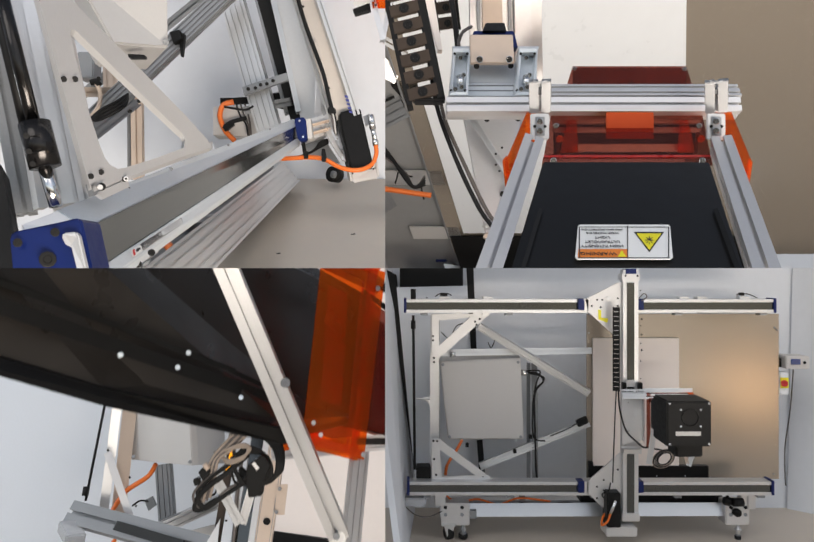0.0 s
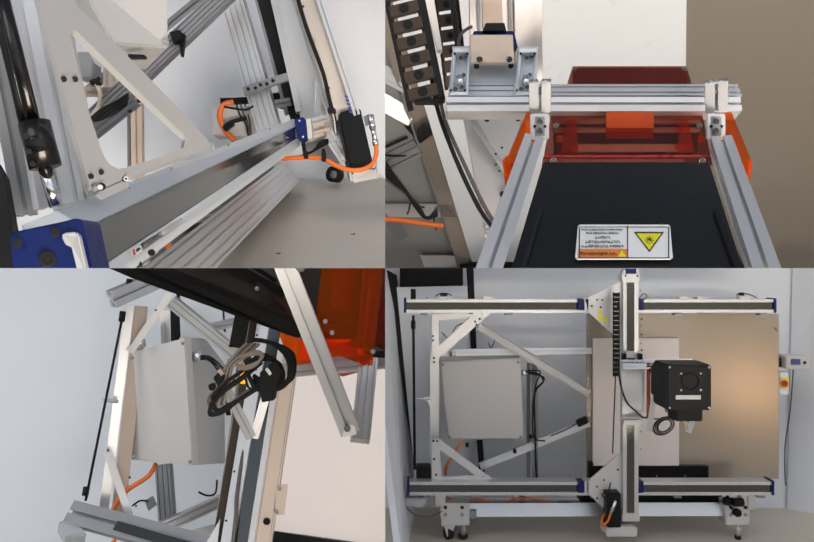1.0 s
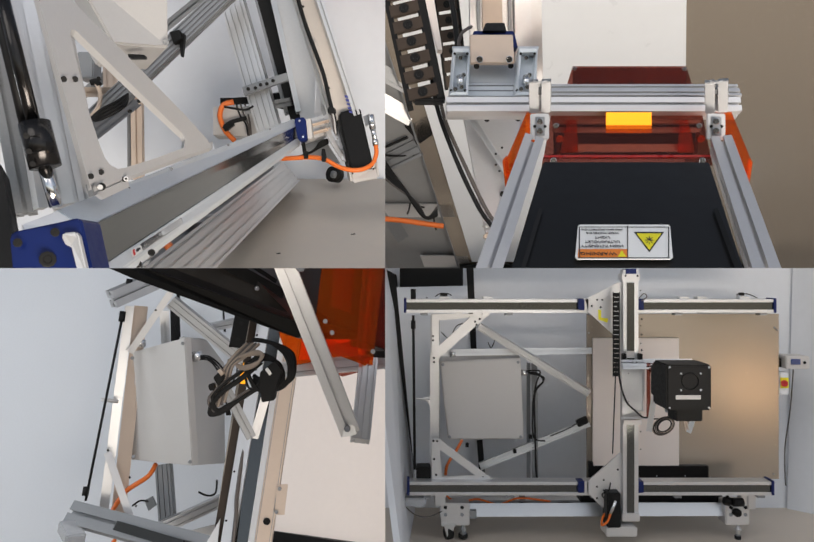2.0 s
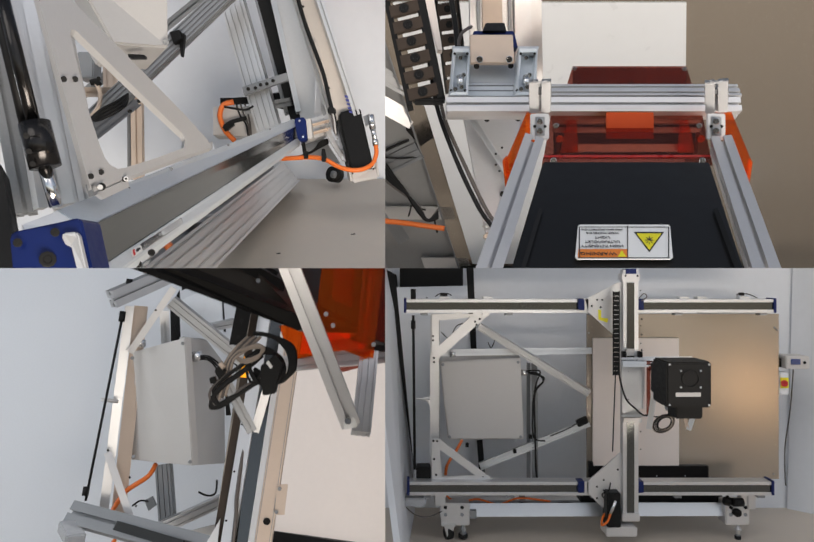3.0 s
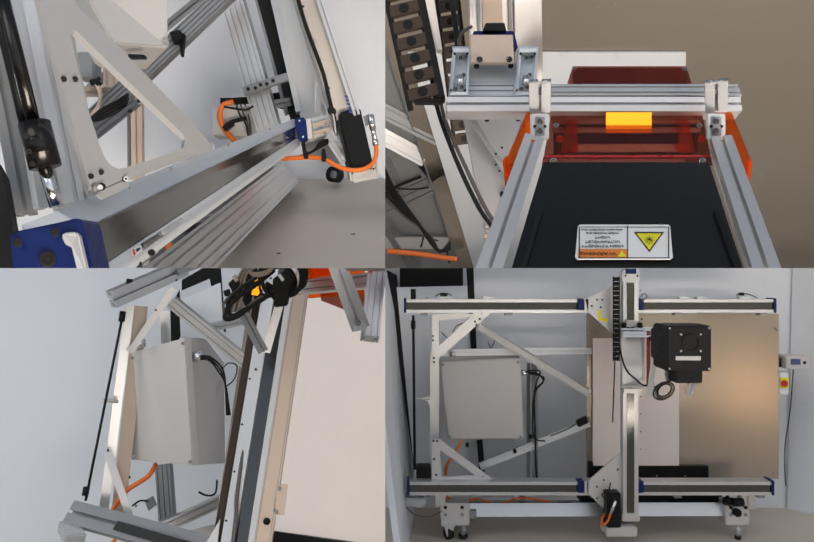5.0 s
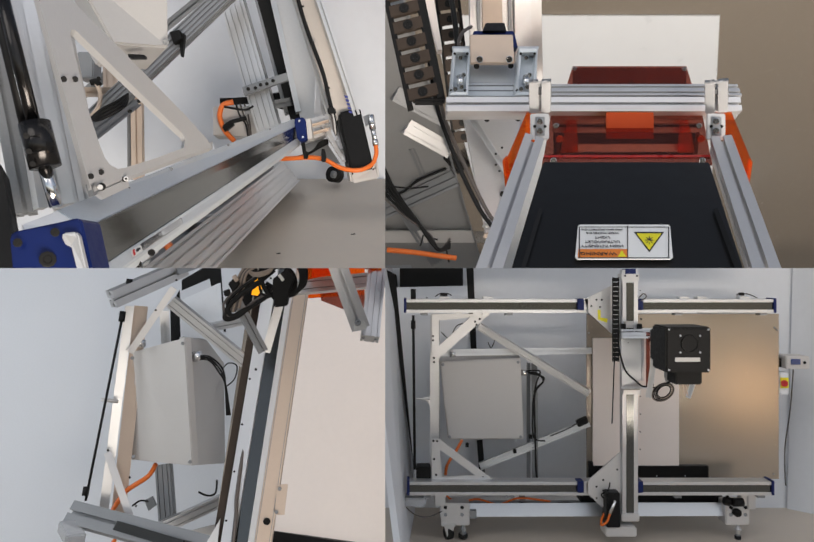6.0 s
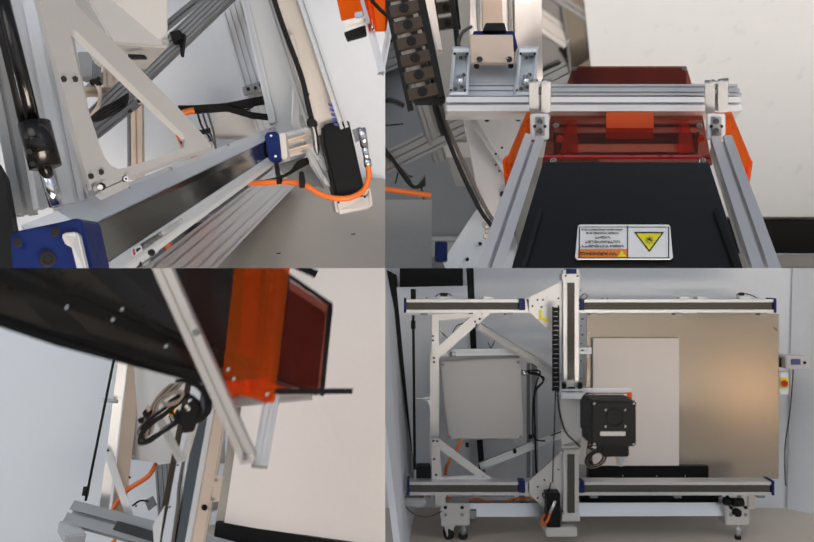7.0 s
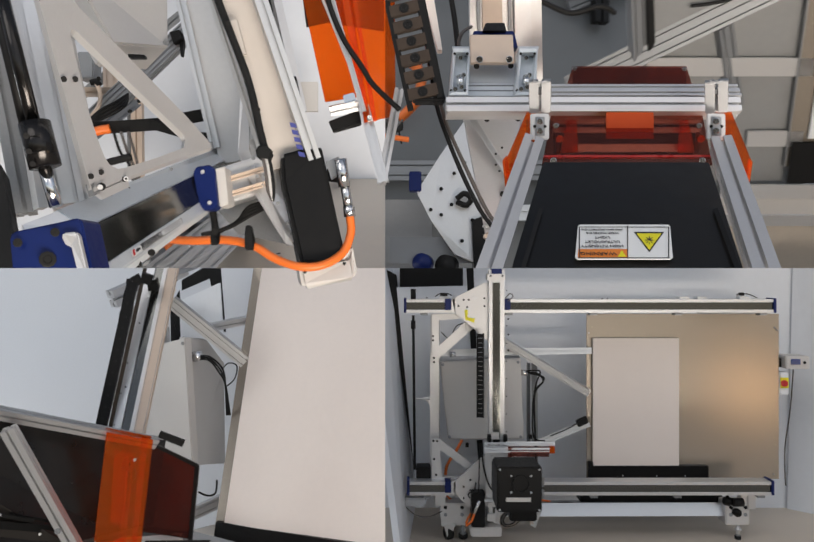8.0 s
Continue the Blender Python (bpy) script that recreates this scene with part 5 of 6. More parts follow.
bar("strut", S(694, 868, 3.25), S(676, 1046, 3.03), 0.084, 0.06, hc, ALU, 3, 1, -4, None, "slotted aluminium strut")
plate("foot", [S(635, 1030, 2.94), S(662, 1022, 2.94), S(668, 1044, 2.94), S(640, 1050, 2.94)], 0.05, hc, ALU, None, (), "", 0.004)
bolt(S(550, 738, 2.54), 0.018, hc, ALU_DARK)
bolt(S(648, 1034, 2.92), 0.014, hc, ALU_DARK)
bar("cross_profile", S(522, 872, 3.7), S(765, 850, 3.7), 0.08, 0.06, hc, ALU, 2, 1)
# shields
plate("shield", [K(338, 648, 4.30), K(425, 670, 4.45), K(396, 930, 4.45), K(308, 912, 4.28)], 0.006, hc, SHIELD, None, (), "orange acrylic shield")
plate("shield_edge", [K(410, 664, 4.43), K(434, 671, 4.43), K(404, 934, 4.43), K(384, 928, 4.43)], 0.02, hc, SHIELD, None, (), "orange acrylic edge")
plate("shield_inner", [K(352, 690, 4.40), K(382, 700, 4.44), K(374, 860, 4.44), K(342, 850, 4.40)], 0.006, hc, SHIELD, None, (), "orange acrylic window")
plate("shield_foot", [K(290, 895, 4.20), K(402, 920, 4.44), K(398, 936, 4.44), K(286, 914, 4.20)], 0.01, hc, SHIELD, None, (), "orange acrylic edge")
plate("shield_top", [K(335, 640, 4.32), K(430, 664, 4.45), K(428, 672, 4.55), K(335, 652, 4.45)], 0.006, hc, SHIELD, None, (), "orange acrylic top")
RISE_C = Vector((0.0606, 0.240, 0.749)) * 0.54
def R5(u, v, d):
    return S(u, v, d) - RISE_C
plate("shield_back", [R5(560, 640, 4.9), R5(690, 614, 4.9), R5(690, 694, 4.9), R5(555, 702, 4.9)], 0.008, hc, SHIELD, None, (), "orange acrylic shield")
plate("shield_back", [R5(600, 672, 4.95), R5(690, 656, 4.95), R5(690, 718, 4.95), R5(660, 726, 4.95), R5(604, 704, 4.95)], 0.008, hc, SHIELD_DARK, None, (), "dark red acrylic shield")
plate("shield_back", [R5(536, 640, 3.72), R5(610, 618, 3.70), R5(640, 690, 3.70), R5(560, 706, 3.72)], 0.006, hc, SHIELD, None, (), "orange acrylic shield")
plate("hood_front", [K(418, 692, 4.75), K(516, 748, 4.95), K(500, 902, 4.95), K(402, 882, 4.75)], 0.006, hc, SHIELD_DARK, None, (), "dark red acrylic hood")
plate("hood_inner", [K(422, 700, 5.0), K(514, 752, 5.15), K(498, 900, 5.15), K(405, 880, 5.0)], 0.006, hc, SHIELD_DARK, None, (), "dark red acrylic")
plate("hood_floor", [K(402, 880, 4.75), K(500, 902, 4.95), K(498, 896, 5.15), K(405, 876, 5.0)], 0.004, hc, BLACK, None, (), "dark hood floor")
plate("hood_rim", [K(512, 742, 4.94), K(521, 747, 4.94), K(505, 907, 4.94), K(497, 905, 4.94)], 0.02, hc, BLACK_GLOSS, None, (), "black rim")
plate("hood_rim", [K(425, 686, 4.74), K(521, 742, 4.94), K(519, 750, 4.94), K(424, 694, 4.74)], 0.02, hc, BLACK_GLOSS, None, (), "black rim")
bar("sensor_arm", K(410, 905, 4.7), K(550, 904, 4.72), 0.032, 0.02, hc, RUBBER, 0, 0)
bar("sensor_arm", K(438, 672, 4.8), K(490, 694, 4.85), 0.05, 0.03, hc, RUBBER, 0, 0)
plate("light_window", [K(458, 796, 4.93), K(484, 806, 4.94), K(480, 872, 4.94), K(452, 862, 4.93)], 0.004, hc, SHIELD, None, (), "orange light window")
for u, v in ((618, 838), (700, 876), (728, 556), (604, 815)):
    bolt(S(u, v, 2.96), 0.010, hc, ALU)
for (p, q) in (((700, 540), (668, 870)), ((712, 545), (680, 880))):
    bar("shield_fold", S(p[0], p[1], 3.02), S(q[0], q[1], 3.02), 0.010, 0.01, hc, SHIELD, 0, 0, 0, None, "bright orange acrylic edge")
# hanging cables, laid out while the head is half way up
HALF_UP = Vector((0.0606, 0.240, 0.749)) * 0.54
def B5(u, v, d=3.45):
    return S(u, v, d) - HALF_UP
rnd = random.Random(5)
for k in range(4):
    tube("head_cable", [B5(486 + 5 * k, 655), B5(520 + 6 * k, 660 + 2 * k), B5(548 + 5 * k, 682), B5(558 + 3 * k, 712, 3.42), B5(549 + 3 * k, 742 - 3 * k, 3.42), B5(520, 752 - 4 * k, 3.42), B5(488, 742 - 6 * k, 3.44)], 0.0105, hc, RUBBER)
for k in range(5):
    tube("head_cable", [B5(476 + 6 * k, 662), B5(456 + 4 * k, 680 + 2 * k, 3.42), B5(436 + 3 * k, 706, 3.41), B5(420 + 5 * k, 745, 3.40), B5(408 + 6 * k, 792 - 4 * k, 3.40)], 0.0072, hc, TAUPE if k % 2 == 0 else CABLE_GREY)
for k in range(3):
    tube("head_cable", [B5(440 + 4 * k, 694), B5(466, 706 + 3 * k, 3.40), B5(494, 699 + 2 * k, 3.40), B5(507 - 2 * k, 685, 3.40), B5(492, 677 + 3 * k, 3.41), B5(460, 688, 3.41)], 0.0068, hc, TAUPE)
for k in range(6):
    a, b = rnd.uniform(-8, 8), rnd.uniform(-10, 10)
    tube("head_cable", [B5(500 + a, 690 + b, 3.43), B5(462 + a, 722 + b, 3.40), B5(428 + a, 746 + b, 3.39), B5(406 + 0.6 * a, 772 + b, 3.39), B5(404 + 3 * k, 800 - 2 * k, 3.39), B5(432 + 2 * k, 794 - 3 * k, 3.39), B5(470 + a, 762, 3.40), B5(505, 738 + b, 3.41)], 0.0062 + 0.001 * (k % 3), hc, RUBBER if k != 3 else CABLE_GREY)
for k in range(5):
    a = rnd.uniform(-6, 6)
    tube("head_cable", [B5(478 + a, 700, 3.41), B5(484 + a, 730 + 4 * k, 3.40), B5(512, 762 - 3 * k, 3.40), B5(545 + a, 735, 3.41), B5(538 + a, 700, 3.42), B5(505, 682 + 3 * k, 3.42), B5(480 + a, 698, 3.42)], 0.0058, hc, RUBBER)
plate("plug", [B5(500, 718, 3.38), B5(530, 696, 3.38), B5(544, 714, 3.38), B5(532, 748, 3.38), B5(528, 772, 3.38), B5(504, 776, 3.38), B5(500, 745, 3.38)], 0.05, hc, RUBBER, None, (), "black plug", 0.004)
plate("lit_window", [S(484, 568, 3.75) - HALF_UP * (112 / 54), S(494, 530, 3.75) - HALF_UP * (112 / 54), S(504, 556, 3.75) - HALF_UP * (112 / 54), S(496, 570, 3.75) - HALF_UP * (112 / 54)], 0.01, hc, LAMP_WINDOW, None, (), "glowing yellow exposure window")
plate("plug_label", [B5(510, 712, 3.374), B5(515, 708, 3.374), B5(524, 720, 3.374), B5(519, 724, 3.374)], 0.002, hc, STICKER, None)
plate("plug", [B5(410, 728, 3.38), B5(424, 714, 3.38), B5(434, 728, 3.38), B5(420, 746, 3.38)], 0.03, hc, RUBBER, None, (), "black plug", 0.004)
plate("plug", [B5(400, 742, 3.38), B5(412, 738, 3.38), B5(414, 752, 3.38), B5(403, 754, 3.38)], 0.03, hc, RUBBER, None, (), "black plug", 0.004)
tube("plug_collar", [B5(422, 712, 3.38), B5(430, 722, 3.38)], 0.012, hc, BEIGE, None, "", 10, False)
bar("carriage", S(400, 892, 3.66), S(462, 1010, 3.66), 0.05, 0.05, hc, ALU_DARK, 1, 1)
bar("carriage", S(500, 890, 3.68), S(466, 1010, 3.68), 0.045, 0.05, hc, ALU, 2, 1)

# cable chain that hangs beside the gantry of bay C
CH0 = Vector((-1.641, 1.953, -0.775))
ring_c = [S(296, 560, 6.75), S(292, 542, 6.71), S(272, 536, 6.68), S(256, 545, 6.65), S(248, 570, 6.62)] + [lerp(S(243, 600, 6.6), S(190, 840, 6.4), k / 11) for k in range(12)]
chain_c = chain("cable_chain", "black cable chain looping beside the gantry axis", [p - CH0 for p in ring_c], 0.095, 0.06, (RUBBER, BLACK), None, None, -0.02)

# ---- bay B: the print head from above ----
# rails of the head run away and rise; a place on them by its pixel row v in the view
def H(u, v, lift=0.0):
    d = 1.0 / (1.818 - (510 - v) * 0.001737)
    return S(u, v, d - lift)
hb = thing("print_head", S(1215, 517, 0.55), "black print head plate between slotted rails with red acrylic shields", "print head")
plate("housing", [H(1046, 312, -0.004), H(1366, 312, -0.004), H(1446, 560, -0.004), H(972, 560, -0.004)], 0, hb, BLACK_GLOSS, "B", (), "black acrylic cover plate", 0.001, Vector((0, 0.005, -0.02)))
bar("rail", H(1030, 262), H(921, 580), 0.0195, 0.02, hb, ALU_PLATE, 1, 1, -12, "B", "slotted aluminium rail", Vector((0, -0.6, 0.8)))
bar("rail", H(1389, 262), H(1499, 580), 0.0195, 0.02, hb, ALU_PLATE, 1, 1, 12, "B", "slotted aluminium rail", Vector((0, -0.6, 0.8)))
for s, (a, b) in enumerate((((1042, 402), (1005, 525)), ((1378, 402), (1424, 525)))):
    bar("slot", H(*a, 0.002), H(*b, 0.002), 0.0035, 0.002, hb, RUBBER, 0, 0, 0, "B")
bar("cross_profile", S(1062, 173, 0.80), S(1425, 173, 0.80), 0.0185, 0.02, hb, ALU, 2, 1, 0, "B", "", Vector((0, -0.8, 0.6)))
bar("cross_profile", S(860, 200, 0.79), S(1428, 200, 0.79), 0.0165, 0.02, hb, ALU, 1, 1, 0, "B", "", Vector((0, -0.9, 0.3)))
bar("cross_profile", S(862, 210, 0.785), S(1424, 210, 0.785), 0.006, 0.01, hb, ALU_PLATE, 0, 0, 0, "B", "", Vector((0, -0.9, 0.3)))
for u in (1040, 1380):
    bar("stub", S(u, 158, 0.74), S(u, 218, 0.75), 0.0215, 0.02, hb, ALU, 1, 1, 0, "B")
    bar("stub_end", S(u, 153, 0.745), S(u, 159, 0.74), 0.0225, 0.022, hb, ALU_DARK, 1, 1, 0, "B")
    for a, b in (((u - 13, 156.5), (u + 13, 163)), ((u + 13, 156.5), (u - 13, 163))):
        bar("core_rib", S(*a, 0.7385), S(*b, 0.7335), 0.0014, 0.0008, hb, ALU_PLATE, 0, 0, 0, "B")
    plate("angle_plate", quad(u - 18, 219, u + 18, 269, 0.735), 0, hb, ALU_PLATE, "B", (), "", 0.001, Vector((0, 0.004, 0)))
    for du, dv in ((-10, 244), (10, 244)):
        bored(S(u + du, dv, 0.733), 0.0016, hb)
    plate("socket", quad(u - 9, 226, u + 9, 262, 0.734), 0, hb, ALU_DARK, "B", (), "", 0, Vector((0, -0.0008, 0)))
    for dv in (234, 252):
        bolt(S(u, dv, 0.732), 0.0032, hb, CHROME)
# red cross shield, upper hood and side shields
plate("front_shield", [S(1062, 216, 0.80), S(1352, 216, 0.80), S(1368, 299, 0.725), S(1048, 299, 0.725)], 0.003, hb, SHIELD_DARK, "B", (), "dark red acrylic shield", 0)
plate("shield_lip", [S(1048, 299, 0.722), S(1368, 299, 0.722), S(1369, 302, 0.720), S(1047, 302, 0.720)], 0.003, hb, EDGE_RED, "B", (), "red acrylic edge")
plate("shield_lip", [S(1046, 303, 0.715), S(1370, 303, 0.715), S(1372, 316, 0.700), S(1044, 316, 0.700)], 0.002, hb, SHIELD_DARK, "B", (), "dark red acrylic")
plate("hood", [S(1103, 128, 0.98), S(1322, 128, 0.98), S(1335, 170, 0.93), S(1090, 170, 0.93)], 0.003, hb, SHIELD_DARK, "B", (), "dark red acrylic hood", 0)
box("hood_back", 1104, 131, 1322, 200, 1.02, 0.003, hb, SHIELD_DARK, "B", "dark red acrylic", 0)
plate("side_shield", [S(1019, 206, 0.80), S(1030, 206, 0.80), S(1032, 290, 0.72), S(982, 368, 0.68), S(972, 315, 0.69)], 0.003, hb, SHIELD, "B", (), "orange acrylic side shield")
plate("side_shield_edge", [S(972, 308, 0.685), S(977, 300, 0.69), S(984, 366, 0.675), S(979, 369, 0.675)], 0.003, hb, SHIELD, "B", (), "orange acrylic edge")
plate("side_shield", [S(1396, 206, 0.80), S(1404, 204, 0.80), S(1449, 314, 0.69), S(1441, 368, 0.68), S(1392, 285, 0.72)], 0.003, hb, SHIELD, "B", (), "orange acrylic side shield")
plate("side_shield_edge", [S(1444, 306, 0.685), S(1450, 312, 0.685), S(1442, 368, 0.675), S(1437, 364, 0.675)], 0.003, hb, SHIELD, "B", (), "orange acrylic edge")
for u, v, d in ((1071, 243, 0.76), (1347, 243, 0.76), (1066, 310, 0.69), (1353, 310, 0.69), (1107, 133, 0.97), (1318, 134, 0.97), (1465, 445, 0.60)):
    bolt(S(u, v, d), 0.0030, hb, CHROME)
for u, v in ((985, 318), (978, 345), (1010, 244), (1412, 246), (1444, 316)):
    bolt(S(u, v, 0.684), 0.0018, hb, SHIELD, None, None, "shield_screw")
box("inner_box", 1072, 222, 1345, 296, 0.90, 0.02, hb, BLACK, "B", "dark inner housing", 0.001)
for v0, v1, mat in ((228, 237, ALU_PLATE), (245, 254, ALU_PLATE), (277, 291, CABINET)):
    box("inner_profile", 1066 if v0 < 270 else 1105, v0, 1350 if v0 < 270 else 1330, v1, 0.83, 0.01, hb, mat, "B", "", 0.001)
plate("inner_shield", [S(1096, 217, 0.822), S(1110, 217, 0.822), S(1114, 294, 0.822), S(1080, 294, 0.822)], 0.003, hb, SHIELD, "B", (), "orange acrylic")
plate("inner_shield", [S(1312, 217, 0.822), S(1322, 217, 0.822), S(1340, 294, 0.822), S(1306, 294, 0.822)], 0.003, hb, SHIELD, "B", (), "orange acrylic")
for u in (1072, 1344):
    bar("inner_post", S(u, 255, 0.79), S(u + (4 if u < 1200 else -4), 297, 0.76), 0.004, 0.004, hb, ALU, 0, 0, 0, "B")
    bolt(S(u + 6, 268, 0.765), 0.004, hb, ORANGE, None, None, "knob")
# exposure window, always glowing; an added blade stands in for switching it off
win = thing("light_window", S(1211, 254, 0.80), "glowing yellow exposure window under the red shield", "light window")
box("window", 1168, 217, 1255, 256, 0.775, 0.002, win, LAMP_WINDOW, None, "", 0)
shu = thing("shutter", S(1211, 256, 0.772), "added orange blade that stands in for the unlit exposure window", "shutter")
UNLIT_ORANGE = material("unlit_window_orange", (0.46, 0.07, 0.02), 0.5, 0, 30, 0.1, 0, spec=0.1)
box("blade", 1168, 217, 1259, 267, 0.770, 0.002, shu, UNLIT_ORANGE, None, "", 0)

# warning label on the cover plate
lab = thing("warning_label", H(1200, 500), "white warning label with orange band and yellow triangle", "label")
def L(u, v, k=0.0):
    return H(u, v, 0.0015 + k)
plate("backing", [L(1117, 433), L(1287, 433), L(1291, 437), L(1296, 496), L(1292, 500), L(1112, 500), L(1108, 496), L(1113, 437)], 0, lab, STICKER, "B", (), "", 0, Vector((0, 0.0003, -0.0003)))
plate("border", [L(1113, 496, 0.001), L(1209, 496, 0.001), L(1209, 480, 0.001), L(1114, 480, 0.001)], 0, lab, INK_ORANGE, "B", (), "orange band", 0, Vector((0, 0.0002, 0)))
plate("divider", [L(1208, 435, 0.001), L(1210, 435, 0.001), L(1210, 498, 0.001), L(1208, 498, 0.001)], 0, lab, INK, "B", (), "", 0, Vector((0, 0.0002, 0)))
plate("triangle", [L(1221, 447, 0.001), L(1279, 447, 0.001), L(1251, 486, 0.001)], 0, lab, INK, "B", (), "black rim", 0, Vector((0, 0.0002, 0)))
plate("triangle", [L(1226, 450, 0.0015), L(1274, 450, 0.0015), L(1251, 482, 0.0015)], 0, lab, INK_YELLOW, "B", (), "yellow triangle", 0, Vector((0, 0.0002, 0)))
plate("triangle", [L(1190, 495, 0.0015), L(1206, 495, 0.0015), L(1198, 482, 0.0015)], 0, lab, INK_YELLOW, "B", (), "small yellow triangle", 0, Vector((0, 0.0002, 0)))
for q in (((1118, 437), (1286, 438)), ((1113, 496), (1290, 497)), ((1287, 437), (1289, 497)), ((1117, 437), (1115, 497))):
    (u0, v0), (u1, v1) = q
    plate("rule", [L(u0, v0, 0.001), L(u1, v0, 0.001), L(u1, v1, 0.001), L(u0, v1, 0.001)], 0, lab, INK, "B", (), "", 0, Vector((0, 0.0002, 0)))
bolt(L(1251, 463, 0.002), 0.0016, lab, INK, None, 0.0003, "burst")
for k in range(8):
    a = k * math.pi / 4
    plate("ray", [L(1251 + 4 * math.cos(a) - math.sin(a), 463 + 4 * math.sin(a) + math.cos(a), 0.002), L(1251 + 10 * math.cos(a), 463 + 9 * math.sin(a), 0.002),
                  L(1251 + 4 * math.cos(a) + math.sin(a), 463 + 4 * math.sin(a) - math.cos(a), 0.002)], 0, lab, INK, "B", (), "", 0, Vector((0, 0.0002, 0)))
rt, dn = L(1110, 470) - L(1290, 470), L(1200, 440) - L(1200, 490)
for text, u, v, size in (("WARNING", 1152, 488.5, 0.0057), ("HIGH INTENSITY", 1160, 474, 0.0044), ("ULTRAVIOLET", 1160, 466, 0.0044), ("LIGHT", 1160, 457.5, 0.0044),
                         ("WEAR PROPER EYE", 1160, 449, 0.0030), ("AND SKIN PROTECTION", 1160, 442.5, 0.0030)):
    writing("lettering", text, L(u, v, 0.0022), rt, dn, size, lab, INK)

# carriage at the side of the head
cb = thing("carriage", S(950, 185, 0.9), "milled aluminium carriage plate with two angle brackets on the gantry axis", "carriage")
for u0, u1 in ((867, 906), (994, 1036)):
    plate("angle_bracket", [S(u0 + 6, 94, 0.86), S(u1, 94, 0.86), S(u1 - 4, 184, 0.80), S(u0 - 2, 184, 0.80)], 0, cb, LIT_ALU, "B",
          [[S(u0 + 11, 101, 0.86), S(u1 - 4, 101, 0.86), S(u1 - 9, 178, 0.80), S(u0 + 4, 178, 0.80)]], "", 0, Vector((0, 0.02, 0)))
    plate("bracket_back", [S(u0 + 6, 96, 0.885), S(u1, 96, 0.885), S(u1 - 4, 184, 0.825), S(u0 - 2, 184, 0.825)], 0.003, cb, LIT_ALU, "B")
    plate("bracket_top", [S(u0 + 4, 90, 0.87), S(u1 + 2, 90, 0.87), S(u1, 97, 0.86), S(u0 + 6, 97, 0.86)], 0.003, cb, LIT_ALU, "B")
    for du, v in ((20, 112), (10, 172), (22, 168), (26, 145)):
        bolt(S(u0 + du, v, 0.86 - (v - 94) / 90 * 0.06 + 0.012), 0.0028, cb, CHROME)
plate("cross_block", [S(900, 122, 0.875), S(996, 122, 0.875), S(994, 160, 0.85), S(896, 160, 0.85)], 0, cb, LIT_ALU, "B", (), "", 0.001, Vector((0, 0.03, 0)))
plate("cross_block", [S(897, 160, 0.845), S(994, 160, 0.845), S(994, 186, 0.82), S(893, 186, 0.82)], 0, cb, LIT_ALU, "B", (), "", 0.001, Vector((0, 0.03, 0)))
plate("pad", [S(905, 67, 0.86), S(988, 67, 0.86), S(991, 122, 0.84), S(907, 122, 0.84)], 0, cb, BEIGE, "B", (), "beige milled pad", 0.001, Vector((0, 0.01, 0)))
for u in (924, 981):
    bolt(S(u, 115, 0.838), 0.0040, cb, CHROME)
for u, v in ((918, 128), (984, 127)):
    bored(S(u, v, 0.845), 0.0034, cb)
plate("slide_block", [S(912, 60, 0.90), S(990, 60, 0.90), S(998, 92, 0.88), S(912, 92, 0.88)], 0, cb, BLUE, "B", (), "blue plastic slide block", 0.001, Vector((0, 0.02, 0)))
plate("slide_top", [S(936, 44, 0.91), S(972, 44, 0.91), S(976, 60, 0.89), S(930, 60, 0.89)], 0, cb, BLACK, "B", (), "black buffer", 0.001, Vector((0, 0.02, 0)))
for v, d in ((166, 0.838), (176, 0.829)):
    bar("block_slot", S(900, v, d), S(992, v, d), 0.0022, 0.002, cb, ALU_DARK, 0, 0, 0, "B")
for u0, u1 in ((867, 906), (994, 1036)):
    for du, v, r in ((9, 104, 0.0016), (u1 - u0 - 6, 104, 0.0016), (2, 175, 0.0016), (u1 - u0 - 10, 175, 0.0016)):
        bored(S(u0 + du, v, 0.857 - (v - 94) / 90 * 0.06), r, cb)
    tube("insert", [S(u0 + 20, 150, 0.835), S(u0 + 20, 164, 0.826)], 0.0045, cb, CHROME, "B", "", 12, False)
plate("carriage_plate", [S(888, 200, 0.92), S(1012, 200, 0.92), S(1015, 330, 0.86), S(975, 392, 0.84), S(962, 450, 0.82), S(940, 470, 0.82)], 0, cb, ALU_PLATE, "B", (), "", 0, Vector((0, 0.01, 0)))
for u, v in ((938, 230), (998, 229), (968, 374)):
    bored(S(u, v, 0.85), 0.0034, cb)
for u, v in ((955, 318), (955, 297), (962, 330), (955, 398), (967, 285)):
    bored(S(u, v, 0.855), 0.0014, cb)
bar("carriage_rib", S(905, 222, 0.885), S(985, 345, 0.845), 0.007, 0.01, cb, ALU, 1, 1, 0, "B")
box("lug", 932, 430, 960, 440, 0.80, 0.02, cb, ALU, "B")
box("lug", 934, 448, 958, 462, 0.80, 0.02, cb, BEIGE, "B")

gb = thing("gantry_axis", S(970, 30, 1.0), "silver upright gantry axis behind the carriage", "linear axis", "linear axes of the gantry machine")
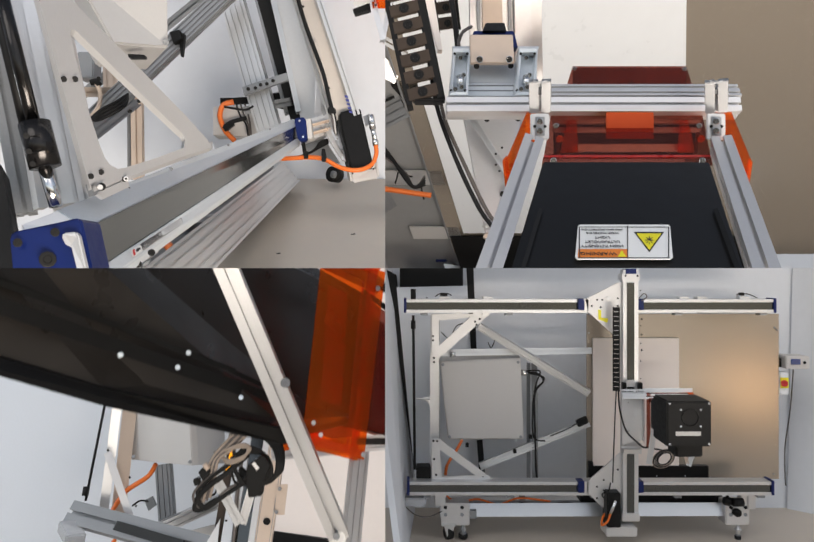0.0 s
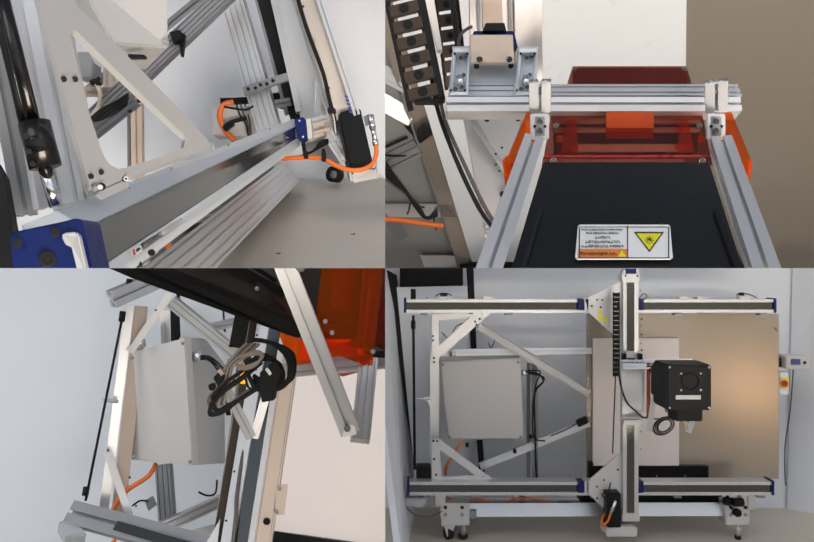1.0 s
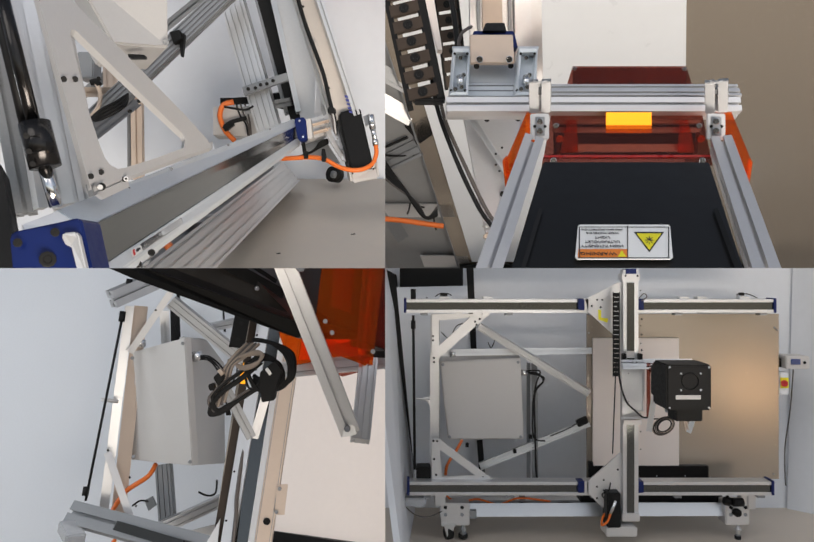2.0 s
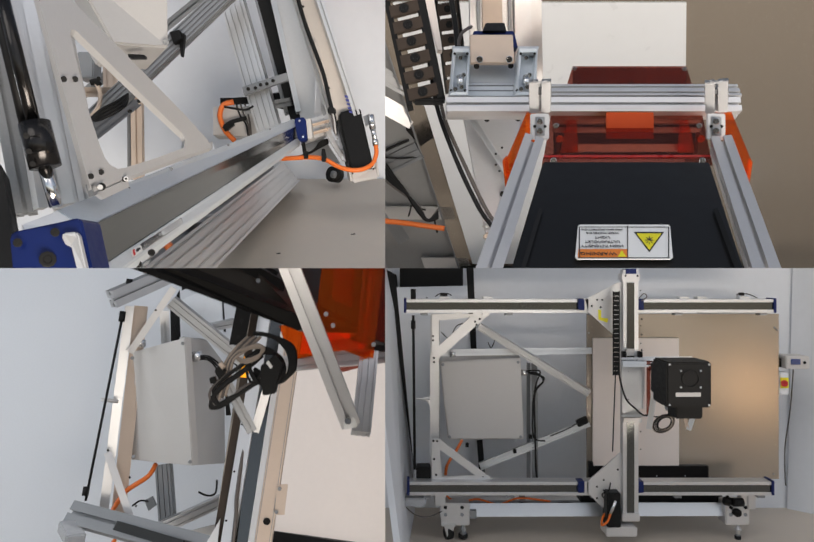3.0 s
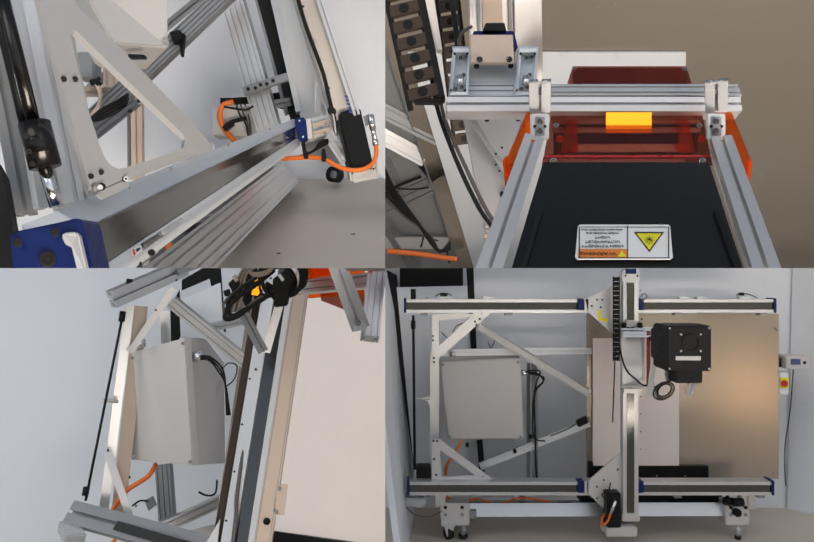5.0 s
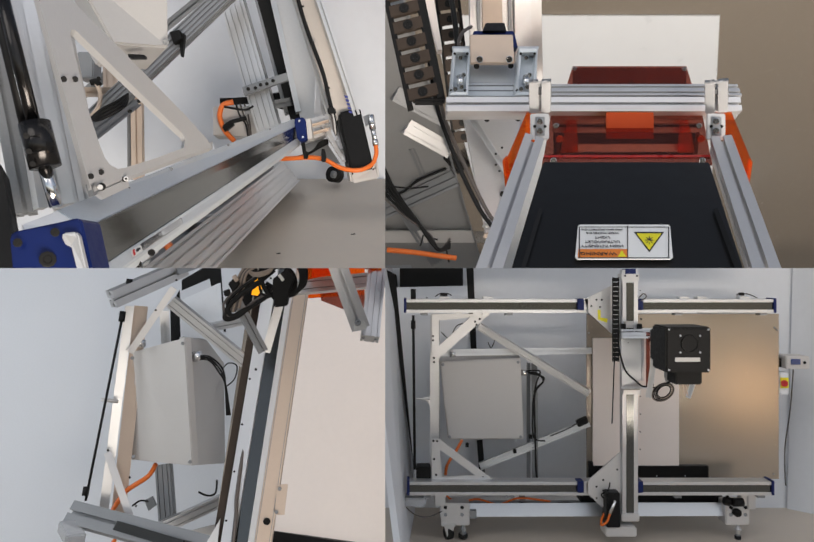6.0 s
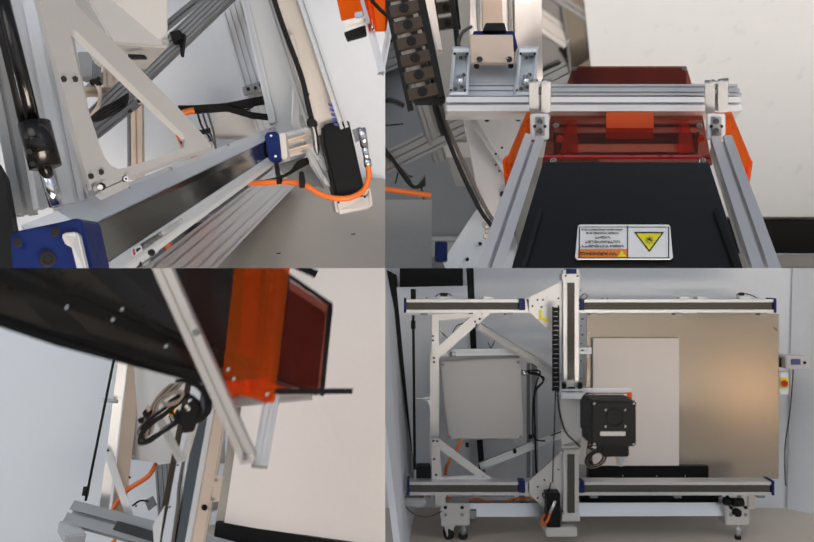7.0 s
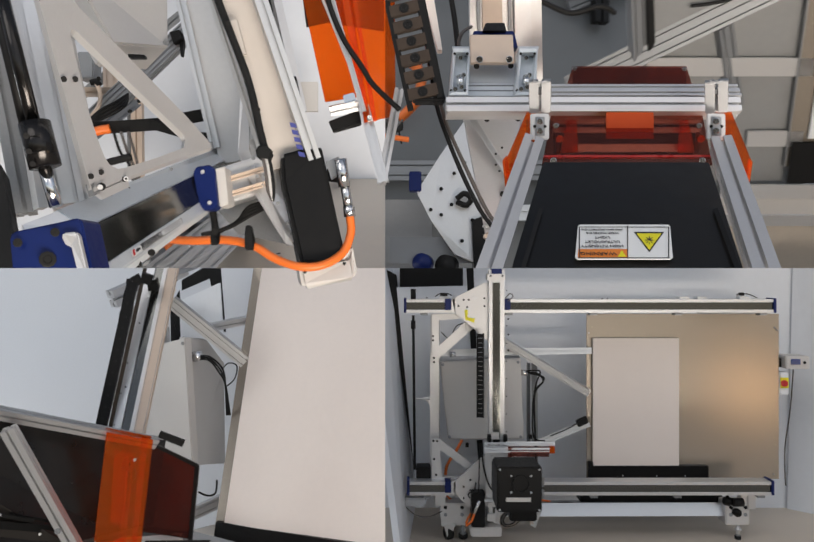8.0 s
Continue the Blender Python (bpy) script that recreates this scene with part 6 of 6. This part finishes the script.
def axis_b(name, u0, u1, mat, off=0.0, label=""):
    a, b = S(u0, -60, 1.00 - off), S(u1, -60, 1.00 - off)
    return plate(name, [a, b, S(u1 + 4, 170, 1.10 - off), S(u0 + 4, 170, 1.10 - off)], 0, gb, mat, "B", (), label, 0, Vector((0, 0.02, 0)))
axis_b("beam", 904, 1042, ALU_PLATE)
axis_b("cover_strip", 928, 966, BEIGE, 0.004, "pale steel strip")
axis_b("groove", 918, 924, ALU_DARK, 0.005)
axis_b("groove", 978, 984, ALU_DARK, 0.005)
axis_b("ridge", 990, 1022, ALU, 0.012)

plate("side_bar", [S(813, -20, 0.93), S(833, -20, 0.93), S(852, 96, 0.91), S(843, 96, 0.91)], 0.01, gb, WARM_WHITE, "B", (), "cream sheet edge", 0)

cables_b = thing("cable_loom", S(930, 400, 0.8), "two black cables running down beside the carriage", "cable")
tube("cable", [S(838, 190, 0.86), S(852, 240, 0.84), S(888, 330, 0.82), S(925, 405, 0.80), S(950, 440, 0.79), S(960, 470, 0.79)], 0.0026, cables_b, RUBBER, "B")
tube("cable", [S(848, 195, 0.87), S(862, 245, 0.85), S(898, 325, 0.83), S(934, 400, 0.81), S(956, 432, 0.80)], 0.0023, cables_b, CABLE_GREY, "B")
tube("cable", [S(866, -20, 0.97), S(876, 40, 0.96), S(882, 95, 0.95)], 0.0036, cables_b, RUBBER, "B")
tube("cable", [S(885, 95, 0.9), S(884, 80, 0.9), S(892, 62, 0.9), S(908, 52, 0.92)], 0.0022, cables_b, CABLE_GREY, "B")
chain_b = chain("cable_chain", "dark brown cable chain hanging beside the carriage", [lerp(S(768, -30, 0.82), S(818, 194, 0.80), k / 7) for k in range(8)], 0.041, 0.02, (BLACK, BROWN), "B", None, 0.17)
rim_b = [S(803, -20, 0.83), S(815, -20, 0.83), S(858, 190, 0.81), S(836, 198, 0.80)]
plate("chain_side", rim_b, 0.01, chain_b, RUBBER, "B")
box("chain_end", 796, 188, 858, 196, 0.80, 0.02, chain_b, RUBBER, "B")
chain_b2 = chain("cable_chain", "dark cable chain strand returning behind the carriage", [lerp(S(826, -260, 1.14), S(864, 60, 1.22), k / 10) for k in range(11)], 0.042, 0.02, (BLACK, BROWN), None, None, 0.10)

# what passes behind the head: the panel with its board, on the machine's axis
DB = Vector((0.265, 0.715, -0.648))
DEEP = 1.12
PB = S(784, 0, 1.9 * DEEP)
def P2(x, b, lift=0.0):
    return PB + Vector((x, 0, 0)) * DEEP + DB * (b * DEEP) + Vector((0, -0.67, -0.74)) * -lift
bp = thing("back_panel", P2(0.4, 0.98), "brown metal panel and white board passing behind the head", "panel")
def slab_b(name, x0, x1, b0, b1, mat, lift=0.0, label=""):
    up2 = Vector((0, -0.65, -0.72)) * lift
    return plate(name, [P2(x0, b0) + up2, P2(x1, b0) + up2, P2(x1, b1) + up2, P2(x0, b1) + up2], 0, bp, mat, None, (), label, 0, Vector((0, 0.005, 0.005)))
slab_b("sheet_metal", -0.092, 1.65, -0.45, 1.0, TAN)
slab_b("board", -0.038, 0.728, -0.16, 0.88, WHITE, 0.012, "white test board")
slab_b("strip", -0.086, 1.0, 0.893, 1.06, BLACK, 0.02, "black strip")
slab_b("axis_edge", -0.30, 1.9, 1.06, 1.12, ALU_PLATE, 0.03, "silver axis")
slab_b("axis_face", -0.30, 1.9, 1.12, 1.20, CABINET, 0.02, "silver axis")
slab_b("axis_edge", -0.30, 1.9, 1.20, 1.25, ALU, 0.03, "silver axis")
slab_b("floor_strip", -0.30, 1.9, 1.25, 2.0, FLOOR, -0.02, "grey floor strip")
slab_b("edge_profile", -0.098, -0.092, -0.45, 1.0, ALU_DARK, 0.004)
# floor, sill and cables beside the panel
sb = thing("sill", P2(-0.2, 0.5), "pale machine bed with orange and black cables beside the panel", "machine bed")
def slab_s(name, x0, x1, b0, b1, mat, lift=0.0, label=""):
    up2 = Vector((0, -0.65, -0.72)) * lift
    return plate(name, [P2(x0, b0) + up2, P2(x1, b0) + up2, P2(x1, b1) + up2, P2(x0, b1) + up2], 0, sb, mat, None, (), label, 0, Vector((0, 0.005, 0.005)))
slab_s("bed", -0.22, -0.05, 0.10, 1.1, PALE_SHEET, -0.02)
slab_s("bed", -0.40, -0.05, -0.25, 0.10, PALE_SHEET, -0.02)
slab_s("bed", -0.36, -0.22, 0.72, 1.1, PALE_SHEET, -0.02)
slab_s("bed", -0.52, -0.22, 0.10, 0.72, PALE_SHEET, -0.02)
slab_s("bed", -0.52, -0.36, 0.72, 0.80, PALE_SHEET, -0.02)
# brace and posts dimmed by the shaded copy of the aluminium
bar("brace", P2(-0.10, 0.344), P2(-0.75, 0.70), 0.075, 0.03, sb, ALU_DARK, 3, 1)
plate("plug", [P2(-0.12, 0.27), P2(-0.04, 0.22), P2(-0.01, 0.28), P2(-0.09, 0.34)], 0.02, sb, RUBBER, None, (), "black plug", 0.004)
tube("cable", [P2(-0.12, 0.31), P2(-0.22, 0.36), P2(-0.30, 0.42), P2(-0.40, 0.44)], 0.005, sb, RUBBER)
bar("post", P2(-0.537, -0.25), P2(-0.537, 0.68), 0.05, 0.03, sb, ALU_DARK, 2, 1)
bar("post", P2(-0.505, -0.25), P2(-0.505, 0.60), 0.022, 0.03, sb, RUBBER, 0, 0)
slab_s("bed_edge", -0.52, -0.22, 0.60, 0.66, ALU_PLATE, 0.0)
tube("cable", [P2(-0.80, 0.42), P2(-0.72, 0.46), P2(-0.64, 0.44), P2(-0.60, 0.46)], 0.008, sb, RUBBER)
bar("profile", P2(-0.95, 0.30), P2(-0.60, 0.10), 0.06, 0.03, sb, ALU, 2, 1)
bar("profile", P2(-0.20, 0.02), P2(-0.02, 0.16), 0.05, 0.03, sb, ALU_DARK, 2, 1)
RAISED = DB * (DEEP * 112 * 0.0028)
def Q4(u, v, lift=0.985):
    """A place that shows at u, v close to the panel's plane while the head is raised."""
    return S(u, v, 1.947 / (0.648 + 0.715 * (522.5 - v) / UNIT) * lift) - RAISED
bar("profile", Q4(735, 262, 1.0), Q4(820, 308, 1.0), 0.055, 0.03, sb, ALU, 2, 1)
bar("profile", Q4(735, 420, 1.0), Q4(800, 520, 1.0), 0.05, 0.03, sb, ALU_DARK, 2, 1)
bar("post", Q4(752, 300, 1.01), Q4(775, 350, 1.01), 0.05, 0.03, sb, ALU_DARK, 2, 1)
slab_s("bed_edge", -0.22, -0.05, 0.60, 0.66, ALU_PLATE, 0.0)
slab_s("bed_edge", -0.22, -0.05, 0.86, 0.92, ALU_PLATE, 0.0)

# motor cable and leads of the gantry, which sink and rise with the head
LOOM_WAY = Vector((0.0008, 0, -0.0020))
def W4(u, v):
    return S(u, v, 2.55) - LOOM_WAY * 112
loom = thing("cable_bundle", W4(800, 500), "orange motor cable and tied black leads beside the panel", "cable")
tube("orange_cable", [W4(746, 484), W4(800, 489), W4(850, 496), W4(880, 500)], 0.0095, loom, ORANGE)
for k in range(5):
    tube("black_lead", [W4(690 + 4 * k, 180), W4(742 - 3 * k, 330 + 6 * k), W4(772 - 2 * k, 385 + 5 * k), W4(805 + 2 * k, 430 + 3 * k), W4(832, 470 - 3 * k), W4(848, 484), W4(868, 478 - 4 * k)], 0.0066 - 0.0007 * k, loom, RUBBER if k < 4 else CABLE_GREY)
for u, v, du, dv in ((750, 360, -10, 26), (782, 395, 4, 24), (816, 455, -6, 22), (822, 452, 22, 12), (756, 362, 70, 0), (860, 478, 6, 30)):
    tube("cable_tie", [W4(u, v), W4(u + du * 0.5, v + dv * 0.5 + 3), W4(u + du, v + dv)], 0.003, loom, RUBBER)

# the machine's open frame beyond the panel, seen once the head has travelled
FB = 11.0
ofb = thing("open_frame", S(300, 500, FB), "grey aluminium frame, floor and orange cable beyond the panel", "machine frame")
# wall and bed behind the machine, with their shade as a darker grey
box("shaded_backdrop", -250, -300, 800, 175, FB + 0.4, 0.02, ofb, SHADED_GREY, None, "grey sheet", 0)
box("bed", -250, 170, 800, 800, FB + 0.35, 0.02, ofb, SHADED_GREY, None, "far bed with shade in its grey", 0)
# far bars: dim light put into the colour through the darker aluminium
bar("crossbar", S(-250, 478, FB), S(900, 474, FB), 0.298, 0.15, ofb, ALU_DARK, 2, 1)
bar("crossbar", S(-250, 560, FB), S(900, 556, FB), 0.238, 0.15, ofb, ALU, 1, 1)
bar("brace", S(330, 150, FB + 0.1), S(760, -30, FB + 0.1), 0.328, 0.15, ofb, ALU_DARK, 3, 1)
bar("post", S(388, -300, FB + 0.05), S(392, 190, FB + 0.05), 0.238, 0.15, ofb, RUBBER, 1, 1)
bar("crossbar", S(-250, 100, FB + 0.2), S(340, 95, FB + 0.2), 0.268, 0.15, ofb, ALU, 2, 1)
tube("orange_cable", [S(0, 262, FB - 0.1), S(30, 290, FB - 0.1), S(26, 340, FB - 0.1), S(-10, 380, FB - 0.1)], 0.075, ofb, ORANGE)
tube("cable", [S(300, 105, FB - 0.1), S(340, 90, FB - 0.1), S(420, 70, FB - 0.1)], 0.075, ofb, RUBBER)
bar("rack", S(590, 328, FB - 0.05), S(735, 330, FB - 0.05), 0.235, 0.15, ofb, BLACK, 0, 0)
bar("rack", S(590, 402, FB - 0.05), S(735, 402, FB - 0.05), 0.27, 0.15, ofb, BLACK, 0, 0)
bar("rack", S(590, 438, FB - 0.05), S(735, 438, FB - 0.05), 0.20, 0.15, ofb, RUBBER, 1, 0)
for k in range(4):
    bolt(S(668 + 18 * k, 328, FB - 0.24), 0.04, ofb, ORANGE, None, None, "rivet")


# the foot of the gantry, which comes into sight as the head runs down
gf = thing("gantry_carriage", S(880, 560, 3.0), "milled foot plate of the gantry with blue slide block and castor", "gantry foot")
plate("foot_plate", [S(852, 505, 3.0), S(900, 430, 3.02), S(955, 350, 3.04), S(995, 465, 3.02), S(985, 560, 3.0), S(965, 640, 3.0), S(925, 625, 3.0), S(880, 560, 3.0)], 0.02, gf, ALU, None, (), "", 0)
box("slide_block", 838, 466, 862, 505, 2.98, 0.05, gf, BLUE, None, "blue plastic slide block", 0.004)
for u, v in ((925, 470), (945, 450), (900, 500), (920, 530), (900, 550), (880, 540), (960, 560), (940, 600)):
    bored(S(u, v, 2.985), 0.008, gf)
tube("cable_eye", [S(930, 520, 2.97), S(945, 510, 2.96), S(958, 520, 2.96), S(948, 532, 2.97), S(930, 525, 2.98)], 0.012, gf, RUBBER)
plate("motor", [S(960, 560, 2.97), S(1005, 545, 2.97), S(1010, 700, 2.97), S(965, 690, 2.97)], 0.08, gf, BLACK, None, (), "black motor", 0.004)
plate("under_frame", [S(800, 590, 3.05), S(960, 590, 3.05), S(960, 640, 3.05), S(800, 640, 3.05)], 0.05, gf, ALU_DARK, None)
tube("wheel", [S(905, 645, 3.02), S(915, 646, 3.06)], 0.045, gf, RUBBER, None, "black castor wheel", 16, False)
tube("wheel", [S(860, 640, 3.02), S(868, 641, 3.06)], 0.04, gf, BLUE, None, "blue castor wheel", 16, False)


# ---- movement ----
def motions():
    # travel along the long axis and up the gantry, in 1/600 m of bay D
    travel = [(0, 0), (5.8, 0), (6.0, 1), (6.25, 14), (6.5, 39), (6.75, 74), (7.0, 112), (7.25, 146), (7.5, 180), (7.75, 216), (8.0, 252)]
    rise = [(0, 0), (0.25, 21), (0.5, 37), (0.75, 49), (1.0, 54), (1.3, 54), (2.85, 54), (3.0, 58), (3.25, 79), (3.5, 98), (3.75, 108), (4.0, 112), (4.4, 112), (5.9, 112),
            (6.0, 110), (6.25, 96), (6.5, 72), (6.75, 38), (7.0, 0), (7.25, -38), (7.5, -69), (7.75, -89), (8.0, -98)]
    shift = [(0, 0), (5.6, 0), (5.8, 6), (6.0, 21), (6.25, 40), (6.5, 61), (6.75, 88), (7.0, 119), (7.5, 190), (8.0, 272)]
    times = sorted({t for t, _ in travel + rise + shift} | {5.5, 5.6, 5.7, 5.9, 6.1, 6.2, 6.4, 6.6})

    def value(rows, t):
        for (t0, a), (t1, b) in zip(rows, rows[1:]):
            if t0 <= t <= t1:
                return a + (b - a) * (t - t0) / (t1 - t0)
        return rows[0][1] if t < rows[0][0] else rows[-1][1]

    def carry(ob, way):
        base = ob.location.copy()
        walk(ob, [(t, Matrix.Translation(base + way(t))) for t in times])

    m = 2.333 / UNIT
    carry(gd, lambda t: Vector((-value(travel, t) * m, 0, 0)))
    carry(hd, lambda t: Vector((-value(travel, t) * m, 0, value(rise, t) * m)))
    carry(chain_d, lambda t: Vector((-value(travel, t) * m, 0, value(rise, t) * m * 0.5)))
    carry(ga, lambda t: ALONG_A * (value(travel, t) / 252))
    ahead = [(0, 0), (5.8, 0), (6.1, 0.15), (6.4, 0.32), (6.7, 0.30), (7.0, 0.22), (7.25, 0.17), (7.5, 0.10), (8.0, 0)]
    carry(ha, lambda t: ALONG_A * (value(travel, t) / 252) + UP_A * value(rise, t + value(ahead, t)))
    along_c3, up_c3 = Vector((-0.737, 0.941, -0.200)) / 100, Vector((0.0606, 0.240, 0.749)) / 100
    late = lambda t: t - 0.23 if t > 5.7 else t
    sink = lambda t: t - 0.23 * min(1.0, (8.0 - t) / 0.7) if t > 5.7 else t
    carry(gc, lambda t: along_c3 * value(travel, late(t)))
    carry(hc, lambda t: along_c3 * value(travel, late(t)) + up_c3 * value(rise, sink(t)))
    carry(chain_c, lambda t: along_c3 * value(travel, late(t)) + up_c3 * value(rise, late(t)) * 0.5)
    drop = lambda r: DB * (DEEP * r * (0.0028 if r > 0 else 0.0043))
    early = lambda t: t + 0.18 if 5.5 < t < 7.6 else t
    lead = [(0, 0), (5.4, 0), (5.8, 0.5), (6.1, 0.5), (6.4, 0.28), (6.7, 0.16), (7.2, 0.10), (7.6, 0)]
    carry(bp, lambda t: Vector((0.0042 * DEEP * value(shift, t), 0, 0)) + drop(value(rise, t + value(lead, t))))
    carry(sb, lambda t: Vector((0.0042 * DEEP * value(shift, t), 0, 0)) + drop(value(rise, early(t))))
    carry(ofb, lambda t: Vector((0.0223 * value(shift, t), 0, -0.0119 * value(rise, t))))
    carry(loom, lambda t: LOOM_WAY * value(rise, t))
    carry(gf, lambda t: Vector((0.00109, 0, -0.00295)) * value(rise, t))
    carry(chain_b2, lambda t: Vector((0.0003, 0.0007, -0.0016)) * value(rise, t))
    base = shu.location.copy()
    shut, clear = Matrix.Translation(base), Matrix.Translation(base + Vector((0, 0.06, 0.042)))
    walk(shu, [(0, shut), (1.30, shut), (1.40, clear), (2.3, clear), (2.4, shut), (4.25, shut), (4.35, clear), (5.3, clear), (5.4, shut), (8.0, shut)])


motions()
